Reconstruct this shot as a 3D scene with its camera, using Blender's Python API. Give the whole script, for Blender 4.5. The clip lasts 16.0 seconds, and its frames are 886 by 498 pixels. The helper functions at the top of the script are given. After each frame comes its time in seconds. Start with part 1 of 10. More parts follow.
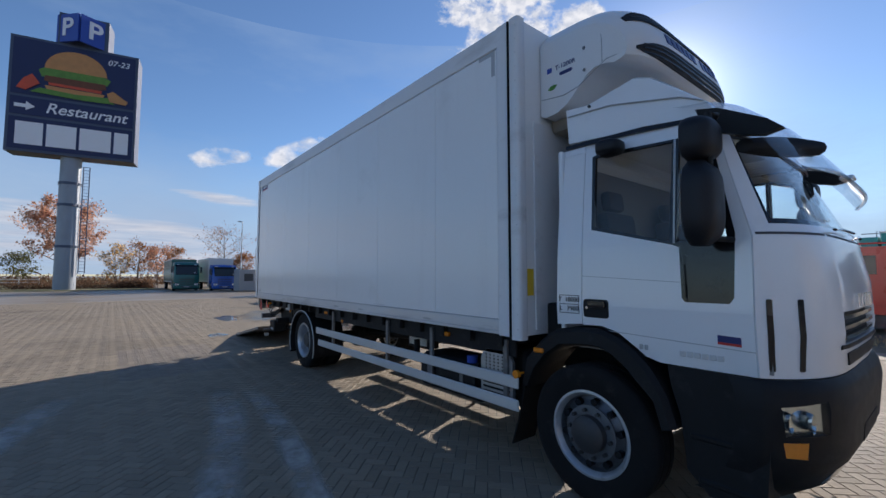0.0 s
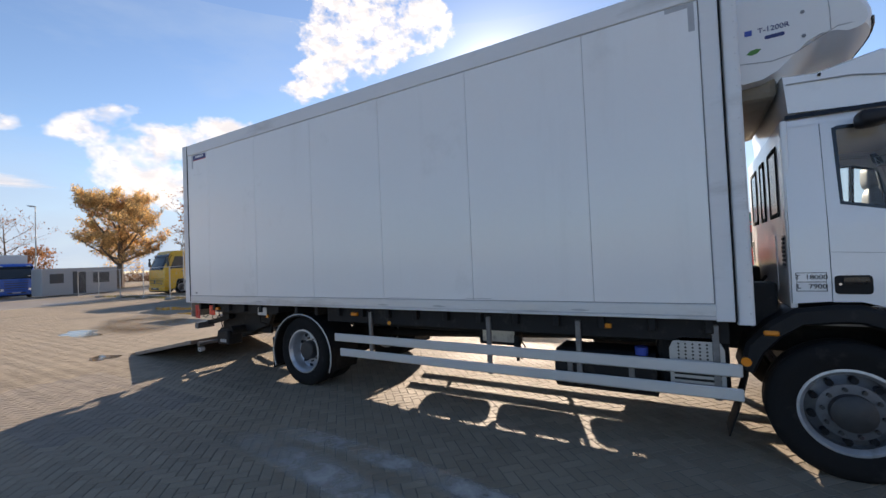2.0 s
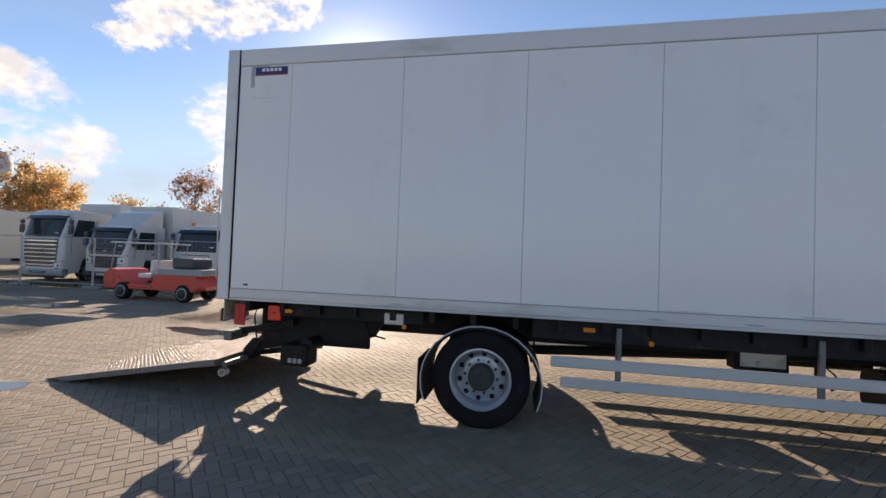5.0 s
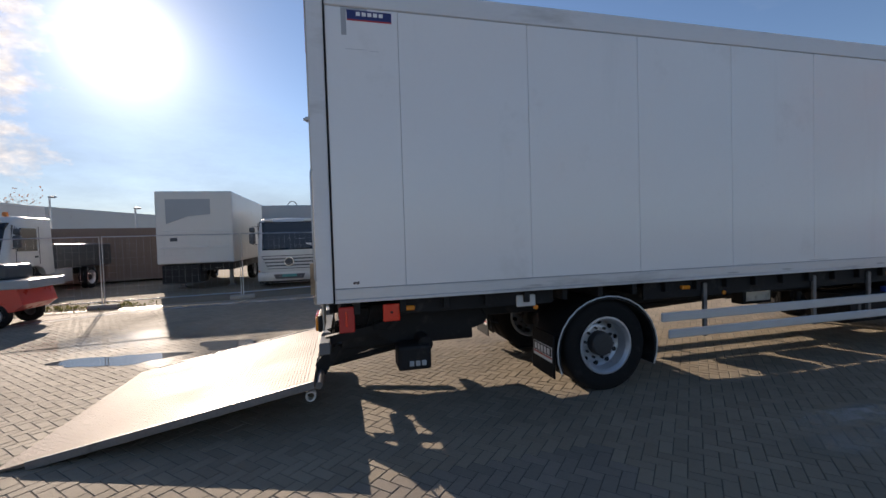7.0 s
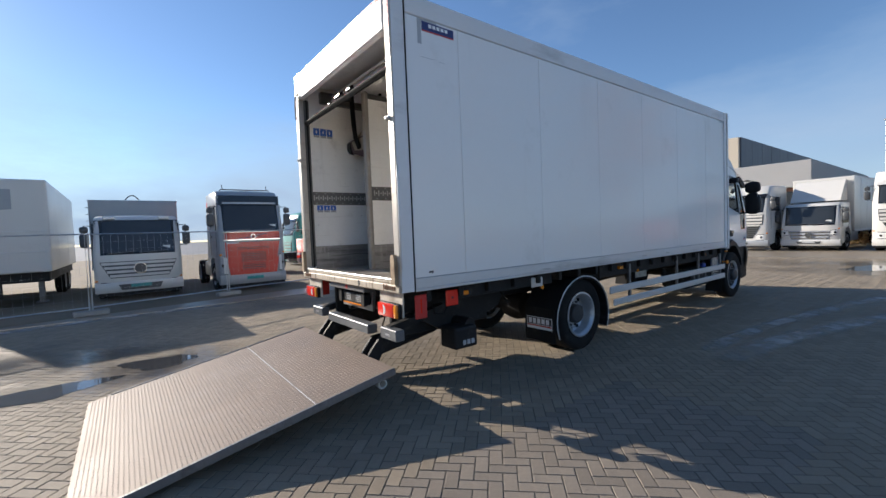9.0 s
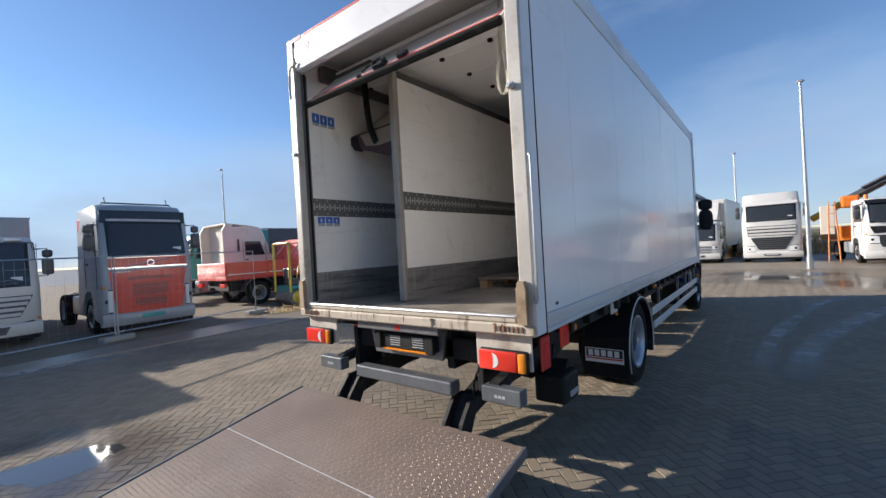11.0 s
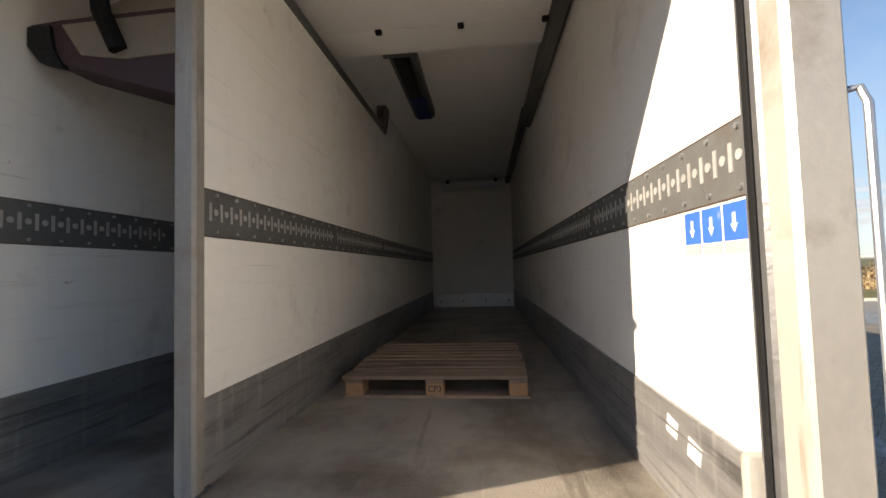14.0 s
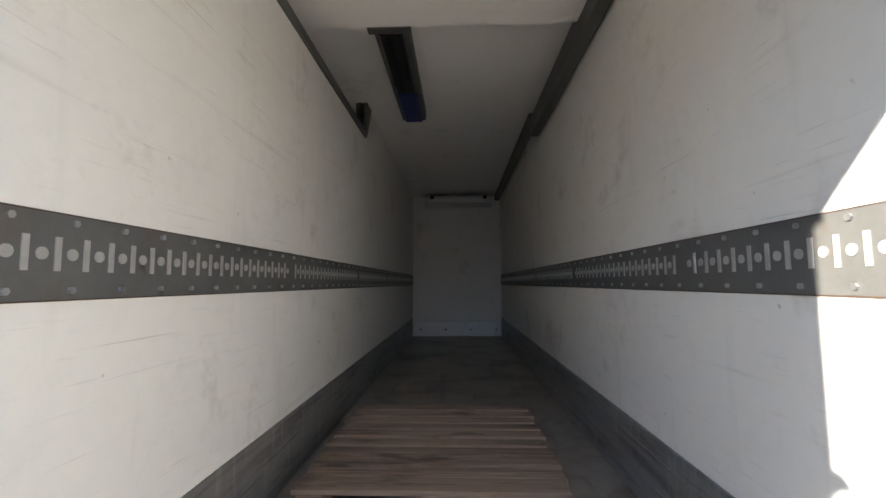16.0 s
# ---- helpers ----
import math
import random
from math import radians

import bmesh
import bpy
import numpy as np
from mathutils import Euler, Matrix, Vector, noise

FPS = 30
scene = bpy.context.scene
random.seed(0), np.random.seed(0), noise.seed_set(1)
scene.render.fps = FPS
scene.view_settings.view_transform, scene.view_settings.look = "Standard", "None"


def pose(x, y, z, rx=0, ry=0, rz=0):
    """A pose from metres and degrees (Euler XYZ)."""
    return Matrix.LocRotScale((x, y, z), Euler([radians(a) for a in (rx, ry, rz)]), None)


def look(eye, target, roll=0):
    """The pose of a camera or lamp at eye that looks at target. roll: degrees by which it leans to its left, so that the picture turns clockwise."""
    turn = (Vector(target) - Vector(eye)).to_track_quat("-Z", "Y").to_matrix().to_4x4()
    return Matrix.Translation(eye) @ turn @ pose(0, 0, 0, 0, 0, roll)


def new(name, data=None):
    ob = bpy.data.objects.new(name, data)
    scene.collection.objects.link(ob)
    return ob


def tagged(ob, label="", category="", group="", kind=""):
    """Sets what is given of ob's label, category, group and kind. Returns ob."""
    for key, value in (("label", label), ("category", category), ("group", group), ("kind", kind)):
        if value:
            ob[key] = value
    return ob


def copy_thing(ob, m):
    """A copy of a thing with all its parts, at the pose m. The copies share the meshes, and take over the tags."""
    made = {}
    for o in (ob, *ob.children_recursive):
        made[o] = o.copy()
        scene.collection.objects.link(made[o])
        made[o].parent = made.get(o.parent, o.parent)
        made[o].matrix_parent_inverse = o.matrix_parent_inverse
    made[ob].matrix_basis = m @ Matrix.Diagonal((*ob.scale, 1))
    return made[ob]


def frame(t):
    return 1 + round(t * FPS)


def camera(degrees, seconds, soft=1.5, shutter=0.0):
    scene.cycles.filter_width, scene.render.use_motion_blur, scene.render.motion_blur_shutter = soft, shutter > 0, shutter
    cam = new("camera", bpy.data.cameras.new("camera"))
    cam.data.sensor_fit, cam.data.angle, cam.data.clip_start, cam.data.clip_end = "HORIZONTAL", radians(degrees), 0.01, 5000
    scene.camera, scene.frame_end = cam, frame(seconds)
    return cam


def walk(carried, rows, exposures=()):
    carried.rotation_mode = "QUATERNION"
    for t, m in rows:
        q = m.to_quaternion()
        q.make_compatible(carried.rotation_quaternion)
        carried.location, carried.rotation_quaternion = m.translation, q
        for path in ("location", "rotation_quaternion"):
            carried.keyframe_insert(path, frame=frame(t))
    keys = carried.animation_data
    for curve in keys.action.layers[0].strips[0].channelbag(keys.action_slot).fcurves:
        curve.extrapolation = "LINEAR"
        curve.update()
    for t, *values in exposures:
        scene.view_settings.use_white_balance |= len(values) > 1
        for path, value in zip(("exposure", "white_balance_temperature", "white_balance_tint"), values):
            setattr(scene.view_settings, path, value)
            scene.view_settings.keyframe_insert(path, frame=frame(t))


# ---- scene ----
cam = camera(93.9, 16.0)
PATH = [
    (0, (-3.995, -10.538, 1.658), (-2.750, -8.978, 1.788), -0.0),
    (0.5, (-4.390, -9.941, 1.656), (-2.983, -8.525, 1.779), 0.1),
    (1, (-4.717, -9.273, 1.685), (-3.187, -7.989, 1.778), -1.1),
    (1.5, (-5.057, -8.562, 1.686), (-3.444, -7.382, 1.747), -0.6),
    (2, (-5.266, -7.834, 1.720), (-3.556, -6.799, 1.772), -2.4),
    (2.5, (-5.459, -7.092, 1.766), (-3.669, -6.200, 1.796), -1.3),
    (3, (-5.502, -6.319, 1.760), (-3.691, -5.472, 1.797), -2.5),
    (3.5, (-5.554, -5.560, 1.731), (-3.688, -4.842, 1.756), -1.6),
    (4, (-5.467, -4.799, 1.732), (-3.574, -4.152, 1.754), -3.2),
    (4.2, (-5.451, -4.498, 1.691), (-3.545, -3.894, 1.719), -1.6),
    (6.3, (-5.185, -1.261, 1.674), (-3.190, -1.401, 1.663), -0.3),
    (6.5, (-5.151, -0.911, 1.697), (-3.167, -1.165, 1.663), -0.7),
    (7, (-5.076, -0.222, 1.710), (-3.136, -0.703, 1.651), -1.8),
    (7.5, (-5.080, 0.450, 1.700), (-3.237, -0.327, 1.648), -0.5),
    (8, (-4.999, 1.058, 1.691), (-3.271, 0.053, 1.640), -1.5),
    (8.5, (-4.909, 1.601, 1.695), (-3.313, 0.397, 1.632), -0.8),
    (9, (-4.579, 2.013, 1.706), (-2.994, 0.796, 1.624), -2.3),
    (9.2, (-4.415, 2.164, 1.714), (-2.836, 0.939, 1.624), -2.6),
    (11.3, (-2.167, 2.439, 1.754), (-1.054, 0.777, 1.755), -3.1),
    (11.5, (-1.973, 2.391, 1.739), (-0.947, 0.675, 1.740), -2.9),
    (12, (-1.585, 2.227, 1.767), (-0.741, 0.414, 1.797), -2.6),
    (12.5, (-1.265, 1.899, 1.794), (-0.594, 0.016, 1.855), -3.0),
    (13, (-0.909, 1.571, 1.849), (-0.558, -0.397, 1.905), -0.1),
    (13.5, (-0.736, 1.170, 1.914), (-0.454, -0.809, 1.981), -0.3),
    (14, (-0.639, 0.796, 2.021), (-0.445, -1.193, 2.117), -1.6),
    (14.5, (-0.558, 0.489, 2.124), (-0.461, -1.502, 2.286), -1.3),
    (15, (-0.574, 0.244, 2.150), (-0.484, -1.746, 2.329), -0.7),
    (15.5, (-0.535, 0.109, 2.194), (-0.439, -1.881, 2.368), -0.4),
    (16, (-0.427, 0.004, 2.201), (-0.357, -1.988, 2.366), -0.3),
]
EXPOSURES = [(0.0, 0.5, 6100, 14), (0.5, 0.93, 6200, 14), (1.0, 1.02, 6700, 15), (2.0, 1.02, 7200, 17), (4.2, 1.1, 7400, 18), (6.3, 0.52, 7200, 18), (7.5, 0.52, 6800, 15), (8.5, 0.78, 6600, 14), (9.0, 0.7, 6300, 12), (11.5, 0.7, 6200, 13), (12.5, 0.8, 6300, 11), (13.5, 0.92, 6700, 12), (14.5, 1.16, 7500, 13), (15.2, 1.44, 6900, 11), (16.0, 1.85, 6350, 9)]
walk(cam, [(t, look(eye, target, roll)) for t, eye, target, roll in PATH], EXPOSURES)

# ---- daylight: low winter sun behind thin haze, clear blue sky ----
SUN_AZ, SUN_EL = 68.6, 20.9          # degrees from +y towards +x, and above the horizon
world = bpy.data.worlds.new("world")
scene.world = world
world.use_nodes = True
wn = world.node_tree.nodes
sky = wn.new("ShaderNodeTexSky")
sky.sky_type = "NISHITA"
sky.sun_disc = False
sky.sun_elevation = radians(SUN_EL)
sky.sun_rotation = radians(SUN_AZ)
sky.altitude, sky.air_density, sky.dust_density, sky.ozone_density = 100, 1.0, 0.1, 4.0
wn["Background"].inputs["Strength"].default_value = 0.095
world.node_tree.links.new(sky.outputs["Color"], wn["Background"].inputs["Color"])

sun_data = bpy.data.lights.new("sun", "SUN")
sun_data.energy, sun_data.angle, sun_data.color = 5.0, radians(0.5), (1.0, 0.9, 0.76)
sun_ob = new("sun", sun_data)
_d = Vector((math.sin(radians(SUN_AZ)) * math.cos(radians(SUN_EL)), math.cos(radians(SUN_AZ)) * math.cos(radians(SUN_EL)), math.sin(radians(SUN_EL))))
sun_ob.matrix_world = look(_d * 200, (0, 0, 0))

# ---- materials ----
def surface(name, base, rough=0.5, metal=0.0, var=0.12, scale=3.0, grain=40.0, bump=0.15, bump_scale=60.0, dirt=None, dirt_amount=0.0, dirt_scale=1.5, per_object=0.0, coat=0.0, stretch=(1, 1, 1), rough_var=0.12, per_island=0.0, spec=0.5):
    """A painted, metal, plastic or mineral surface: base colour varied at two scales, blotches of dirt, fine relief."""
    m = bpy.data.materials.new(name)
    m.use_nodes = True
    nt = m.node_tree
    n, l = nt.nodes, nt.links
    bsdf = n["Principled BSDF"]
    tc = n.new("ShaderNodeTexCoord")
    mp = n.new("ShaderNodeMapping")
    mp.inputs["Scale"].default_value = stretch
    l.new(tc.outputs["Object"], mp.inputs["Vector"])

    def tex(sc, detail=4.0, rgh=0.55):
        t = n.new("ShaderNodeTexNoise")
        t.inputs["Scale"].default_value, t.inputs["Detail"].default_value, t.inputs["Roughness"].default_value = sc, detail, rgh
        l.new(mp.outputs["Vector"], t.inputs["Vector"])
        return t

    def mathn(op, a, b):
        k = n.new("ShaderNodeMath")
        k.operation = op
        for s, v in zip(k.inputs, (a, b)):
            if isinstance(v, (int, float)):
                s.default_value = v
            else:
                l.new(v, s)
        return k.outputs[0]

    big, small = tex(scale), tex(grain, 3.0)
    v = mathn("ADD", mathn("MULTIPLY", mathn("SUBTRACT", big.outputs[0], 0.5), 2.0 * var), mathn("MULTIPLY", mathn("SUBTRACT", small.outputs[0], 0.5), 1.2 * var))
    v = mathn("ADD", v, 1.0)
    if per_object or per_island:
        if per_object:
            r = n.new("ShaderNodeObjectInfo").outputs["Random"]
        else:
            r = n.new("ShaderNodeNewGeometry").outputs["Random Per Island"]
        v = mathn("MULTIPLY", v, mathn("ADD", mathn("MULTIPLY", r, 2.0 * (per_object + per_island)), 1.0 - per_object - per_island))
    mul = n.new("ShaderNodeVectorMath")
    mul.operation = "SCALE"
    mul.inputs[0].default_value = base[:3]
    l.new(v, mul.inputs["Scale"])
    colour = mul.outputs[0]
    if dirt:
        dn = tex(dirt_scale, 7.0, 0.65)
        ramp = n.new("ShaderNodeMapRange")
        ramp.inputs["From Min"].default_value, ramp.inputs["From Max"].default_value = 0.62 - 0.3 * dirt_amount, 0.78 - 0.2 * dirt_amount
        ramp.inputs["To Max"].default_value = min(1.0, 0.35 + dirt_amount)
        l.new(dn.outputs[0], ramp.inputs["Value"])
        mix = n.new("ShaderNodeMix")
        mix.data_type = "RGBA"
        l.new(ramp.outputs[0], mix.inputs["Factor"])
        l.new(colour, mix.inputs["A"])
        mix.inputs["B"].default_value = (*dirt, 1)
        colour = mix.outputs["Result"]
    l.new(colour, bsdf.inputs["Base Color"])
    rr = mathn("ADD", mathn("MULTIPLY", mathn("SUBTRACT", big.outputs[0], 0.5), 2 * rough_var), rough)
    l.new(rr, bsdf.inputs["Roughness"])
    bsdf.inputs["Metallic"].default_value = metal
    bsdf.inputs["Specular IOR Level"].default_value = spec
    bsdf.inputs["Coat Weight"].default_value = coat
    bsdf.inputs["Coat Roughness"].default_value = 0.08
    if bump:
        b = n.new("ShaderNodeBump")
        b.inputs["Strength"].default_value, b.inputs["Distance"].default_value = bump, 0.01
        bt = tex(bump_scale, 3.0)
        l.new(bt.outputs[0], b.inputs["Height"])
        l.new(b.outputs[0], bsdf.inputs["Normal"])
    return m


def glass(name, tint=(0.9, 0.95, 0.95), rough=0.02, alpha=0.22, body=(0.02, 0.025, 0.03)):
    """Thin window glass: mirror at grazing angles, mostly clear, with a faint tint."""
    m = bpy.data.materials.new(name)
    m.use_nodes = True
    n, l = m.node_tree.nodes, m.node_tree.links
    for k in list(n):
        n.remove(k)
    out = n.new("ShaderNodeOutputMaterial")
    tr = n.new("ShaderNodeBsdfTransparent")
    tr.inputs["Color"].default_value = (*tint, 1)
    gl = n.new("ShaderNodeBsdfGlossy")
    gl.inputs["Roughness"].default_value = rough
    df = n.new("ShaderNodeBsdfDiffuse")
    df.inputs["Color"].default_value = (*body, 1)
    lw = n.new("ShaderNodeLayerWeight")
    lw.inputs["Blend"].default_value = 0.5
    pw = n.new("ShaderNodeMath")
    pw.operation = "POWER"
    pw.inputs[1].default_value = 5.0
    l.new(lw.outputs["Facing"], pw.inputs[0])
    fr = n.new("ShaderNodeMath")
    fr.operation = "MULTIPLY_ADD"
    fr.inputs[1].default_value = 0.9
    fr.inputs[2].default_value = 0.05
    l.new(pw.outputs[0], fr.inputs[0])
    m1, m2 = n.new("ShaderNodeMixShader"), n.new("ShaderNodeMixShader")
    m1.inputs[0].default_value = alpha
    l.new(tr.outputs[0], m1.inputs[1])
    l.new(df.outputs[0], m1.inputs[2])
    l.new(fr.outputs[0], m2.inputs[0])
    l.new(m1.outputs[0], m2.inputs[1])
    l.new(gl.outputs[0], m2.inputs[2])
    l.new(m2.outputs[0], out.inputs["Surface"])
    return m


M = {}
M["white_grp"] = surface("white_grp", (0.83, 0.83, 0.82), 0.19, var=0.02, scale=0.8, grain=25, bump=0.05, bump_scale=1.6, dirt=(0.55, 0.54, 0.5), dirt_amount=0.05, dirt_scale=0.9, coat=0.3, rough_var=0.08)
M["white_rail"] = surface("white_rail", (0.72, 0.73, 0.74), 0.35, var=0.05, scale=2, dirt=(0.35, 0.34, 0.32), dirt_amount=0.18, dirt_scale=3, stretch=(1, 0.25, 1), bump=0.06)
M["alu_rail"] = surface("alu_rail", (0.62, 0.63, 0.64), 0.4, 0.35, var=0.1, scale=3, dirt=(0.2, 0.2, 0.2), dirt_amount=0.2, dirt_scale=4, stretch=(1, 0.2, 1), bump=0.08)
M["seam"] = surface("seam", (0.05, 0.05, 0.055), 0.7, var=0.1)
M["post_steel"] = surface("post_steel", (0.52, 0.49, 0.44), 0.42, 0.25, var=0.14, scale=3, dirt=(0.22, 0.16, 0.1), dirt_amount=0.32, dirt_scale=3.5, bump=0.1)
M["dirty_sill"] = surface("dirty_sill", (0.5, 0.435, 0.345), 0.55, 0.1, var=0.15, scale=4, dirt=(0.14, 0.09, 0.055), dirt_amount=0.32, dirt_scale=5, bump=0.25, bump_scale=35)
M["inner_wall"] = surface("inner_wall", (0.92, 0.9, 0.86), 0.5, var=0.05, scale=1.5, grain=18, dirt=(0.42, 0.38, 0.33), dirt_amount=0.16, dirt_scale=2.6, bump=0.12, bump_scale=14)
M["inner_ceiling"] = surface("inner_ceiling", (0.93, 0.92, 0.9), 0.5, var=0.05, scale=1.2, dirt=(0.4, 0.37, 0.33), dirt_amount=0.08, bump=0.06)
M["floor_inner"] = surface("floor_inner", (0.34, 0.305, 0.26), 0.38, 0.0, var=0.25, scale=2.0, grain=12, dirt=(0.1, 0.075, 0.055), dirt_amount=0.5, dirt_scale=1.7, bump=0.3, bump_scale=90, rough_var=0.2)
M["kick_alu"] = surface("kick_alu", (0.36, 0.35, 0.345), 0.42, 0.55, var=0.25, scale=5, grain=30, dirt=(0.1, 0.1, 0.1), dirt_amount=0.35, dirt_scale=4, stretch=(1, 0.35, 2.5), bump=0.15, rough_var=0.2)
M["track_steel"] = surface("track_steel", (0.17, 0.172, 0.168), 0.5, 0.35, var=0.2, scale=6, dirt=(0.16, 0.115, 0.085), dirt_amount=0.2, dirt_scale=8, bump=0.1)
M["slot_light"] = surface("slot_light", (0.52, 0.51, 0.49), 0.4, 0.3, var=0.2, scale=20)
M["galv"] = surface("galv", (0.5, 0.51, 0.52), 0.4, 0.8, var=0.15, scale=12, bump=0.08)
M["dark_channel"] = surface("dark_channel", (0.12, 0.118, 0.11), 0.5, 0.2, var=0.2, scale=5)
M["chassis"] = surface("chassis", (0.013, 0.013, 0.014), 0.65, 0.0, spec=0.3, var=0.3, scale=6, dirt=(0.07, 0.065, 0.06), dirt_amount=0.2, dirt_scale=7, bump=0.2)
M["black_plastic"] = surface("black_plastic", (0.009, 0.0095, 0.011), 0.55, spec=0.28, var=0.2, scale=10, bump=0.2, bump_scale=300, dirt=(0.06, 0.06, 0.06), dirt_amount=0.1, dirt_scale=5)
M["gloss_black"] = surface("gloss_black", (0.012, 0.013, 0.016), 0.12, var=0.1, bump=0)
M["rubber"] = surface("rubber", (0.010, 0.010, 0.0105), 0.85, spec=0.25, var=0.25, scale=8, bump=0.3, bump_scale=120, dirt=(0.06, 0.057, 0.052), dirt_amount=0.15, dirt_scale=6)
M["rim_steel"] = surface("rim_steel", (0.5, 0.52, 0.55), 0.38, 0.6, var=0.15, scale=9, dirt=(0.16, 0.14, 0.12), dirt_amount=0.22, dirt_scale=9, bump=0.08)
M["hub_dark"] = surface("hub_dark", (0.045, 0.045, 0.047), 0.55, 0.2, var=0.3, scale=12, dirt=(0.1, 0.09, 0.08), dirt_amount=0.2)
M["cab_white"] = surface("cab_white", (0.82, 0.83, 0.84), 0.24, var=0.02, scale=1.5, bump=0.0, coat=0.6, dirt=(0.5, 0.5, 0.49), dirt_amount=0.04, rough_var=0.06)
M["unit_white"] = surface("unit_white", (0.75, 0.75, 0.74), 0.32, var=0.03, scale=2, bump=0.04, bump_scale=8, dirt=(0.5, 0.46, 0.38), dirt_amount=0.1)
M["alu_guard"] = surface("alu_guard", (0.62, 0.62, 0.61), 0.42, 0.3, var=0.06, scale=3, stretch=(1, 0.2, 1), dirt=(0.35, 0.33, 0.3), dirt_amount=0.14, bump=0.05)
M["steel_grey"] = surface("steel_grey", (0.2, 0.2, 0.205), 0.45, 0.55, var=0.25, scale=6, dirt=(0.06, 0.055, 0.05), dirt_amount=0.3, dirt_scale=6, bump=0.15)
M["beam_paint"] = surface("beam_paint", (0.13, 0.14, 0.15), 0.4, 0.3, var=0.25, scale=5, dirt=(0.32, 0.31, 0.3), dirt_amount=0.22, dirt_scale=4, stretch=(1, 1, 0.4), bump=0.15)
M["red_lens"] = surface("red_lens", (0.78, 0.04, 0.02), 0.15, var=0.06, scale=40, bump=0.12, bump_scale=160, coat=0.6)
M["amber_lens"] = surface("amber_lens", (0.75, 0.24, 0.015), 0.18, var=0.06, scale=40, bump=0.12, bump_scale=160, coat=0.6)
M["white_lens"] = surface("white_lens", (0.75, 0.75, 0.73), 0.15, var=0.05, scale=40, bump=0.12, bump_scale=160, coat=0.5)
M["red_paint"] = surface("red_paint", (0.52, 0.035, 0.03), 0.38, var=0.12, scale=5, dirt=(0.2, 0.06, 0.05), dirt_amount=0.12)
M["blue_print"] = surface("blue_print", (0.03, 0.07, 0.36), 0.4, var=0.06)
M["navy_print"] = surface("navy_print", (0.02, 0.03, 0.14), 0.4, var=0.06)
M["white_print"] = surface("white_print", (0.8, 0.8, 0.8), 0.45, var=0.03)
M["black_print"] = surface("black_print", (0.02, 0.02, 0.02), 0.5, var=0.05)
M["grey_tape"] = surface("grey_tape", (0.4, 0.41, 0.42), 0.45, var=0.08, scale=10)
M["yellow_print"] = surface("yellow_print", (0.72, 0.48, 0.03), 0.45, var=0.06)
M["green_print"] = surface("green_print", (0.06, 0.22, 0.03), 0.45, var=0.06)
M["pallet_wood"] = surface("pallet_wood", (0.27, 0.195, 0.145), 0.75, var=0.3, scale=4, grain=26, stretch=(0.25, 4, 4), dirt=(0.07, 0.045, 0.035), dirt_amount=0.42, dirt_scale=2.2, per_object=0.32, bump=0.35, bump_scale=50)
M["pallet_block"] = surface("pallet_block", (0.4, 0.23, 0.12), 0.8, var=0.2, scale=20, bump=0.4, bump_scale=120, per_object=0.1)
M["webbing"] = surface("webbing", (0.62, 0.58, 0.5), 0.8, var=0.1, scale=30, bump=0.3, bump_scale=300)
M["clear_glass"] = glass("clear_glass", alpha=0.04)
M["smoked_visor"] = glass("smoked_visor", tint=(0.88, 0.9, 0.92), alpha=0.1, body=(0.5, 0.52, 0.55))
M["mirror"] = surface("mirror", (0.85, 0.86, 0.87), 0.03, 1.0, var=0.0, bump=0, rough_var=0.0)
M["chrome"] = surface("chrome", (0.75, 0.76, 0.77), 0.12, 1.0, var=0.05, bump=0)
M["seat_cloth"] = surface("seat_cloth", (0.06, 0.065, 0.075), 0.85, var=0.2, scale=30, bump=0.3, bump_scale=250)
M["cab_trim"] = surface("cab_trim", (0.2, 0.2, 0.2), 0.6, var=0.1, scale=10, bump=0.15, bump_scale=200)
M["paper"] = surface("paper", (0.7, 0.7, 0.68), 0.8, var=0.05)


# ---- mesh helpers ----
def part(name, bm, material, parent=None, label="", kind="", smooth=False, m=None):
    """Links a bmesh, or a mesh made before, as one object under a thing or a part."""
    if isinstance(bm, bpy.types.Mesh):
        me = bm
    else:
        bmesh.ops.recalc_face_normals(bm, faces=bm.faces)
        me = bpy.data.meshes.new(name)
        if smooth:
            for f in bm.faces:
                f.smooth = True
            for e in bm.edges:
                if len(e.link_faces) == 2 and e.calc_face_angle(0) > 0.6:
                    e.smooth = False
        bm.to_mesh(me)
        bm.free()
        me.materials.append(material)
    ob = new(name, me)
    if parent:
        ob.parent = parent
    if m is not None:
        ob.matrix_basis = m
    if label or kind:
        tagged(ob, label=label, kind=kind)
    return ob


def split_part(name, bm, material, parent, label="", smooth=False):
    """Links every loose piece of a bmesh as a part of its own."""
    bm.verts.index_update()
    seen, obs = set(), []
    for v0 in bm.verts:
        if v0.index in seen:
            continue
        stack, piece = [v0], []
        seen.add(v0.index)
        while stack:
            v = stack.pop()
            piece.append(v)
            for e in v.link_edges:
                o = e.other_vert(v)
                if o.index not in seen:
                    seen.add(o.index)
                    stack.append(o)
        b2 = B()
        to = {v: b2.verts.new(v.co) for v in piece}
        for f in {f for v in piece for f in v.link_faces}:
            b2.faces.new([to[v] for v in f.verts])
        obs.append(part(name, b2, material, parent, label, smooth=smooth))
    bm.free()
    return obs


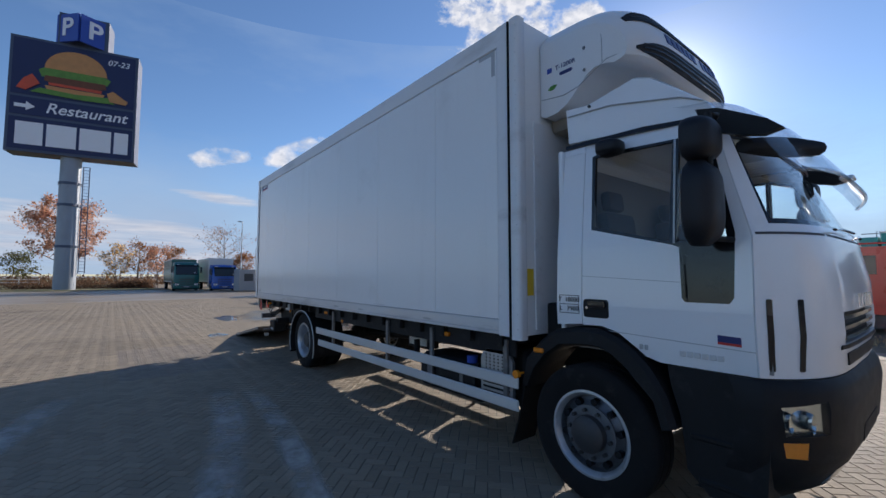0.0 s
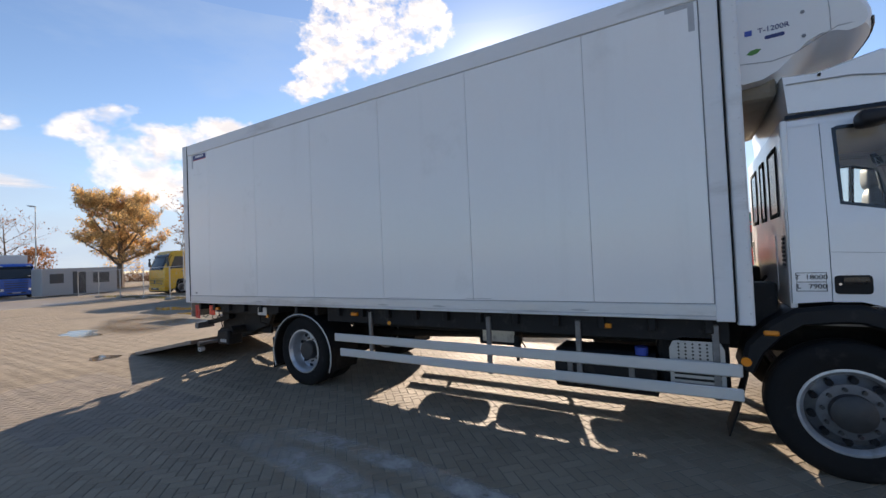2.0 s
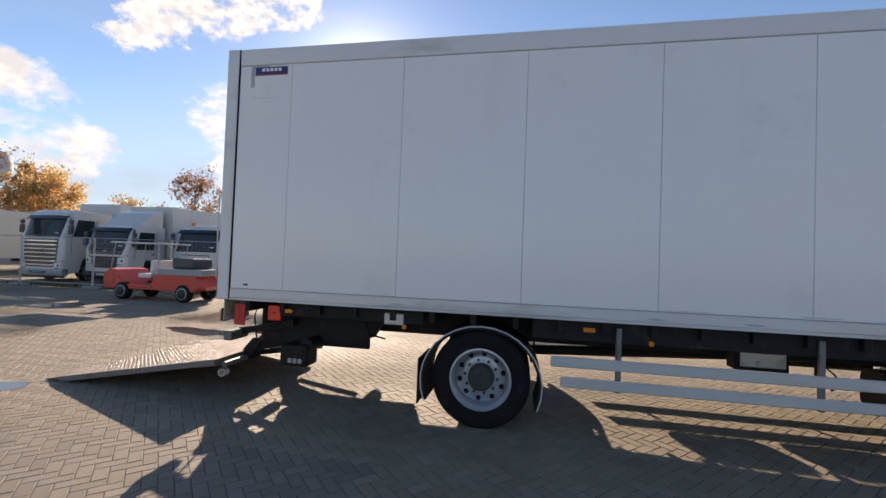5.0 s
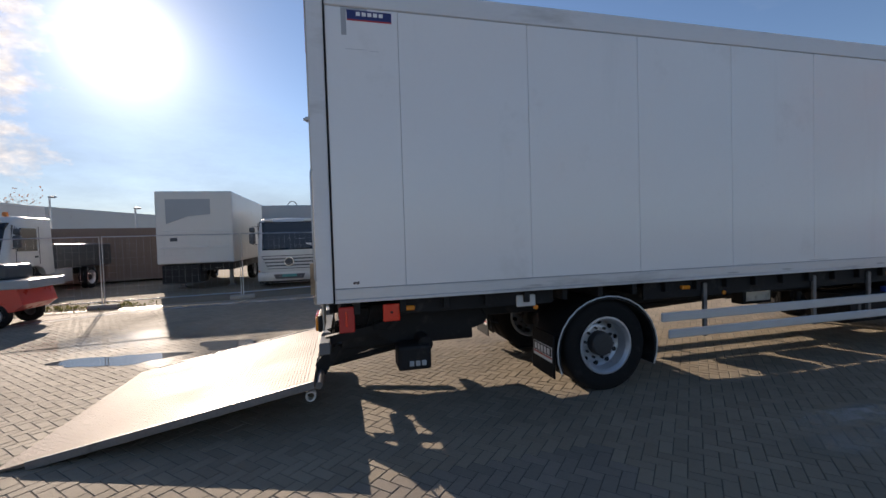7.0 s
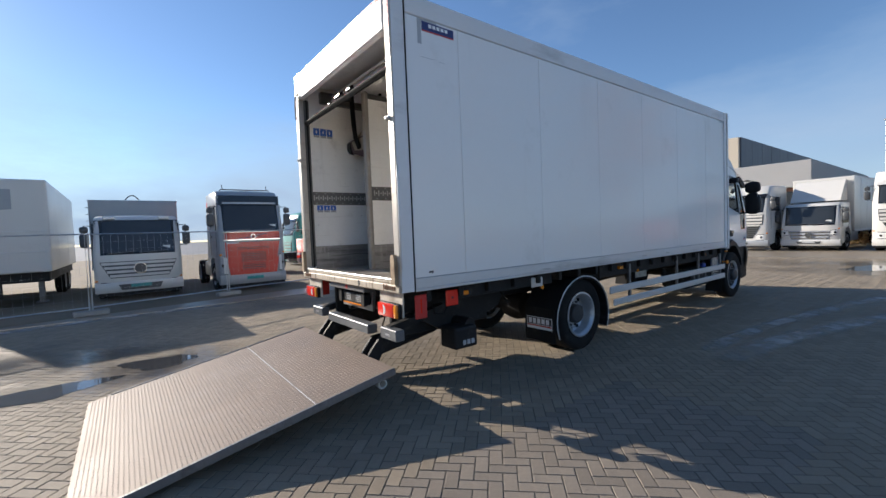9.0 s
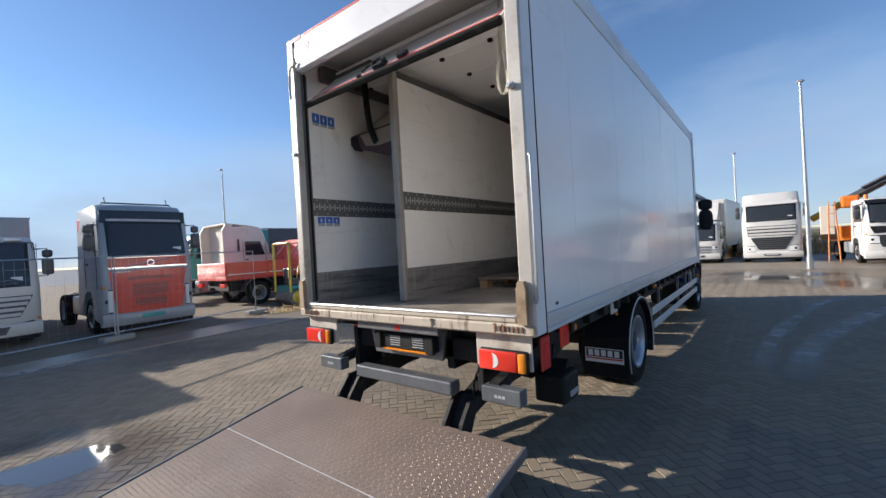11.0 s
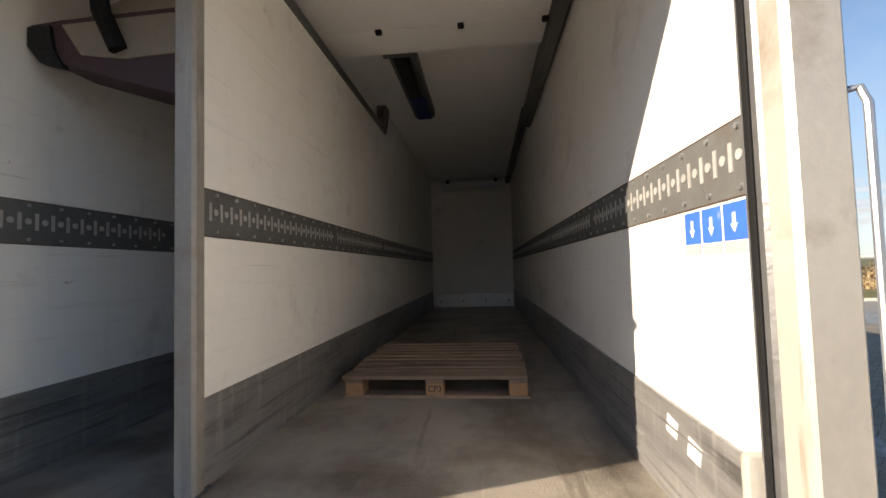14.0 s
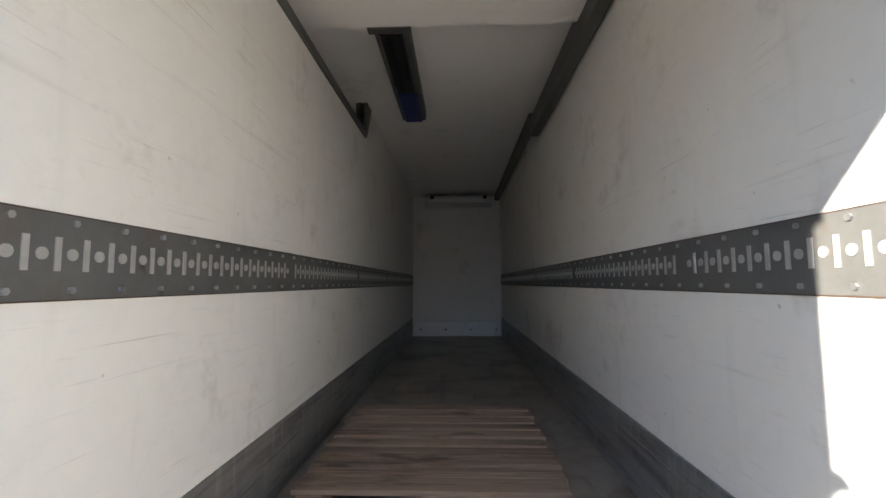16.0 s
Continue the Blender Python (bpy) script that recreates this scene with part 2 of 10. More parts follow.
def streaks(m, colour, scale, lo, hi, amount, rot=(0, 0, 0), detail=5.0, rgh=0.6):
    """Adds scratches, scrapes or smears of their own shape over a surface's base colour."""
    n, l = m.node_tree.nodes, m.node_tree.links
    bsdf = n["Principled BSDF"]
    old = bsdf.inputs["Base Color"].links[0].from_socket
    tc, mp, t = n.new("ShaderNodeTexCoord"), n.new("ShaderNodeMapping"), n.new("ShaderNodeTexNoise")
    mp.inputs["Scale"].default_value = scale
    mp.inputs["Rotation"].default_value = [radians(a) for a in rot]
    t.inputs["Scale"].default_value, t.inputs["Detail"].default_value, t.inputs["Roughness"].default_value = 1.0, detail, rgh
    r, mx = n.new("ShaderNodeMapRange"), n.new("ShaderNodeMix")
    r.inputs["From Min"].default_value, r.inputs["From Max"].default_value, r.inputs["To Max"].default_value = lo, hi, amount
    mx.data_type = "RGBA"
    l.new(tc.outputs["Object"], mp.inputs["Vector"])
    l.new(mp.outputs[0], t.inputs["Vector"])
    l.new(t.outputs[0], r.inputs["Value"])
    l.new(r.outputs[0], mx.inputs["Factor"])
    l.new(old, mx.inputs["A"])
    mx.inputs["B"].default_value = (*colour, 1)
    l.new(mx.outputs["Result"], bsdf.inputs["Base Color"])
    return m


def thing(name, label, category, m=None, group="", kind=""):
    ob = new(name)
    ob.empty_display_size = 0.3
    if m is not None:
        ob.matrix_basis = m
    return tagged(ob, label, category, group, kind)


def structure(name, bm, material, label, category, smooth=False):
    return tagged(part(name, bm, material, None, smooth=smooth), label, category, kind="structure")


def B():
    return bmesh.new()


def box(bm, x0, x1, y0, y1, z0, z1, bevel=0.0, m=None):
    """A block between two corners, with bevelled edges, turned by m if given."""
    vs = bmesh.ops.create_cube(bm, size=1.0)["verts"]
    for v in vs:
        v.co = Vector(((x0 + x1) / 2 + v.co.x * (x1 - x0), (y0 + y1) / 2 + v.co.y * (y1 - y0), (z0 + z1) / 2 + v.co.z * (z1 - z0)))
    if bevel:
        es = list({e for v in vs for e in v.link_edges})
        r = bmesh.ops.bevel(bm, geom=es, offset=min(bevel, 0.45 * min(abs(x1 - x0), abs(y1 - y0), abs(z1 - z0))), segments=2 if bevel > 0.012 else 1, affect="EDGES", profile=0.5)
        vs = list({v for f in r["faces"] for v in f.verts} | {v for v in vs if v.is_valid})
    if m is not None:
        bmesh.ops.transform(bm, matrix=m, verts=[v for v in vs if v.is_valid])
    return bm


def cyl(bm, p0, p1, r0, r1=None, seg=16, caps=True):
    """A round bar from p0 to p1."""
    p0, p1 = Vector(p0), Vector(p1)
    ax = p1 - p0
    q = ax.to_track_quat("Z", "Y").to_matrix().to_4x4()
    bmesh.ops.create_cone(bm, cap_ends=caps, segments=seg, radius1=r0, radius2=r0 if r1 is None else r1, depth=ax.length, matrix=Matrix.Translation((p0 + p1) / 2) @ q)
    return bm


def tube(bm, pts, r, seg=8):
    """A bent round bar along points."""
    pts = [Vector(p) for p in pts]
    rings = []
    for i, p in enumerate(pts):
        d = (pts[min(i + 1, len(pts) - 1)] - pts[max(i - 1, 0)]).normalized()
        q = d.to_track_quat("Z", "Y")
        rings.append([p + q @ Vector((r * math.cos(2 * math.pi * k / seg), r * math.sin(2 * math.pi * k / seg), 0)) for k in range(seg)])
    # keep neighbouring rings in step
    for i in range(1, len(rings)):
        a = rings[i - 1][0]
        k = min(range(seg), key=lambda k: (rings[i][k] - a).length)
        rings[i] = rings[i][k:] + rings[i][:k]
    return loft(bm, rings, caps=True)


def loft(bm, rings, closed=True, caps=False):
    vr = [[bm.verts.new(p) for p in r] for r in rings]
    n = len(vr[0])
    for a, b in zip(vr, vr[1:]):
        for k in range(n if closed else n - 1):
            bm.faces.new((a[k], a[(k + 1) % n], b[(k + 1) % n], b[k]))
    if caps:
        bm.faces.new(list(reversed(vr[0])))
        bm.faces.new(vr[-1])
    return bm


def lathe(bm, profile, centre, axis="x", seg=40, sign=1):
    """Turns a profile of (radius, offset along the axis) round the axis through centre."""
    c = Vector(centre)
    rings = []
    for k in range(seg):
        a = 2 * math.pi * k / seg
        ring = []
        for r, h in profile:
            if axis == "x":
                ring.append(c + Vector((sign * h, r * math.cos(a), r * math.sin(a))))
            elif axis == "y":
                ring.append(c + Vector((r * math.cos(a), sign * h, r * math.sin(a))))
            else:
                ring.append(c + Vector((r * math.cos(a), r * math.sin(a), sign * h)))
        rings.append(ring)
    rings.append(rings[0])
    loft(bm, rings, closed=False)
    bmesh.ops.remove_doubles(bm, verts=bm.verts, dist=1e-5)
    return bm


def prism(bm, pts, axis, a, b):
    """A flat outline drawn out along an axis from a to b. The outline's two numbers are the other axes in order."""
    def at(p, h):
        return {"x": (h, p[0], p[1]), "y": (p[0], h, p[1]), "z": (p[0], p[1], h)}[axis]
    va, vb = [bm.verts.new(at(p, a)) for p in pts], [bm.verts.new(at(p, b)) for p in pts]
    n = len(pts)
    bm.faces.new(va)
    bm.faces.new(list(reversed(vb)))
    for k in range(n):
        bm.faces.new((va[k], vb[k], vb[(k + 1) % n], va[(k + 1) % n]))
    return bm


def rounded(x0, x1, y0, y1, r, seg=4):
    """The outline of a rectangle with round corners."""
    out = []
    for cx, cy, a0 in ((x1 - r, y1 - r, 0), (x0 + r, y1 - r, 90), (x0 + r, y0 + r, 180), (x1 - r, y0 + r, 270)):
        out += [(cx + r * math.cos(radians(a0 + 90 * k / seg)), cy + r * math.sin(radians(a0 + 90 * k / seg))) for k in range(seg + 1)]
    return out


def letters(text, size, depth=0.002, bold=0.0, shear=0.0):
    """Writing in the built-in font as a mesh, centred, lying in the xy plane and facing +z."""
    cu = bpy.data.curves.new("letters", "FONT")
    cu.body, cu.size, cu.extrude, cu.align_x, cu.align_y, cu.offset, cu.shear = text, size, depth, "CENTER", "CENTER", bold, shear
    ob = new("letters_tmp", cu)
    me = bpy.data.meshes.new_from_object(ob.evaluated_get(bpy.context.evaluated_depsgraph_get()))
    bpy.data.objects.remove(ob)
    return me


def sign_pose(origin, right, up):
    """The pose that lays the xy plane on a surface: x along right, y along up."""
    r, u = Vector(right).normalized(), Vector(up).normalized()
    n = r.cross(u)
    return Matrix(((r.x, u.x, n.x, origin[0]), (r.y, u.y, n.y, origin[1]), (r.z, u.z, n.z, origin[2]), (0, 0, 0, 1)))


def writing(text, size, material, parent, origin, right, up, name="lettering", label="", bold=0.0, shear=0.0):
    me = letters(text, size, 0.0015, bold, shear)
    me.materials.clear()
    me.materials.append(material)
    return part(name, me, material, parent, label, m=sign_pose(origin, right, up))

M["mirror_case"] = surface("mirror_case", (0.01, 0.011, 0.015), 0.5, spec=0.35, var=0.15, scale=8, bump=0.1, bump_scale=200)
M["picto_blue"] = surface("picto_blue", (0.045, 0.15, 0.55), 0.4, var=0.12, scale=14, dirt=(0.6, 0.62, 0.66), dirt_amount=0.05, dirt_scale=18)
M["maroon"] = surface("maroon", (0.06, 0.03, 0.035), 0.6, var=0.2, scale=5)
M["tan_board"] = surface("tan_board", (0.26, 0.22, 0.17), 0.6, var=0.2, scale=5, dirt=(0.1, 0.08, 0.06), dirt_amount=0.2)
streaks(M["inner_wall"], (0.45, 0.42, 0.38), (3, 1.1, 26), 0.62, 0.74, 0.18, rot=(4, 0, 0))
streaks(M["inner_wall"], (0.36, 0.34, 0.32), (3, 4.0, 55), 0.66, 0.74, 0.2, rot=(-20, 0, 0), detail=4)
streaks(M["inner_wall"], (0.55, 0.5, 0.42), (3, 9.0, 0.9), 0.6, 0.8, 0.22)
streaks(M["kick_alu"], (0.55, 0.54, 0.52), (4, 22, 3.0), 0.55, 0.72, 0.6)
streaks(M["kick_alu"], (0.08, 0.075, 0.07), (4, 1.2, 30), 0.56, 0.68, 0.6)
streaks(M["floor_inner"], (0.1, 0.085, 0.07), (14, 1.2, 2), 0.58, 0.72, 0.6, rot=(0, 0, 8))
streaks(M["floor_inner"], (0.52, 0.47, 0.4), (40, 2.0, 2), 0.66, 0.74, 0.5, rot=(0, 0, -12))
streaks(M["post_steel"], (0.3, 0.2, 0.12), (18, 18, 2.0), 0.62, 0.74, 0.6)
streaks(M["dirty_sill"], (0.1, 0.06, 0.035), (16, 8, 3.0), 0.58, 0.7, 0.7)
streaks(M["dirty_sill"], (0.7, 0.66, 0.58), (3, 8, 30.0), 0.6, 0.7, 0.5)
streaks(M["white_grp"], (0.6, 0.59, 0.56), (2, 3.5, 0.35), 0.6, 0.85, 0.22)
streaks(M["white_grp"], (0.5, 0.5, 0.48), (2, 1.5, 40), 0.72, 0.78, 0.3)
M["divider_post"] = surface("divider_post", (0.34, 0.315, 0.28), 0.45, 0.2, var=0.2, scale=4, dirt=(0.2, 0.13, 0.08), dirt_amount=0.25, dirt_scale=4, bump=0.12)
streaks(M["divider_post"], (0.55, 0.5, 0.42), (20, 20, 1.2), 0.55, 0.7, 0.6)
M["rust"] = surface("rust", (0.2, 0.1, 0.05), 0.8, var=0.3, scale=12, bump=0.3)
M["seam_grey"] = surface("seam_grey", (0.26, 0.26, 0.27), 0.6, var=0.1)
M["chequer_base"] = surface("chequer_base", (0.20, 0.15, 0.117), 0.62, 0.12, var=0.25, scale=2.0, dirt=(0.25, 0.21, 0.185), dirt_amount=0.3, dirt_scale=0.9, bump=0.2, bump_scale=120, rough_var=0.12)
M["chequer_top"] = surface("chequer_top", (0.30, 0.24, 0.19), 0.5, 0.25, var=0.2, scale=4, bump=0.1)
M["rusty_gusset"] = surface("rusty_gusset", (0.34, 0.25, 0.16), 0.6, 0.1, var=0.25, scale=8, dirt=(0.12, 0.065, 0.035), dirt_amount=0.4, dirt_scale=7, bump=0.3)
M["rim_dark"] = surface("rim_dark", (0.14, 0.15, 0.17), 0.4, 0.5, var=0.2, scale=9, dirt=(0.06, 0.055, 0.05), dirt_amount=0.3, dirt_scale=9, bump=0.08)
streaks(M["inner_wall"], (0.3, 0.28, 0.27), (3, 16, 16), 0.72, 0.76, 0.5, detail=3)
streaks(M["kick_alu"], (0.5, 0.49, 0.47), (4, 2.0, 45), 0.62, 0.72, 0.5)
streaks(M["pallet_wood"], (0.07, 0.05, 0.04), (3.0, 60, 60), 0.56, 0.72, 0.7)
streaks(M["pallet_wood"], (0.42, 0.33, 0.25), (2.0, 26, 26), 0.58, 0.75, 0.5)
streaks(M["inner_wall"], (0.42, 0.4, 0.38), (3, 2.2, 130), 0.66, 0.71, 0.32, rot=(7, 0, 0), detail=3)
streaks(M["inner_wall"], (0.5, 0.48, 0.45), (3, 1.6, 70), 0.64, 0.72, 0.28, rot=(-3, 0, 0), detail=6, rgh=0.75)
streaks(M["inner_wall"], (0.6, 0.57, 0.52), (3, 5, 5), 0.55, 0.75, 0.22, detail=9, rgh=0.75)
M["old_rust"] = surface("old_rust", (0.1, 0.062, 0.045), 0.8, var=0.35, scale=12, bump=0.3)
streaks(M["pallet_wood"], (0.05, 0.032, 0.024), (2.2, 11, 3), 0.56, 0.68, 0.75)
streaks(M["pallet_wood"], (0.4, 0.33, 0.27), (1.5, 60, 20), 0.6, 0.72, 0.4, detail=4)
streaks(M["floor_inner"], (0.07, 0.06, 0.05), (1.6, 1.1, 2), 0.5, 0.64, 0.5, detail=8, rgh=0.7)
streaks(M["floor_inner"], (0.2, 0.1, 0.045), (3, 3, 3), 0.63, 0.7, 0.55, detail=9, rgh=0.7)

# ---- ground: one sheet to the horizon; herringbone block paving on the yard ----
def ground_material():
    m = surface("yard_far", (0.25, 0.208, 0.155), 0.45, var=0.14, scale=0.25, grain=3.0, dirt=(0.16, 0.145, 0.12), dirt_amount=0.25, dirt_scale=0.12, bump=0.3, bump_scale=4, rough_var=0.25)
    return m


M["paver"] = surface("paver", (0.262, 0.218, 0.162), 0.74, spec=0.2, var=0.16, scale=0.35, grain=30, dirt=(0.105, 0.092, 0.076), dirt_amount=0.34, dirt_scale=0.22, bump=0.5, bump_scale=70, per_island=0.12, rough_var=0.3)
M["joint_sand"] = surface("joint_sand", (0.1, 0.088, 0.072), 0.9, var=0.2, scale=2, bump=0.5)
M["yard_far"] = ground_material()
M["soil"] = surface("soil", (0.2, 0.16, 0.11), 0.95, var=0.3, scale=0.6, grain=8, dirt=(0.1, 0.1, 0.05), dirt_amount=0.35, dirt_scale=0.5, bump=0.8, bump_scale=12)
M["grass_far"] = surface("grass_far", (0.12, 0.115, 0.04), 0.95, var=0.35, scale=0.3, grain=6, dirt=(0.26, 0.2, 0.09), dirt_amount=0.4, dirt_scale=0.25, bump=0.9, bump_scale=10)

PX0, PX1, PY0, PY1 = -14.0, 8.0, -21.0, 24.0     # where the blocks are laid one by one
bm = B()
for x0, x1, y0, y1 in ((-3000, PX0, -3000, 3000), (PX1, 3000, -3000, 3000), (PX0, PX1, -3000, PY0), (PX0, PX1, PY1, 3000)):
    vs = [bm.verts.new(p) for p in ((x0, y0, 0), (x1, y0, 0), (x1, y1, 0), (x0, y1, 0))]
    bm.faces.new(vs)
vs = [bm.verts.new(p) for p in ((PX0, PY0, -0.0045), (PX1, PY0, -0.0045), (PX1, PY1, -0.0045), (PX0, PY1, -0.0045))]
joint_face = bm.faces.new(vs)
joint_face.material_index = 1
ground = structure("ground", bm, M["yard_far"], "wide pale yard ground reaching to the horizon", "ground")
ground.data.materials.append(M["joint_sand"])

# ---- the refrigerated box truck: rear at y = 0, front towards -y, right side at -x ----
W, L, ZB, ZT = 1.3, 8.09, 1.105, 3.905      # box: half width, length, underside, roof
WI, FL, CE, BK = 1.235, 1.20, 3.80, -7.70   # inside: half width, floor, ceiling, bulkhead
truck = thing("refrigerated_truck", "white refrigerated box truck with lowered tail lift on block paving", "truck")
SEAMS = (-7.955, -7.03, -5.79, -4.56, -3.33, -2.07, -0.80, -0.163)
LIFT = 0.04                                  # how far box, cab and lift sit up on their springs

for sx, side in ((-1, "right"), (1, "left")):
    bm = B()
    lo, hi = sorted((sx * WI, sx * (W - 0.012)))
    box(bm, lo, hi, -L + 0.05, -0.06, ZB + 0.01, ZT - 0.03)
    core = part("side_wall", bm, M["seam_grey"], truck)
    panel_cache = {}
    for a, b in zip(SEAMS, SEAMS[1:]):
        bm = B()
        lo, hi = sorted((sx * (W - 0.014), sx * W))
        box(bm, lo, hi, a + 0.0016, b - 0.0016, 1.237, 3.713, 0.003)
        part("wall_panel", bm, M["white_grp"], core)
    # inner lining, with kick plate and load track
    lo, hi = sorted((sx * (WI + 0.002), sx * WI))
    for z0, z1 in ((1.53, 2.13), (2.31, CE)):
        bm = B()
        lo, hi = sorted((sx * (WI + 0.02), sx * (WI - 0.003)))
        box(bm, lo, hi, BK, -0.13, z0, z1, 0.002)
        part("inner_lining", bm, M["inner_wall"], core, "scuffed off-white lining")
    bm = B()
    lo, hi = sorted((sx * (WI + 0.02), sx * (WI - 0.012)))
    box(bm, lo, hi, BK, -0.13, FL, 1.53, 0.003)
    kick = part("kick_plate", bm, M["kick_alu"], core, "scraped grey aluminium kick plate")
    bm = B()
    for zz in (FL + 0.05, FL + 0.12, FL + 0.25):
        lo, hi = sorted((sx * (WI - 0.009), sx * (WI - 0.017)))
        box(bm, lo, hi, BK, -0.14, zz, zz + 0.008, 0.002)
    split_part("kick_rib", bm, M["kick_alu"], kick)
    bm = B()
    lo, hi = sorted((sx * (WI + 0.02), sx * (WI - 0.006)))
    box(bm, lo, hi, BK, -0.13, 2.13, 2.31, 0.002)
    track = part("load_track", bm, M["track_steel"], core, "dark slotted steel load track")
    bm = B()
    bh = B()
    y, k = -0.17, 0
    while y > -7.5:
        lo, hi = sorted((sx * (WI - 0.0055), sx * (WI - 0.0085)))
        if k % 42 < 40:
            if k % 2:
                prism(bm, [(y + 0.013 * math.cos(a * math.pi / 5), 2.225 + 0.013 * math.sin(a * math.pi / 5)) for a in range(10)], "x", lo, hi)
            else:
                box(bm, lo, hi, y - 0.007, y + 0.007, 2.190, 2.26)
        if k % 4 == 1:
            for zz in (2.150, 2.292):
                lo, hi = sorted((sx * (WI - 0.005), sx * (WI - 0.012)))
                prism(bh, [(y + 0.008 * math.cos(a * math.pi / 3), zz + 0.008 * math.sin(a * math.pi / 3)) for a in range(6)], "x", lo, hi)
        y -= 0.033
        k += 1
    part("slot_field", bm, M["slot_light"], track, kind="stuff")
    part("rivet_field", bh, M["galv"], track, kind="stuff")
    for zz in (2.128, 2.308):
        bm = B()
        lo, hi = sorted((sx * (WI - 0.002), sx * (WI - 0.0075)))
        box(bm, lo, hi, BK, -0.135, zz, zz + 0.003)
        part("rust_line", bm, M["old_rust"], track, "rust-brown edge of the track")
    # outer rails
    bm = B()
    lo, hi = sorted((sx * (W - 0.02), sx * (W + 0.006)))
    box(bm, lo, hi, -L + 0.02, -0.16, 3.718, ZT, 0.008)
    part("top_rail", bm, M["white_rail"], truck)
    bm = B()
    box(bm, lo, hi, -L + 0.02, -0.16, ZB + 0.03, 1.232, 0.006)
    lo, hi = sorted((sx * (W - 0.02), sx * (W + 0.011)))
    box(bm, lo, hi, -L + 0.02, -0.16, ZB, ZB + 0.03, 0.004)
    brail = part("bottom_rail", bm, M["alu_rail"], truck, "scuffed white aluminium bottom rail")
    bm = B()
    for yy in (-4.55, -5.35, -2.1, -6.9):
        bm = B()
        lo, hi = sorted((sx * (W + 0.0058), sx * (W + 0.0078)))
        prism(bm, [(yy - 0.09, 1.158), (yy - 0.02, 1.149), (yy + 0.06, 1.155), (yy + 0.09, 1.165), (yy, 1.171)], "x", lo, hi)
        part("dent", bm, M["grey_tape"], brail, "dark scrape marks")
    # front corner post with rivets
    bm = B()
    lo, hi = sorted((sx * (W - 0.1), sx * (W + 0.012)))
    prism(bm, rounded(lo, hi, -8.215, -8.101, 0.03), "z", ZB - 0.03, ZT + 0.004)
    post = part("corner_post", bm, M["white_rail"], truck, smooth=True)
    bm = B()
    box(bm, lo, hi, -8.089, -7.962, ZB - 0.01, ZT + 0.002, 0.006)
    part("post_flange", bm, M["white_rail"], post, smooth=True)
    bm = B()
    lo, hi = sorted((sx * (W - 0.05), sx * (W + 0.015)))
    box(bm, lo, hi, -8.1005, -8.0895, ZB - 0.01, ZT, 0.003)
    part("post_seal", bm, M["rubber"], post)
    bm = B()
    for k in range(22):
        z = ZB + 0.06 + k * 0.127
        for yy in (-8.185,):
            cyl(bm, (sx * (W + 0.009), yy, z), (sx * (W + 0.016), yy, z), 0.006, seg=6)
    split_part("rivet", bm, M["alu_rail"], post)

# roof, front wall, floor, ceiling
bm = B()
box(bm, -W + 0.004, W - 0.004, -L + 0.02, -0.05, CE + 0.02, ZT - 0.006, 0.01)
part("roof", bm, M["white_grp"], truck)
bm = B()
box(bm, -W + 0.02, W - 0.02, -8.20, BK - 0.02, ZB, ZT - 0.01, 0.006)
front_wall = part("front_wall", bm, M["white_grp"], truck)
bm = B()
box(bm, -1.1, -0.6, -8.212, -8.197, 1.15, 3.0, 0.004)
part("shield_panel", bm, M["white_rail"], front_wall, "dull grey heat shield")
bm = B()
box(bm, -1.22, -1.12, -8.204, -8.198, 1.45, 1.68)
part("label_sheet", bm, M["yellow_print"], front_wall)
bm = B()
box(bm, -WI, WI, BK, -0.1, ZB + 0.02, FL, 0.004)
part("load_floor", bm, M["floor_inner"], truck, "worn brown-grey scuffed load floor")
bm = B()
box(bm, -WI, WI, BK, -0.1, CE, CE + 0.02)
part("load_ceiling", bm, M["inner_ceiling"], truck)
# bulkhead inside
bm = B()
box(bm, -WI, WI, BK - 0.02, BK, FL, CE)
bulk = part("bulkhead", bm, M["inner_wall"], truck)
for x0, x1 in ((-1.22, 0.36), (0.56, 1.22)):
    bm = B()
    box(bm, x0 + 0.03, x1 - 0.03, BK, BK + 0.03, 1.48, 3.54, 0.004)
    part("air_board", bm, M["inner_ceiling"], bulk)
    bm = B()
    box(bm, x0, x1, BK, BK + 0.05, FL, 1.46, 0.006)
    box(bm, x0 + 0.04, x1 - 0.04, BK + 0.05, BK + 0.06, FL + 0.1, FL + 0.16)
    part("bump_board", bm, M["alu_rail"], bulk)
    bm = B()
    for k in range(4):
        bm = B()
        cyl(bm, (x0 + 0.1 + k * (x1 - x0 - 0.2) / 3, BK + 0.05, 1.32), (x0 + 0.1 + k * (x1 - x0 - 0.2) / 3, BK + 0.062, 1.32), 0.018, seg=8)
        part("board_bolt", bm, M["chassis"], bulk)


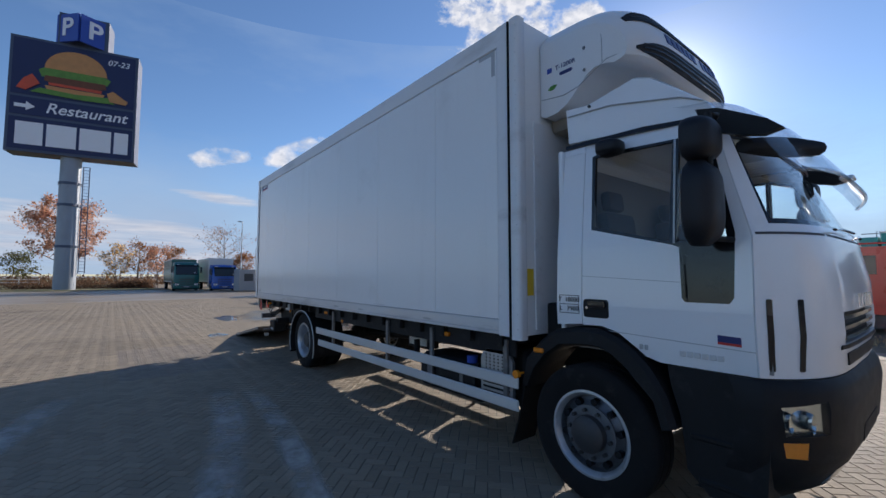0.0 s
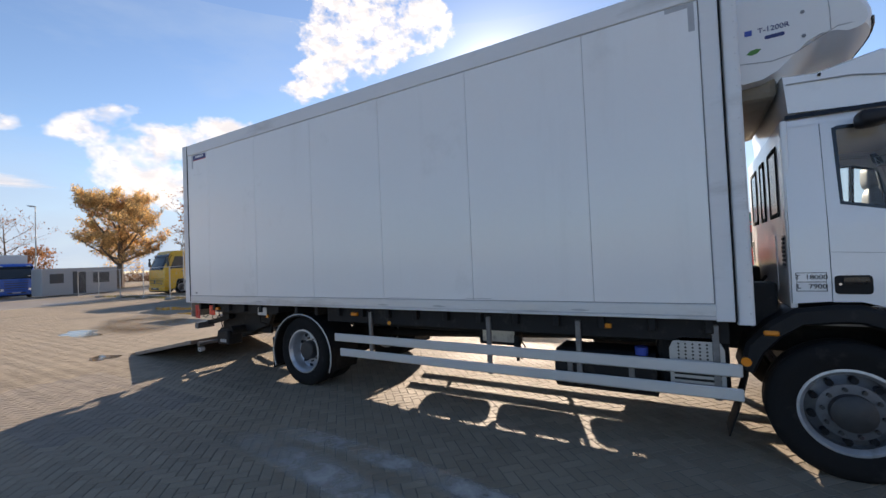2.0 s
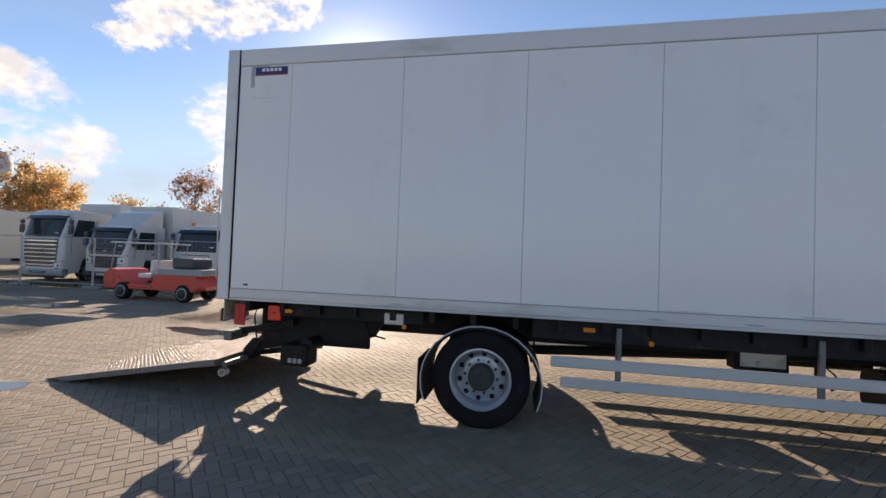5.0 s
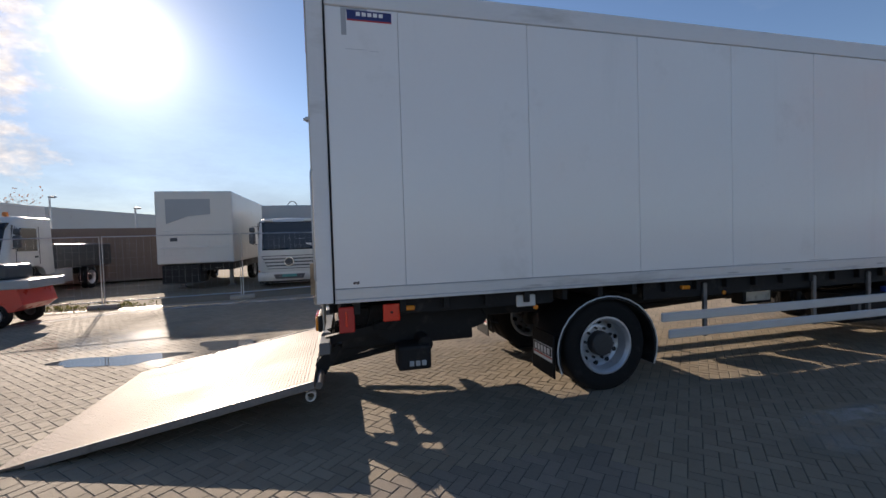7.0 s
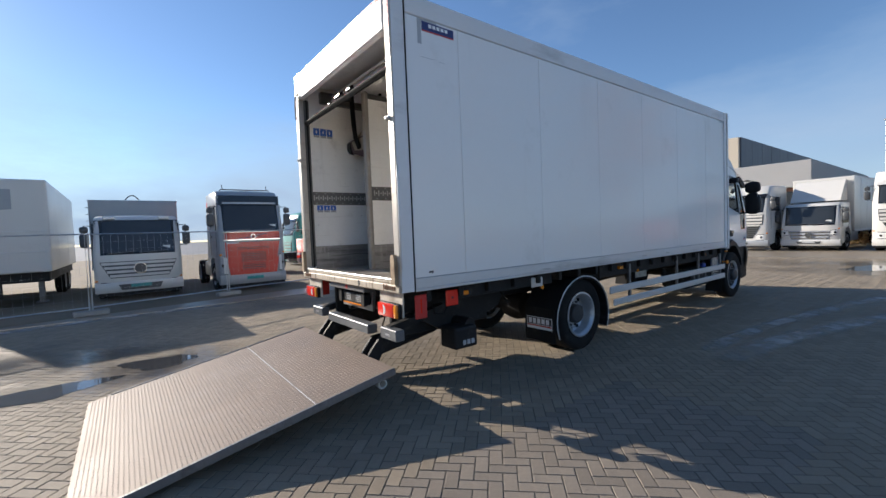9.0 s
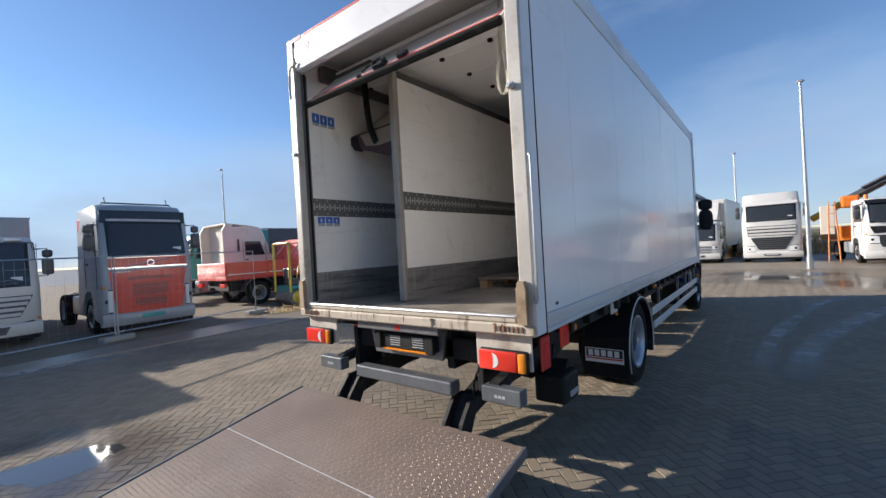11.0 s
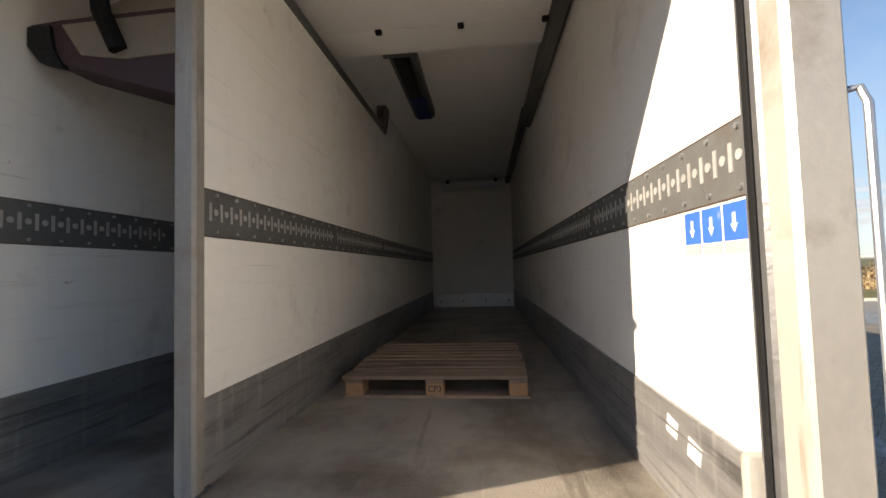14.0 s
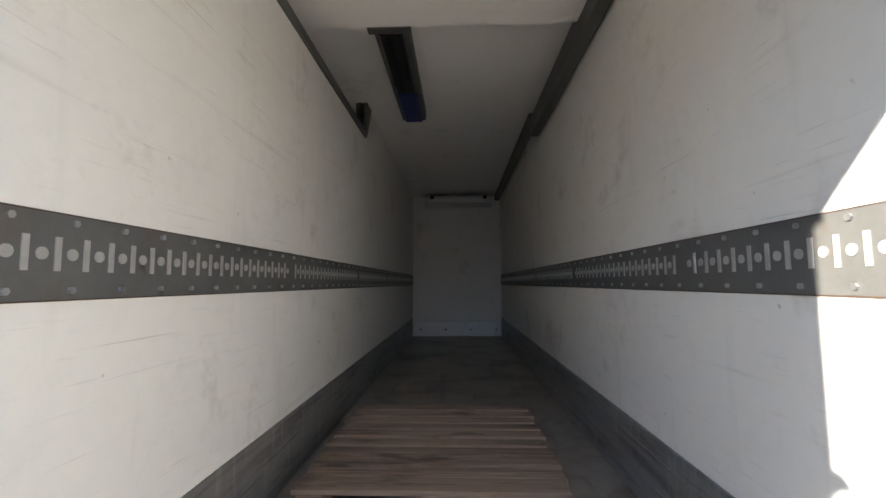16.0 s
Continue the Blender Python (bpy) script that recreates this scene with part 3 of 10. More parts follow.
def evaporator(x0, x1, y0, z0, z1, depth=0.42):
    """A ceiling-mounted cooling unit with a rounded front, an air slot and a drip edge."""
    bm = B()
    prof = [(y0, z1)] + [(y0 + depth * math.sin(radians(a)), z0 + 0.06 + (z1 - z0 - 0.06) * math.cos(radians(a)) * 0.9) for a in range(35, 91, 9)] + [(y0 + depth, z0 + 0.03), (y0 + depth - 0.05, z0), (y0, z0)]
    prism(bm, prof, "x", x0, x1)
    ev = part("evaporator", bm, M["unit_white"], truck, "pale cooling unit under the ceiling", smooth=True)
    bm = B()
    box(bm, x0 + 0.12, x1 - 0.12, y0 + depth * 0.9, y0 + depth * 0.97, z0 + 0.05, z0 + 0.075, 0.004)
    part("air_slot", bm, M["chassis"], ev)
    bm = B()
    for xx in (x0 + 0.14, x1 - 0.14):
        cyl(bm, (xx, y0 + depth - 0.02, (z0 + z1) / 2), (xx, y0 + depth + 0.012, (z0 + z1) / 2), 0.035, seg=12)
    split_part("unit_bolt", bm, M["chassis"], ev)
    return ev


evaporator(-1.06, 0.16, BK, 3.58, CE)

# partition along the box
bm = B()
box(bm, 0.43, 0.49, BK + 0.06, -0.66, 1.53, 2.13, 0.002)
box(bm, 0.43, 0.49, -3.62, -0.66, 2.31, 3.47, 0.002)
box(bm, 0.43, 0.49, BK + 0.06, -3.62, 2.31, CE - 0.01, 0.002)
partition = part("partition", bm, M["inner_wall"], truck, "scuffed off-white dividing wall with load track", m=pose(-0.03, 0.015, 0))
bm = B()
box(bm, 0.434, 0.486, BK + 0.06, -0.66, FL, 1.53, 0.002)
part("kick_plate", bm, M["kick_alu"], partition)
bm = B()
box(bm, 0.426, 0.494, BK + 0.06, -0.66, 2.13, 2.31, 0.002)
track = part("load_track", bm, M["track_steel"], partition)
bm = B()
bh = B()
y, k = -0.70, 0
while y > -7.5:
    for lo, hi in ((0.4235, 0.427), (0.493, 0.4965)):
        if k % 42 < 40:
            if k % 2:
                prism(bm, [(y + 0.013 * math.cos(a * math.pi / 5), 2.225 + 0.013 * math.sin(a * math.pi / 5)) for a in range(10)], "x", lo, hi)
            else:
                box(bm, lo, hi, y - 0.007, y + 0.007, 2.190, 2.26)
    if k % 4 == 1:
        for zz in (2.150, 2.292):
            prism(bh, [(y + 0.008 * math.cos(a * math.pi / 3), zz + 0.008 * math.sin(a * math.pi / 3)) for a in range(6)], "x", 0.418, 0.5)
    y -= 0.033
    k += 1
part("slot_field", bm, M["slot_light"], track, kind="stuff")
part("rivet_field", bh, M["galv"], track, kind="stuff")
for zz in (2.128, 2.308):
    bm = B()
    box(bm, 0.4245, 0.4955, BK + 0.07, -0.668, zz, zz + 0.003)
    part("rust_line", bm, M["old_rust"], track, "rust-brown edge of the track")
bm = B()
box(bm, 0.417, 0.503, -0.665, -0.60, FL, 3.56, 0.012)
pp = part("partition_post", bm, M["divider_post"], partition, "worn grey metal end post", smooth=True)
bm = B()
box(bm, 0.40, 0.52, -0.7, -0.54, FL, FL + 0.008, 0.002)
part("foot_plate", bm, M["steel_grey"], pp)
bm = B()
box(bm, 0.42, 0.50, -3.62, -0.66, 3.47, 3.54, 0.006)
prism(bm, [(-3.62, CE), (-3.62, 3.47), (-3.70, 3.60), (-3.80, CE)], "x", 0.41, 0.51)
part("top_channel", bm, M["dark_channel"], partition)

# door guide tracks along the ceiling edges
for xx in (-1.215, 1.215):
    bm = B()
    lo, hi = sorted((xx, xx - 0.09 * (1 if xx > 0 else -1)))
    box(bm, lo, hi, -3.9, -0.3, 3.56, 3.72, 0.01)
    box(bm, lo, hi, BK, -3.9, 3.70, CE, 0.01)
    part("guide_track", bm, M["dark_channel"], truck)

# overhead door, pushed up under the ceiling, its last leaf hanging in the bend
door_seams = (-0.46, -0.95, -1.445, -1.945, -2.27)
for a, b in zip(door_seams, door_seams[1:]):
    bm = B()
    box(bm, -1.12, 1.12, b + 0.003, a - 0.003, 3.64, 3.68, 0.004)
    part("door_leaf", bm, M["inner_ceiling"], truck, "off-white overhead door leaf pushed up")
hx = (-1.10, -0.535, 0.035, 0.6, 1.10)
for yy in door_seams[1:4]:
    for xx in hx:
        bm = B()
        box(bm, xx - 0.022, xx + 0.022, yy - 0.02, yy + 0.02, 3.615, 3.645, 0.004)
        part("door_hinge", bm, M["black_plastic"], truck)
leaf_m = Matrix.Translation((0, -0.08, 3.27)) @ Matrix.Rotation(radians(48), 4, "X")
bm = B()
box(bm, -1.13, 1.13, -0.04, 0.0, 0.0, 0.60, 0.004, m=leaf_m)
leaf = part("bottom_leaf", bm, M["white_rail"], truck, "white door leaf with red stripes, hanging under the beam")
bm = B()
box(bm, -1.08, 1.08, 0.0, 0.003, 0.05, 0.078, m=leaf_m)
box(bm, -1.08, 1.08, 0.0, 0.003, 0.12, 0.128, m=leaf_m)
for xx in (-1.09, 1.075):
    box(bm, xx, xx + 0.022, 0.0, 0.003, 0.05, 0.4, m=leaf_m)
part("red_stripe", bm, M["red_paint"], leaf)
bm = B()
box(bm, -1.14, 1.14, -0.05, 0.012, -0.05, 0.0, 0.015, m=leaf_m)
part("rubber_seal", bm, M["rubber"], leaf)
bm = B()
tube(bm, [leaf_m @ Vector(p) for p in ((-0.02, 0.02, 0.05), (0.0, 0.06, 0.06), (0.06, 0.07, 0.09), (0.14, 0.06, 0.09), (0.2, 0.05, 0.05), (0.3, 0.03, 0.05))], 0.012)
box(bm, 0.02, 0.16, 0.0, 0.05, 0.03, 0.1, 0.01, m=leaf_m)
box(bm, -0.22, -0.12, 0.0, 0.045, 0.05, 0.12, 0.01, m=leaf_m)
box(bm, 0.33, 0.38, 0.0, 0.03, 0.03, 0.07, 0.008, m=leaf_m)
part("latch", bm, M["gloss_black"], leaf, "black door latch with handle")

# interior lamp
bm = B()
box(bm, -0.16, 0.1, -2.37, -2.30, 3.66, CE, 0.006)
box(bm, -0.14, 0.08, -3.8, -2.3, 3.70, CE, 0.01)
lampi = part("interior_lamp", bm, M["dark_channel"], truck, "long dark ceiling lamp")
bm = B()
box(bm, -0.10, 0.05, -3.2, -2.4, 3.678, 3.705, 0.01)
part("lamp_tube_cover", bm, M["gloss_black"], lampi)
bm = B()
box(bm, -0.11, 0.05, -3.78, -3.22, 3.675, 3.705, 0.01)
part("blue_cover", bm, M["navy_print"], lampi)

# second cooling unit, in the narrow compartment: a slab that slopes down to the partition, hung from the ceiling
bm = B()
prism(bm, [(1.225, 3.05), (1.225, 2.98), (1.175, 2.91), (0.8, 2.785), (0.53, 2.70), (0.53, 3.07), (1.08, 3.06)], "y", -0.97, -0.72)
ev2 = part("evaporator_body", bm, M["maroon"], truck, "dark cooling unit hung under the ceiling")
bm = B()
prism(bm, [(1.07, 3.035), (0.53, 3.045), (0.53, 2.88), (0.78, 2.87), (0.98, 2.90)], "y", -0.722, -0.712)
part("front_board", bm, M["tan_board"], ev2)
bm = B()
prism(bm, [(1.22, 3.035), (1.22, 2.955), (1.16, 2.88), (1.05, 2.845), (1.1, 2.93), (1.12, 3.035)], "y", -0.735, -0.705)
part("end_cap", bm, M["chassis"], ev2)
bm = B()
rings = []
for k in range(9):
    u = k / 8
    rings.append([(0.55 + 0.5 * u, -0.86 + 0.26 * math.sin(a) * 0.5, 3.05 + 0.2 * (1 - u ** 3) * max(0.0, math.cos(a))) for a in [math.pi * (j / 8 - 0.5) for j in range(9)]])
loft(bm, rings, caps=True, closed=False)
part("fan_cover", bm, M["tan_board"], ev2, smooth=True)
bm = B()
tube(bm, [(0.90, -0.66, CE), (0.89, -0.66, 3.5), (0.87, -0.66, 3.25), (0.85, -0.67, 3.05), (0.80, -0.70, 2.9)], 0.034)
cyl(bm, (0.78, -0.62, 3.56), (1.0, -0.6, 3.6), 0.022)
part("hanger_hose", bm, M["rubber"], ev2)
bm = B()
box(bm, 0.56, 1.2, -0.52, -0.46, 3.58, 3.66, 0.01)
part("cross_bar", bm, M["dark_channel"], ev2)

# pictogram stickers on the lining: blue squares with a white arrow
def pictograms(x, facing, ys, z0, z1):
    sheet = None
    for y0, y1 in ys:
        lo, hi = sorted((x, x + facing * 0.0015))
        bm = B()
        box(bm, lo, hi, y0, y1, z0 + 0.03, z1)
        st = part("pictogram", bm, M["picto_blue"], truck, "blue loading sticker with white arrow")
        bm = B()
        lo, hi = sorted((x + facing * 0.0012, x + facing * 0.0024))
        c = (y0 + y1) / 2
        h = z1 - z0
        prism(bm, [(c - 0.006, z1 - 0.2 * h), (c + 0.006, z1 - 0.2 * h), (c + 0.006, z1 - 0.42 * h), (c + 0.014, z1 - 0.42 * h), (c, z1 - 0.6 * h), (c - 0.014, z1 - 0.42 * h), (c - 0.006, z1 - 0.42 * h)], "x", lo, hi)
        part("arrow", bm, M["white_print"], st)
        bm = B()
        box(bm, lo, hi, y0 + 0.003, y1 - 0.003, z0, z0 + 0.028)
        part("caption_bar", bm, M["grey_tape"], st)


pictograms(WI - 0.003, -1, [(-0.49, -0.405), (-0.395, -0.305), (-0.295, -0.205)], 3.09, 3.22)
pictograms(WI - 0.003, -1, [(-0.49, -0.405), (-0.395, -0.305), (-0.295, -0.205)], 2.02, 2.12)
pictograms(-WI + 0.003, 1, [(-0.48, -0.395), (-0.385, -0.295), (-0.285, -0.195)], 2.0, 2.12)
bm = B()
for yy, zz in ((-0.62, 1.46), (-0.48, 1.44)):
    prism(bm, [(yy - 0.045, zz - 0.03), (yy + 0.03, zz - 0.034), (yy + 0.045, zz + 0.02), (yy - 0.03, zz + 0.03)], "x", -WI + 0.0125, -WI + 0.0135)
split_part("torn_sticker", bm, M["paper"], truck)

# rear frame
for sx in (-1, 1):
    bm = B()
    lo, hi = sorted((sx * 1.195, sx * (W + 0.004)))
    box(bm, lo, hi, -0.075, 0.005, 1.115, ZT, 0.012)
    lo, hi = sorted((sx * 1.215, sx * 1.24))
    box(bm, lo, hi, -0.15, -0.07, 1.2, 3.6, 0.008)
    frame_posts = part("rear_post", bm, M["post_steel"], truck, "pale worn metal rear post", smooth=True)
    bm = B()
    lo, hi = sorted((sx * (W - 0.09), sx * (W + 0.0065)))
    box(bm, lo, hi, -0.146, -0.004, ZB + 0.004, ZT + 0.003, 0.006)
    part("post_flank", bm, M["white_rail"], frame_posts, "off-white painted side of the rear post", smooth=True)
    bm = B()
    lo, hi = sorted((sx * (W - 0.03), sx * (W + 0.0085)))
    box(bm, lo, hi, -0.159, -0.147, ZB + 0.004, ZT - 0.002, 0.003)
    part("post_seal", bm, M["rubber"], frame_posts, "black rubber seal strip")
for sx in (-1, 1):
    bm = B()
    lo, hi = sorted((sx * 1.195, sx * 1.224))
    box(bm, lo, hi, -0.145, -0.07, 1.24, 3.58, 0.012)
    part("door_seal", bm, M["dark_channel" if sx > 0 else "steel_grey"], frame_posts)
    bm = B()
    lo, hi = sorted((sx * 1.188, sx * 1.197))
    box(bm, lo, hi, -0.118, -0.098, 1.24, 3.58, 0.003)
    part("seal_lip", bm, M["rubber"], frame_posts)
bm = B()
box(bm, -W + 0.13, W - 0.13, -0.075, 0.003, 3.57, ZT - 0.002, 0.012)
beam = part("top_beam", bm, M["white_rail"], frame_posts, "white top beam with red edge marks", smooth=True)
bm = B()
for x0, x1 in ((-1.29, -1.05), (1.05, 1.29)):
    box(bm, x0, x1, 0.0055, 0.0075, 3.86, 3.9)
    xx = x0 if x0 < 0 else x1 - 0.035
    box(bm, xx, xx + 0.035, 0.0055, 0.0075, 3.3, 3.86)
box(bm, -1.0, 1.0, 0.0032, 0.0052, 3.875, 3.895)
part("red_mark", bm, M["red_paint"], beam)
bm = B()
box(bm, 0.92, 1.17, 0.0036, 0.0056, 3.70, 3.80)
st = part("maker_sticker", bm, M["navy_print"], beam)
bm = B()
for k in range(6):
    box(bm, 0.96 + 0.03 * k, 0.98 + 0.03 * k, 0.0055, 0.007, 3.735, 3.765)
split_part("lettering_bar", bm, M["white_print"], st)
# sill
bm = B()
box(bm, -W, W, -0.075, 0.02, ZB, 1.185, 0.012)
box(bm, -W + 0.13, W - 0.13, -0.09, 0.012, 1.185, 1.232, 0.012)
sill = part("rear_sill", bm, M["dirty_sill"], truck, "stained and dented pale rear sill", smooth=True)
bm = B()
cyl(bm, (-1.16, 0.006, 1.232), (1.16, 0.006, 1.232), 0.012, seg=8)
for xx in (-1.12, -0.6, 0.1, 0.75, 1.12):
    box(bm, xx - 0.02, xx + 0.02, -0.02, 0.015, 1.228, 1.24, 0.004)
part("sill_lip", bm, M["galv"], sill)
bm = B()
box(bm, -1.16, 1.16, -0.16, -0.088, FL + 0.001, 1.222, 0.004)
tread = part("threshold_plate", bm, M["steel_grey"], sill, "dark worn threshold strip")
bm = B()
for k in range(7):
    box(bm, -1.22 + k * 0.034, -1.202 + k * 0.034, 0.018, 0.027, 1.13, 1.17, 0.004)
    box(bm, 1.19 - k * 0.034, 1.208 - k * 0.034, 0.018, 0.027, 1.13, 1.17, 0.004)
split_part("sill_slot", bm, M["rust"], sill)
def smear(xc, z0, z1, w, seed):
    """A ragged drip with its own outline."""
    rnd = random.Random(seed)
    n = 9
    left = [(xc - w * rnd.uniform(0.25, 1.0) * (1 - 0.5 * k / n), z1 + (z0 - z1) * k / n) for k in range(n + 1)]
    right = [(xc + w * rnd.uniform(0.25, 1.0) * (1 - 0.6 * k / n), z1 + (z0 - z1) * k / n) for k in range(n + 1)]
    bm = B()
    prism(bm, left + right[::-1], "y", 0.015, 0.0215)
    return bm


for k, (xc, z0, z1, w) in enumerate(((0.82, 1.115, 1.18, 0.014), (-0.45, 1.11, 1.18, 0.03), (-0.47, 1.13, 1.175, 0.014), (0.2, 1.14, 1.18, 0.008))):
    part("dark_smear", smear(xc, z0, z1, w, k), M["seam"], sill, "dark oily smear")
for k, (xc, z0, z1, w) in enumerate(((-1.0, 1.115, 1.18, 0.012), (-1.06, 1.12, 1.18, 0.01), (1.1, 1.12, 1.18, 0.02), (0.5, 1.13, 1.18, 0.006), (-0.15, 1.13, 1.18, 0.006), (1.02, 1.12, 1.18, 0.012))):
    part("rust_smear", smear(xc, z0, z1, w, 20 + k), M["rust"], sill)
for sx in (-1, 1):
    bm = B()
    xx = sx * 1.225
    prism(bm, [(xx - 0.035, 1.19), (xx + 0.035, 1.19), (xx + 0.035, 1.42), (xx + 0.02, 1.47), (xx - 0.02, 1.47), (xx - 0.035, 1.42)], "y", 0.004, 0.045)
    part("corner_gusset", bm, M["rusty_gusset"], sill)
    bm = B()
    box(bm, xx - 0.025, xx + 0.025, 0.004, 0.035, 2.72, 2.76, 0.008)
    cyl(bm, (xx, 0.03, 2.74), (xx, 0.05, 2.74), 0.012, seg=8)
    part("door_bumper", bm, M["galv"], frame_posts)
# grab rail by the right-hand rear corner
bm = B()
tube(bm, [(-1.29, -0.02, 2.27), (-1.302, -0.01, 2.285), (-1.318, 0.0, 2.285), (-1.326, 0.005, 2.255), (-1.325, 0.005, 1.75), (-1.322, 0.003, 1.36), (-1.315, 0.0, 1.33), (-1.295, -0.01, 1.325)], 0.0075)
part("grab_rail", bm, M["galv"], truck, "bent steel grab rail", smooth=True)
bm = B()
tube(bm, [(1.10, -0.02, 3.62), (1.13, 0.02, 3.64), (1.22, 0.03, 3.6), (1.24, 0.03, 3.5), (1.235, 0.03, 3.3)], 0.012)
part("grab_hook", bm, M["post_steel"], truck)
# inner right post bracket near the floor
bm = B()
box(bm, -1.235, -1.165, -0.17, -0.13, FL, 1.58, 0.02)
part("floor_bracket", bm, M["post_steel"], frame_posts, smooth=True)
# pull strap
bm = B()
loop = [(-0.985, -0.32, 3.62), (-0.99, -0.32, 3.3), (-1.0, -0.31, 3.14), (-1.035, -0.3, 3.0), (-1.04, -0.3, 2.9), (-1.02, -0.3, 2.84), (-0.99, -0.3, 2.83), (-0.965, -0.3, 2.87), (-0.955, -0.3, 2.98), (-0.975, -0.31, 3.12), (-0.982, -0.32, 3.3)]
rings = [[(x - 0.003, y - 0.018, z), (x + 0.003, y - 0.018, z), (x + 0.003, y + 0.018, z), (x - 0.003, y + 0.018, z)] for x, y, z in loop]
loft(bm, rings, caps=True)
part("pull_strap", bm, M["webbing"], truck, "pale webbing pull strap", smooth=True)

# marks on the outer right wall
def on_side(name, y0, y1, z0, z1, mat, label="", parent=None, off=0.0022):
    bm = B()
    box(bm, -W - off, -W + 0.002, y0, y1, z0, z1)
    return part(name, bm, M[mat], parent or truck, label)


st = on_side("dealer_sticker", -0.745, -0.352, 3.612, 3.692, "navy_print", "navy sticker with pale lettering and red edge")
for k in range(5):
    on_side("lettering_bar", -0.668 + 0.05 * k, -0.632 + 0.05 * k, 3.644, 3.678, "white_print", parent=st, off=0.0032)
on_side("red_edge", -0.745, -0.352, 3.600, 3.612, "red_paint", parent=st, off=0.0022)
for y0, ya, yb in ((-7.95, -7.93, -7.72), (-0.31, -0.53, -0.30)):
    bm = B()
    box(bm, -W - 0.001, -W + 0.002, min(ya, yb), max(ya, yb), 3.672, 3.71)
    v0 = -7.93 if y0 < -4 else -0.345
    box(bm, -W - 0.001, -W + 0.002, v0, v0 + 0.045, 3.47, 3.672)
    part("corner_tape", bm, M["grey_tape"], truck, "grey L-shaped tape")
bm = B()
prism(bm, [(-0.375, 1.272), (-0.36, 1.262), (-0.352, 1.276), (-0.33, 1.268), (-0.318, 1.28), (-0.335, 1.292), (-0.36, 1.288), (-0.372, 1.298), (-0.38, 1.284)], "x", -W - 0.001, -W + 0.002)
part("paint_chip", bm, M["seam"], truck, "dark chip in the paint")
bm = B()
box(bm, -W - 0.001, -W + 0.002, -0.5, -0.33, 3.35, 3.353)
box(bm, -W - 0.001, -W + 0.002, -0.62, -0.545, 3.341, 3.344)
box(bm, -W - 0.001, -W + 0.002, -5.0, -4.62, 1.246, 1.25)
box(bm, -W - 0.001, -W + 0.002, -6.0, -5.7, 1.25, 1.256)
split_part("scratch", bm, M["grey_tape"], truck)

# ---- wooden pallet on the load floor ----
pal = thing("pallet", "worn wooden pallet with many boards on the load floor", "pallet", m=pose(-0.32, -1.71, FL + LIFT))
pw, pl = 1.135, 1.18
bs = []
for k in range(10):
    bm = B()
    wdt = random.uniform(0.084, 0.098) if k else 0.12
    y1 = -k * (pl - 0.1) / 9.15
    box(bm, -pw / 2 + random.uniform(-0.014, 0.02), pw / 2 + random.uniform(-0.02, 0.014), y1 - wdt, y1, 0.116, 0.138 + random.uniform(-0.002, 0.002), 0.003)
    part("top_board", bm, M["pallet_wood"], pal)
for xx in (-0.5, 0, 0.5):
    for yy in (-0.08, -0.58, -1.08):
        bm = B()
        box(bm, xx - 0.055, xx + 0.055, yy - 0.07, yy + 0.07, 0.02, 0.096, 0.004)
        part("block", bm, M["pallet_block"], pal)
    bm = B()
    box(bm, xx - 0.055, xx + 0.055, -pl, 0, 0.096, 0.1155, 0.003)
    part("stringer_board", bm, M["pallet_wood"], pal)
for yy in (-0.07, -0.58, -1.09):
    bm = B()
    box(bm, -pw / 2, pw / 2, yy - 0.06, yy + 0.06, 0.0, 0.0195, 0.003)
    part("bottom_board", bm, M["pallet_wood"], pal)
writing("CP3", 0.05, M["black_print"], pal, (0, -0.0085, 0.058), (-1, 0, 0), (0, 0, 1), label="stamped block marking")

# ---- wheels, shared by all trucks ----
def _tyre_mesh(R, width, rr):
    bm = B()
    h = width / 2
    prof = [(rr, -h * 0.8), (rr + 0.02, -h * 0.86), (rr + 0.6 * (R - rr), -h), (R - 0.045, -h * 0.96), (R - 0.012, -h * 0.82), (R, -h * 0.7), (R, -h * 0.36), (R - 0.012, -h * 0.34), (R - 0.012, -h * 0.28), (R, -h * 0.26), (R, h * 0.26), (R - 0.012, h * 0.28), (R - 0.012, h * 0.34), (R, h * 0.36), (R, h * 0.7), (R - 0.012, h * 0.82), (R - 0.045, h * 0.96), (rr + 0.6 * (R - rr), h), (rr + 0.02, h * 0.86), (rr, h * 0.8)]
    lathe(bm, prof, (0, 0, 0), "x", 48)
    bmesh.ops.recalc_face_normals(bm, faces=bm.faces)
    return bm


def _rim_bm(rr, style):
    """style 'front': disc bulging outwards with a bolt circle; 'rear': deep dish. Outer side is -x."""
    bm = B()
    if style == "front":
        prof = [(rr + 0.012, -0.125), (rr + 0.012, -0.118), (rr - 0.012, -0.116), (rr - 0.03, -0.09), (rr - 0.036, -0.03), (rr - 0.075, -0.035), (rr - 0.115, -0.075), (0.2, -0.11), (0.15, -0.115), (0.0, -0.115)]
    else:
        prof = [(rr + 0.012, -0.125), (rr + 0.012, -0.118), (rr - 0.012, -0.112), (rr - 0.028, -0.08), (rr - 0.034, 0.03), (rr - 0.06, 0.05), (0.21, 0.03), (0.17, 0.02), (0.14, 0.02), (0.0, 0.02)]
    lathe(bm, prof, (0, 0, 0), "x", 48)
    return bm


WHEEL = {}


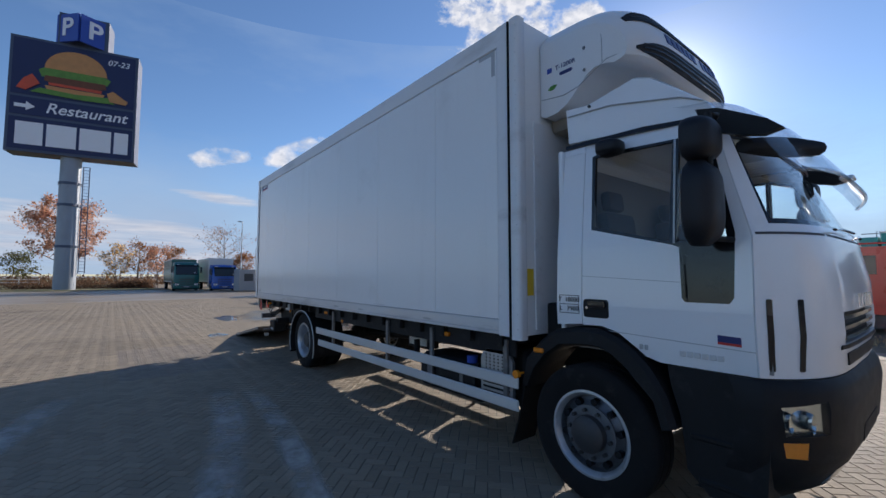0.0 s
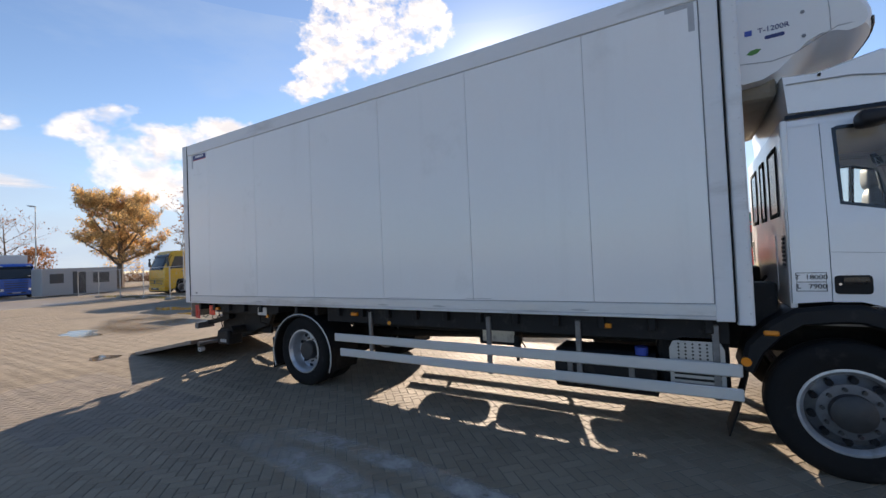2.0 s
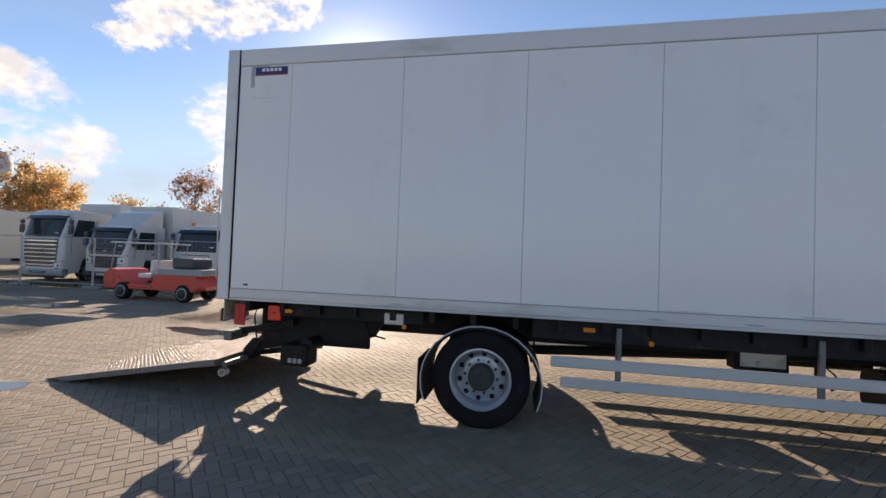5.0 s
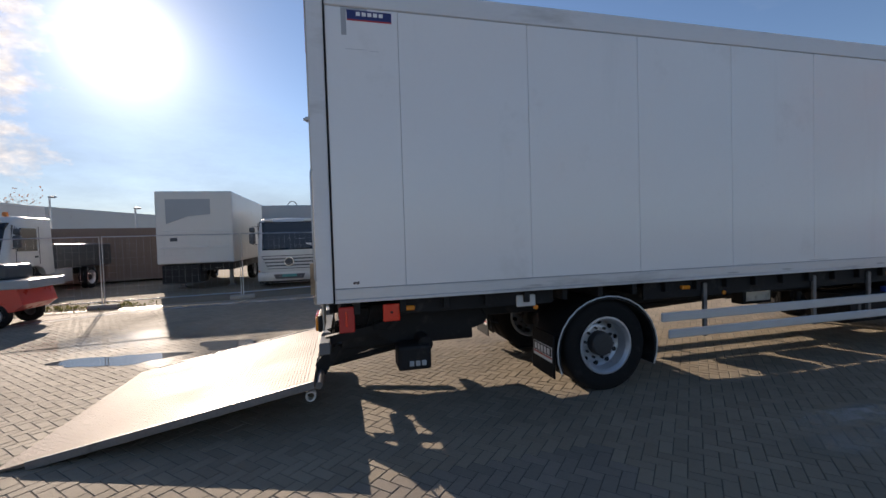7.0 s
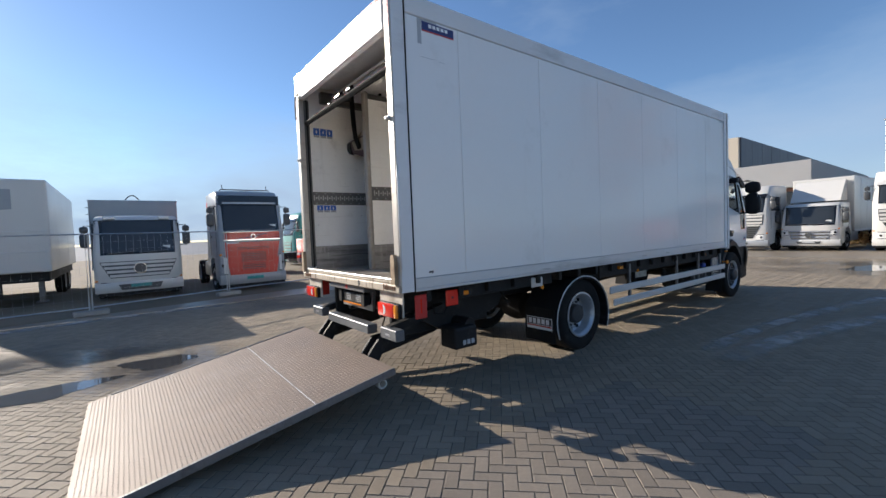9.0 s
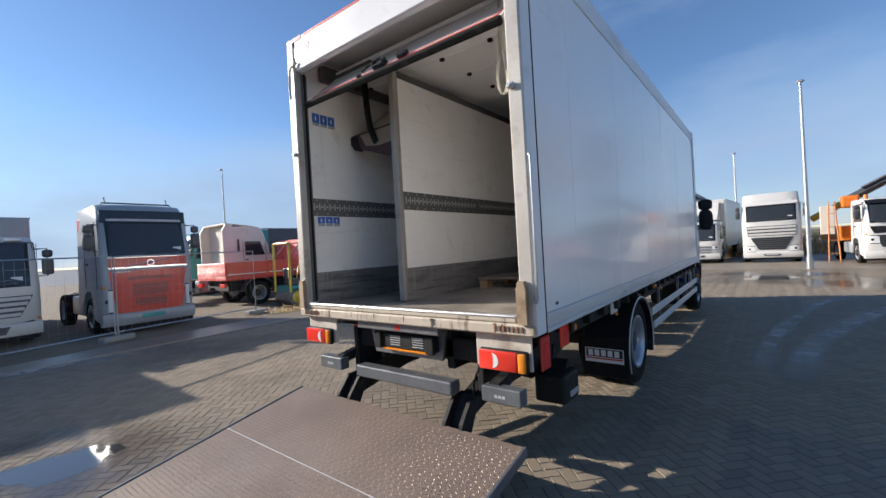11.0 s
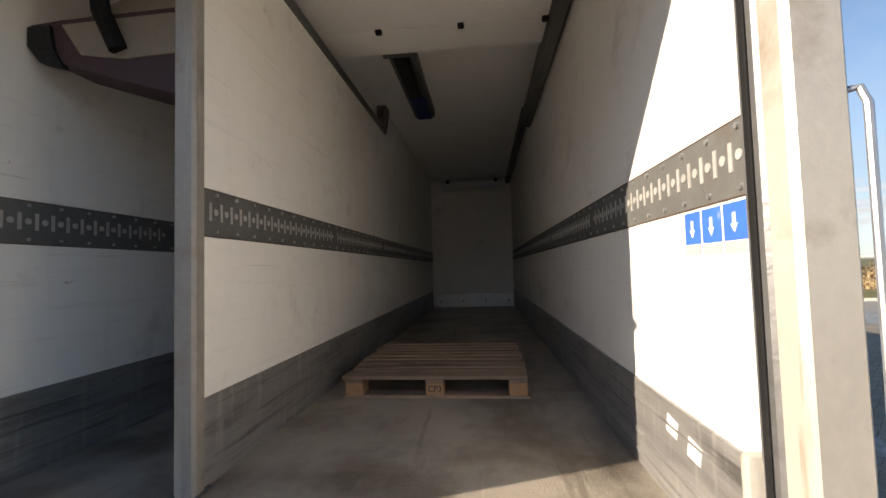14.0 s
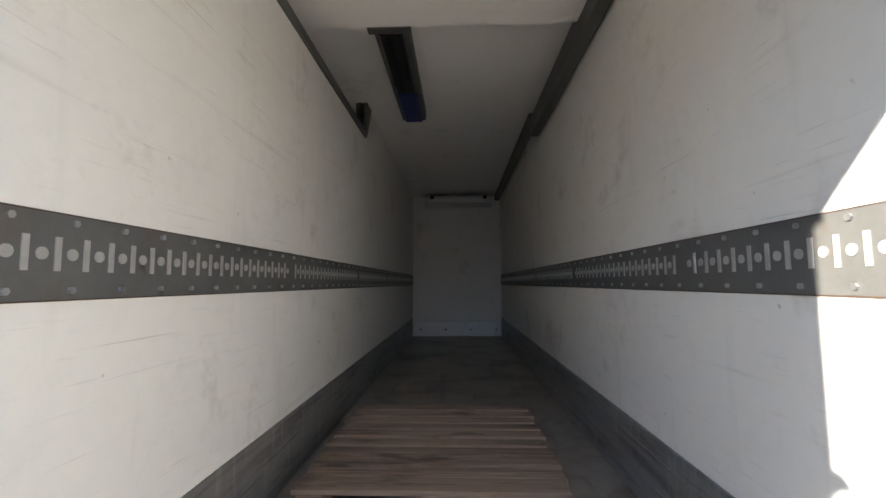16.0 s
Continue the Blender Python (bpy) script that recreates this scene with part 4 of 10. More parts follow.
def wheel_meshes(R=0.5, width=0.29, style="front"):
    key = (R, width, style)
    if key in WHEEL:
        return WHEEL[key]
    rr = R * 0.60

    def me(bm, mat, smooth=True):
        bmesh.ops.recalc_face_normals(bm, faces=bm.faces)
        for f in bm.faces:
            f.smooth = smooth
        for e in bm.edges:
            if len(e.link_faces) == 2 and e.calc_face_angle(0) > 0.7:
                e.smooth = False
        d = bpy.data.meshes.new("wheel_mesh")
        bm.to_mesh(d)
        bm.free()
        d.materials.append(mat)
        return d

    tyre = me(_tyre_mesh(R, width, rr), M["rubber"])
    rim = me(_rim_bm(rr, style), M["rim_dark"] if style == "front" else M["rim_steel"])
    bm = B()
    lathe(bm, [(rr + 0.014, -0.117), (rr + 0.0145, -0.129), (rr - 0.004, -0.131), (rr - 0.014, -0.12), (rr - 0.0315, -0.093)], (0, 0, 0), "x", 48)
    edge = me(bm, M["rim_steel"])
    bm = B()
    xh = -0.115 if style == "front" else 0.02
    if style == "front":
        lathe(bm, [(0.135, xh), (0.13, xh - 0.05), (0.1, xh - 0.075), (0.0, xh - 0.08)], (0, 0, 0), "x", 24)
    else:
        lathe(bm, [(0.135, xh), (0.13, xh - 0.085), (0.115, xh - 0.1), (0.05, xh - 0.105), (0.0, xh - 0.105)], (0, 0, 0), "x", 24)
    for k in range(10):
        a = 2 * math.pi * (k + 0.5) / 10
        y, z = 0.168 * math.cos(a), 0.168 * math.sin(a)
        cyl(bm, (xh, y, z), (xh - 0.03, y, z), 0.015, seg=6)
    hub = me(bm, M["hub_dark"] if style == "front" else M["hub_dark"])
    x0 = -0.068 if style == "front" else 0.036
    bm = B()
    cyl(bm, (x0 - 0.034 if style == "front" else x0 - 0.01, 0, 0), (x0 + 0.02, 0, 0), 0.026, seg=10)
    holes = me(bm, M["gloss_black"], False)
    WHEEL[key] = (tyre, rim, hub, holes, edge)
    return WHEEL[key]


def wheel(parent, x, y, R=0.5, width=0.29, style="front", outer=-1):
    """A wheel whose outer face looks to -x (outer = -1) or to +x."""
    tyre, rim, hub, holes, edge = wheel_meshes(R, width, style)
    m = pose(x, y, R * 0.985, random.uniform(0, 360), 0, 0)
    if outer > 0:
        m = pose(x, y, R * 0.985, 0, 0, 180) @ pose(0, 0, 0, random.uniform(0, 360), 0, 0)
    w = part("wheel", tyre, None, parent, m=m)
    part("rim", rim, None, w)
    part("hub", hub, None, w)
    part("rim_edge", edge, None, w, "bright worn rim edge")
    for k in range(10):
        a = 2 * math.pi * k / 10
        part("rim_hole", holes, None, w, m=pose(0, 0.228 * math.cos(a), 0.228 * math.sin(a)))
    return w

# ---- the truck's cab ----
from mathutils.geometry import tessellate_polygon

CAB_W = ((1.00, 1.12), (1.20, 1.145), (1.42, 1.155), (1.86, 1.14), (2.64, 1.065), (2.75, 1.03))
CAB_F = ((1.00, -10.17), (1.30, -10.21), (1.60, -10.20), (1.88, -10.15), (2.62, -9.82), (2.75, -9.72))
CAB_S = ((1.00, -9.895), (1.88, -9.895), (2.64, -9.70), (2.75, -9.66))


def table_at(tab, z):
    return float(np.interp(z, [a for a, b in tab], [b for a, b in tab]))


def shell(polys, to_world, cuts_v, cuts_u=(), thick=None):
    """Outlines with holes in (u, v), cut along given lines, bent by to_world; thickened inwards by the vector function thick."""
    bm = B()
    for outline, holes in polys:
        loops = [[Vector((u, v, 0)) for u, v in outline]] + [[Vector((u, v, 0)) for u, v in h] for h in holes]
        pts = [p for lp in loops for p in lp]
        vs = [bm.verts.new(p) for p in pts]
        for tri in tessellate_polygon(loops):
            try:
                bm.faces.new([vs[i] for i in tri])
            except ValueError:
                pass
    for axis, cuts in ((1, cuts_v), (0, cuts_u)):
        for c in cuts:
            co = (0, c, 0) if axis else (c, 0, 0)
            no = (0, 1, 0) if axis else (1, 0, 0)
            bmesh.ops.bisect_plane(bm, geom=bm.verts[:] + bm.edges[:] + bm.faces[:], plane_co=co, plane_no=no, dist=1e-5)
    if thick:
        rim = [e for e in bm.edges if len(e.link_faces) == 1]
        ring = {v for e in rim for v in e.verts}
        back = {v: bm.verts.new(thick(v.co.x, v.co.y)) for v in ring}
        pairs = [(e.verts[0], e.verts[1]) for e in rim]
        front = {v: Vector(to_world(v.co.x, v.co.y)) for v in bm.verts if v not in back.values()}
        for a, b in pairs:
            bm.faces.new((a, b, back[b], back[a]))
        for v, p in front.items():
            v.co = p
    else:
        for v in bm.verts:
            v.co = Vector(to_world(v.co.x, v.co.y))
    return bm


def side_at(sx, off=0.0):
    return lambda y, z: (sx * (table_at(CAB_W, z) + off), y, z)


def front_at(off=0.0):
    def f(u, z):
        w, yf, ys = table_at(CAB_W, z), table_at(CAB_F, z), table_at(CAB_S, z)
        t = min(1.0, abs(u))
        x = w * (t if t < 0.8 else t) * (1 if u > 0 else -1)
        y = yf + (ys - yf) * t ** 5
        k = 1 + off / 1.15
        return (x * k, y - off, z)
    return f


made_before = set(truck.children)
ZC = (1.1, 1.2, 1.3, 1.42, 1.6, 1.75, 1.86, 2.2, 2.5)
UC = tuple(s * v for v in (0.25, 0.5, 0.65, 0.75, 0.82, 0.87, 0.91, 0.94, 0.965, 0.985) for s in (-1, 1)) + (0.0,)
OPEN = [(-8.86, 2.59), (-8.87, 2.0), (-9.455, 1.85), (-9.50, 1.83), (-9.51, 1.50), (-9.53, 1.475), (-9.77, 1.475), (-9.795, 1.51), (-9.81, 1.90), (-9.70, 2.46), (-9.66, 2.52), (-9.50, 2.575), (-8.90, 2.605)]
cab = {}
for sx in (-1, 1):
    thick = lambda y, z, sx=sx: (sx * (table_at(CAB_W, z) - 0.05), y, z)
    bm = shell([([(-8.575, 2.70), (-8.56, 1.25), (-8.787, 1.27), (-8.792, 2.66), (-8.78, 2.70)], [])], side_at(sx), ZC, thick=thick)
    part("rear_corner_panel", bm, M["cab_white"], truck)
    # door with its window opening
    outline = [(-8.797, 2.655), (-8.793, 1.265), (-8.95, 1.268), (-9.07, 1.235), (-9.18, 1.155), (-9.27, 1.085), (-9.36, 1.06), (-9.885, 1.06), (-9.888, 1.88), (-9.715, 2.56), (-9.66, 2.635), (-9.5, 2.655)]
    bm = shell([(outline, [OPEN])], side_at(sx), ZC, thick=thick)
    door = part("door", bm, M["cab_white"], truck, "white cab door with dark-framed windows")
    bm = shell([([(-8.80, 1.64), (-9.50, 1.60), (-9.50, 1.604), (-8.80, 1.644)], []), ([(-9.0, 1.235), (-9.885, 1.20), (-9.885, 1.205), (-9.0, 1.24)], [])], side_at(sx, 0.003), ZC, thick=side_at(sx, -0.004))
    part("door_crease", bm, M["grey_tape"], door)
    inner = [(-8.885, 2.58), (-8.89, 2.02), (-9.44, 1.875), (-9.455, 2.56)]
    bm = shell([(OPEN, [inner, [(-9.495, 2.55), (-9.485, 1.87), (-9.77, 1.87), (-9.672, 2.49)], [(-9.525, 1.72), (-9.535, 1.50), (-9.755, 1.50), (-9.78, 1.72)]])], side_at(sx, 0.002), ZC, thick=side_at(sx, -0.03))
    part("window_frame", bm, M["gloss_black"], door)
    for poly in (inner, [(-9.495, 2.55), (-9.485, 1.87), (-9.77, 1.87), (-9.672, 2.49)], [(-9.525, 1.72), (-9.535, 1.50), (-9.755, 1.50), (-9.78, 1.72)]):
        bm = shell([(poly, [])], side_at(sx, -0.015), ZC)
        g = part("door_glass", bm, M["gloss_black"] if poly[0][1] < 1.8 else M["clear_glass"], door)
        g.visible_shadow = False
    bm = B()
    a0, a1 = Vector(side_at(sx, 0.006)(-9.472, 1.86)), Vector(side_at(sx, 0.006)(-9.474, 2.57))
    cyl(bm, a0, a1, 0.007, seg=6)
    part("window_divider", bm, M["alu_rail"], door)
    # handle recess
    bm = shell([(rounded(-9.01, -8.805, 1.325, 1.465, 0.025), [])], side_at(sx, 0.004), (1.42,), thick=side_at(sx, -0.02))
    hr = part("handle_recess", bm, M["black_plastic"], door)
    bm = shell([(rounded(-8.99, -8.85, 1.40, 1.45, 0.015), [])], side_at(sx, 0.022), (1.42,), thick=side_at(sx, 0.0))
    part("door_handle", bm, M["gloss_black"], hr)
    bm = B()
    c = Vector(side_at(sx, 0.004)(-8.835, 1.40))
    cyl(bm, c, c + Vector((sx * 0.006, 0, 0)), 0.01, seg=10)
    part("lock", bm, M["chrome"], hr)
    # badge and model bars
    bm = shell([([(-9.82, 1.235), (-9.70, 1.24), (-9.70, 1.285), (-9.82, 1.28)], [])], side_at(sx, 0.003), (), thick=side_at(sx, 0))
    bd = part("dealer_badge", bm, M["navy_print"], door, "small navy and red badge")
    bm = shell([([(-9.82, 1.225), (-9.70, 1.23), (-9.70, 1.245), (-9.82, 1.24)], [])], side_at(sx, 0.0045), (), thick=side_at(sx, 0))
    part("badge_edge", bm, M["red_paint"], bd)
    bm = B()
    for k in range(6):
        y = -9.50 - k * 0.042
        c = side_at(sx, 0.004)(y, 1.145)
        box(bm, c[0] - 0.004, c[0] + 0.004, y - 0.017, y + 0.017, 1.125, 1.16, 0.003)
    split_part("badge_bar", bm, M["alu_rail"], door)
    bm = B()
    for y in (-9.235, -9.27):
        c = side_at(sx, 0.003)(y, 1.15)
        box(bm, c[0] - 0.003, c[0] + 0.003, y - 0.012, y + 0.012, 1.135, 1.17, 0.002)
    split_part("engine_badge", bm, M["grey_tape"], door)
    # load plate behind the door
    bm = shell([([(-8.765, 1.345), (-8.585, 1.345), (-8.585, 1.49), (-8.765, 1.49)], [[(-8.76, 1.35), (-8.59, 1.35), (-8.59, 1.415), (-8.76, 1.415)], [(-8.76, 1.42), (-8.59, 1.42), (-8.59, 1.485), (-8.76, 1.485)]])], side_at(sx, 0.002), (), thick=side_at(sx, -0.001))
    lp = part("load_plate", bm, M["black_print"], truck)
    x = side_at(sx, 0.0025)(-8.67, 1.42)[0]
    if sx < 0:
        writing("T  18000", 0.052, M["black_print"], lp, (x, -8.675, 1.453), (0, -1, 0), (0, 0, 1))
        writing("L   7900", 0.052, M["black_print"], lp, (x, -8.675, 1.383), (0, -1, 0), (0, 0, 1))
    # wheel arch: dark plastic lip
    bm = B()
    arc = [(-8.20, 0.72), (-8.25, 0.93), (-8.40, 1.10), (-8.56, 1.21), (-8.80, 1.245), (-8.95, 1.245), (-9.08, 1.20), (-9.20, 1.12), (-9.30, 1.02), (-9.40, 0.86), (-9.46, 0.66)]
    rings = []
    for y, z in arc:
        d = Vector((0, y + 8.85, z - 0.5)).normalized()
        o, i = Vector((0, y, z)), Vector((0, y, z)) - d * 0.14
        if z < 0.9:
            i = Vector((0, y, z)) - d * 0.10
        rings.append([(sx * 1.16, *o.yz), (sx * 1.20, *(o - d * 0.03).yz), (sx * 1.205, *(i + d * 0.02).yz), (sx * 1.17, *i.yz), (sx * 0.75, *(i + d * 0.02).yz), (sx * 0.75, *o.yz)])
    loft(bm, rings, caps=True)
    part("wheel_arch", bm, M["black_plastic"], truck, "black plastic wheel arch", smooth=True)
    # dark lower side panel and step
    bm = B()
    low = [(-9.40, 1.055), (-9.90, 1.055), (-9.94, 0.80), (-9.90, 0.33), (-9.62, 0.30), (-9.50, 0.42), (-9.47, 0.75), (-9.42, 0.92)]
    lo, hi = sorted((sx * 0.85, sx * 1.135))
    prism(bm, low, "x", lo, hi)
    sk = part("side_skirt", bm, M["black_plastic"], truck)
    bm = B()
    lo, hi = sorted((sx * 1.0, sx * 1.145))
    box(bm, lo, hi, -9.86, -9.52, 0.62, 0.66, 0.01)
    box(bm, lo, hi, -9.86, -9.56, 0.36, 0.40, 0.01)
    split_part("step", bm, M["black_plastic"], sk)
    # mud flap behind the front wheel
    bm = B()
    lo, hi = sorted((sx * 0.9, sx * 1.2))
    rings = [[(lo, y, z), (hi, y, z), (hi, y + 0.012, z), (lo, y + 0.012, z)] for y, z in ((-8.28, 0.95), (-8.25, 0.7), (-8.19, 0.45), (-8.11, 0.2))]
    loft(bm, rings, caps=True)
    part("mud_flap", bm, M["rubber"], truck)
    for yy, zz, r in ((-8.235, 0.80, 0.035), (-8.41, 1.02, 0.0)):
        bm = B()
        if r:
            cyl(bm, (sx * 1.27, yy, zz), (sx * 1.30, yy, zz), r, seg=16)
            cyl(bm, (sx * 1.2, yy, zz), (sx * 1.275, yy, zz), 0.012, seg=6)
        else:
            box(bm, min(sx * 1.19, sx * 1.225), max(sx * 1.19, sx * 1.225), yy - 0.05, yy + 0.05, zz - 0.02, zz + 0.02, 0.01)
        part("side_marker", bm, M["amber_lens"], truck)
    wheel(truck, sx * 1.06, -8.85, 0.5, 0.30, "front", sx)

# front: one bent panel with windscreen opening
WS = [(-0.93, 1.95), (0.93, 1.95), (0.935, 2.55), (-0.935, 2.55)]
fo = [(-1.0, 1.06), (1.0, 1.06), (1.0, 1.5), (1.0, 1.88), (1.0, 2.64), (-1.0, 2.64), (-1.0, 1.88), (-1.0, 1.5)]
grille = [(-0.52, 1.24), (0.52, 1.24), (0.56, 1.30), (0.56, 1.43), (-0.56, 1.43), (-0.56, 1.30)]
def front_grid():
    us = sorted({round(u, 4) for u in UC} | {-1.0, 1.0, -0.93, 0.93, -0.56, 0.56})
    zs = sorted({z for z in ZC if 1.06 < z < 2.64} | {1.06, 1.24, 1.43, 1.5, 1.88, 1.95, 2.55, 2.64})
    bm = B()
    grid = [[bm.verts.new(front_at()(u, z)) for u in us] for z in zs]
    for a in range(len(zs) - 1):
        for b in range(len(us) - 1):
            uc, zc = (us[b] + us[b + 1]) / 2, (zs[a] + zs[a + 1]) / 2
            if (abs(uc) < 0.93 and 1.95 < zc < 2.55) or (abs(uc) < 0.56 and 1.24 < zc < 1.43):
                continue
            bm.faces.new((grid[a][b], grid[a][b + 1], grid[a + 1][b + 1], grid[a + 1][b]))
    for v in [v for v in bm.verts if not v.link_faces]:
        bm.verts.remove(v)
    rim = [e for e in bm.edges if len(e.link_faces) == 1]
    ext = bmesh.ops.extrude_edge_only(bm, edges=rim)
    for v in [g for g in ext["geom"] if isinstance(g, bmesh.types.BMVert)]:
        v.co = Vector((v.co.x * 0.965, v.co.y + 0.045, v.co.z))
    return bm


bm = front_grid()
front = part("front_panel", bm, M["cab_white"], truck, smooth=True)
bm = shell([([(-0.99, 1.885), (0.99, 1.885), (0.99, 1.90), (-0.99, 1.90)], [])], front_at(0.002), (), UC, thick=front_at(-0.02))
part("panel_gap", bm, M["seam"], front)
bm = shell([(WS, [[(-0.905, 1.985), (0.905, 1.985), (0.91, 2.53), (-0.91, 2.53)]])], front_at(-0.012), ZC, UC, thick=front_at(-0.03))
part("windscreen_seal", bm, M["gloss_black"], front)
bm = shell([(WS, [])], front_at(-0.02), ZC, UC)
wsg = part("windscreen", bm, M["clear_glass"], front, smooth=True)
wsg.visible_shadow = False
bm = shell([(grille, [])], front_at(-0.045), (1.3,), UC)
gr = part("grille_back", bm, M["black_plastic"], front)
for z in (1.27, 1.33, 1.39):
    bm = shell([([(-0.53, z - 0.012), (0.53, z - 0.012), (0.53, z + 0.012), (-0.53, z + 0.012)], [])], front_at(-0.012), (), UC, thick=front_at(-0.04))
    part("grille_bar", bm, M["gloss_black"], gr)
for k in range(5):
    u = -0.22 + k * 0.11
    bm = shell([([(u - 0.035, 1.44), (u + 0.035, 1.44), (u + 0.035, 1.53), (u - 0.035, 1.53)], [])], front_at(0.01), (), (), thick=front_at(-0.01))
    part("badge_bar", bm, M["chrome"], front)
bm = shell([([(-0.6, 1.21), (0.6, 1.21), (0.6, 1.235), (-0.6, 1.235)], []), ([(-0.45, 1.10), (0.45, 1.10), (0.5, 1.18), (-0.5, 1.18)], [])], front_at(0.006), (), UC, thick=front_at(-0.01))
part("lower_intake", bm, M["black_plastic"], front)
for s in (-1, 1):
    for ua, ub in ((0.845, 0.868), (0.955, 0.972)):
        ol = rounded(min(s * ua, s * ub), max(s * ua, s * ub), 1.10, 1.51, 0.006)
        bm = shell([(ol, [])], front_at(0.004), (1.2, 1.3, 1.42), (), thick=front_at(-0.03))
        part("corner_vent", bm, M["gloss_black"], front)

# bumper with lamps
def bump_at(off=0.0):
    def f(u, z):
        t = min(1.0, abs(u))
        bulge = float(np.interp(z, (0.28, 0.42, 0.6, 0.9, 1.02, 1.06), (0.30, 0.13, 0.03, 0.0, 0.015, 0.05)))
        x = (1.175 - 0.5 * max(0, bulge)) * t * (1 if u > 0 else -1)
        y = -10.225 + bulge + 0.32 * t ** 6 - off
        return (x, y, z)
    return f


HL = [(0.775, 0.765), (0.94, 0.755), (0.955, 0.915), (0.785, 0.95)]
IN = [(0.865, 0.63), (0.935, 0.635), (0.945, 0.72), (0.865, 0.725)]
holes = [HL, [(-u, z) for u, z in reversed(HL)], IN, [(-u, z) for u, z in reversed(IN)]]
bz = (0.35, 0.42, 0.5, 0.6, 0.9, 1.0)
bm = shell([([(-1.0, 0.29), (1.0, 0.29), (1.0, 0.7), (1.0, 1.055), (-1.0, 1.055), (-1.0, 0.7)], holes)], bump_at(), bz, UC, thick=bump_at(-0.12))
bumper = part("bumper", bm, M["black_plastic"], truck, "black plastic front bumper", smooth=True)
for s in (-1, 1):
    for poly, mat, nm in ((HL, "white_lens", "headlight"), (IN, "amber_lens", "indicator")):
        pl_ = [(s * u, z) for u, z in poly]
        bm = shell([(pl_, [])], bump_at(-0.03), (), ())
        back = part(nm, bm, M["chrome"] if nm == "headlight" else M[mat], bumper)
        bm = shell([(pl_, [])], bump_at(-0.004), (), ())
        if nm == "headlight":
            gl = part("lens", bm, M["clear_glass"], back)
            bm = B()
            for uu in (0.845, 0.92):
                c = Vector(bump_at(-0.03)(s * uu, 0.825))
                lathe(bm, [(0.055, 0.02), (0.035, 0.0), (0.0, -0.006)], c, "y", 14, sign=-1)
            split_part("reflector", bm, M["chrome"], back)
        else:
            part("lens", bm, M["amber_lens"], back)
bm = shell([([(-0.25, 0.60), (0.25, 0.60), (0.25, 0.71), (-0.25, 0.71)], [])], bump_at(0.004), (), (), thick=bump_at(-0.01))
pl_ = part("plate_holder", bm, M["chassis"], bumper)
bm = shell([([(-0.7, 0.44), (0.7, 0.44), (0.66, 0.54), (-0.66, 0.54)], [])], bump_at(0.003), (), UC, thick=bump_at(-0.02))
part("bumper_slot", bm, M["gloss_black"], bumper)
bm = B()
box(bm, -0.95, 0.95, -10.0, -9.84, 1.0, 1.05, 0.02)
part("bumper_step", bm, M["black_plastic"], bumper)

# roof, rear wall and floor of the cab
bm = B()
rings = []
for z, ins in ((2.64, 0.0), (2.70, 0.015), (2.745, 0.05), (2.77, 0.12), (2.785, 0.3)):
    ring = []
    wz = table_at(CAB_W, min(z, 2.70))
    for k in range(25):
        u = -1 + 2 * k / 24
        x, y, _ = front_at()(u, min(z, 2.70))
        ring.append((x * (1 - ins), y + ins, z))
    ring += [(wz * (1 - ins), -9.0, z), (wz * (1 - ins), -8.58 - ins, z), (-wz * (1 - ins), -8.58 - ins, z), (-wz * (1 - ins), -9.0, z)]
    rings.append(ring)
loft(bm, rings)
bm.faces.new([v for v in bm.verts][-29:])
roof = part("cab_roof", bm, M["cab_white"], truck, smooth=True)
for sx in (-1, 1):
    bm = shell([([(-8.60, 2.715), (-8.60, 2.75), (-9.25, 2.735), (-9.70, 2.68), (-9.70, 2.655), (-9.2, 2.70)], [])], side_at(sx, 0.008), (), (), thick=side_at(sx, -0.02))
    part("gutter_strip", bm, M["gloss_black"], roof)
bm = B()
box(bm, -1.1, 1.1, -8.60, -8.555, 1.2, 2.70, 0.015)
rw = part("cab_rear_wall", bm, M["cab_white"], truck)
for x0, x1 in ((-0.86, -0.42), (-0.14, 0.14), (0.42, 0.86)):
    bm = B()
    for a0, a1, b0, b1 in ((x0, x1, 1.95, 1.99), (x0, x1, 2.51, 2.55), (x0, x0 + 0.03, 1.99, 2.51), (x1 - 0.03, x1, 1.99, 2.51)):
        box(bm, a0, a1, -8.556, -8.545, b0, b1, 0.004)
    wf = part("rear_window", bm, M["rubber"], rw)
    bm = B()
    box(bm, x0 + 0.03, x1 - 0.03, -8.556, -8.551, 1.99, 2.51)
    part("pane", bm, M["gloss_black"], wf)
for x0 in (-1.03, 0.93):
    for k in range(7):
        bm = B()
        box(bm, x0, x0 + 0.1, -8.557, -8.543, 1.54 + 0.035 * k, 1.56 + 0.035 * k, 0.004)
        part("louvre", bm, M["black_plastic"], rw)
    bm = B()
    box(bm, x0 - 0.012, x0 + 0.112, -8.557, -8.55, 1.52, 1.79, 0.003)
    part("louvre_frame", bm, M["steel_grey"], rw)
bm = B()
prism(bm, rounded(-0.62, 0.62, 1.3, 1.8, 0.05), "y", -8.557, -8.549)
part("pressed_panel", bm, M["cab_white"], rw)
bm = B()
box(bm, -1.1, 1.1, -9.95, -8.6, 1.08, 1.16)
part("cab_floor", bm, M["cab_trim"], truck)
bm = B()
box(bm, -1.0, 1.0, -8.625, -8.605, 1.3, 2.6, 0.01)
part("rear_trim", bm, M["cab_trim"], rw)
bm = B()
prism(bm, [(-10.06, 1.9), (-9.8, 1.95), (-9.6, 1.85), (-9.55, 1.6), (-9.6, 1.2), (-9.9, 1.2)], "x", -0.78, 0.78)
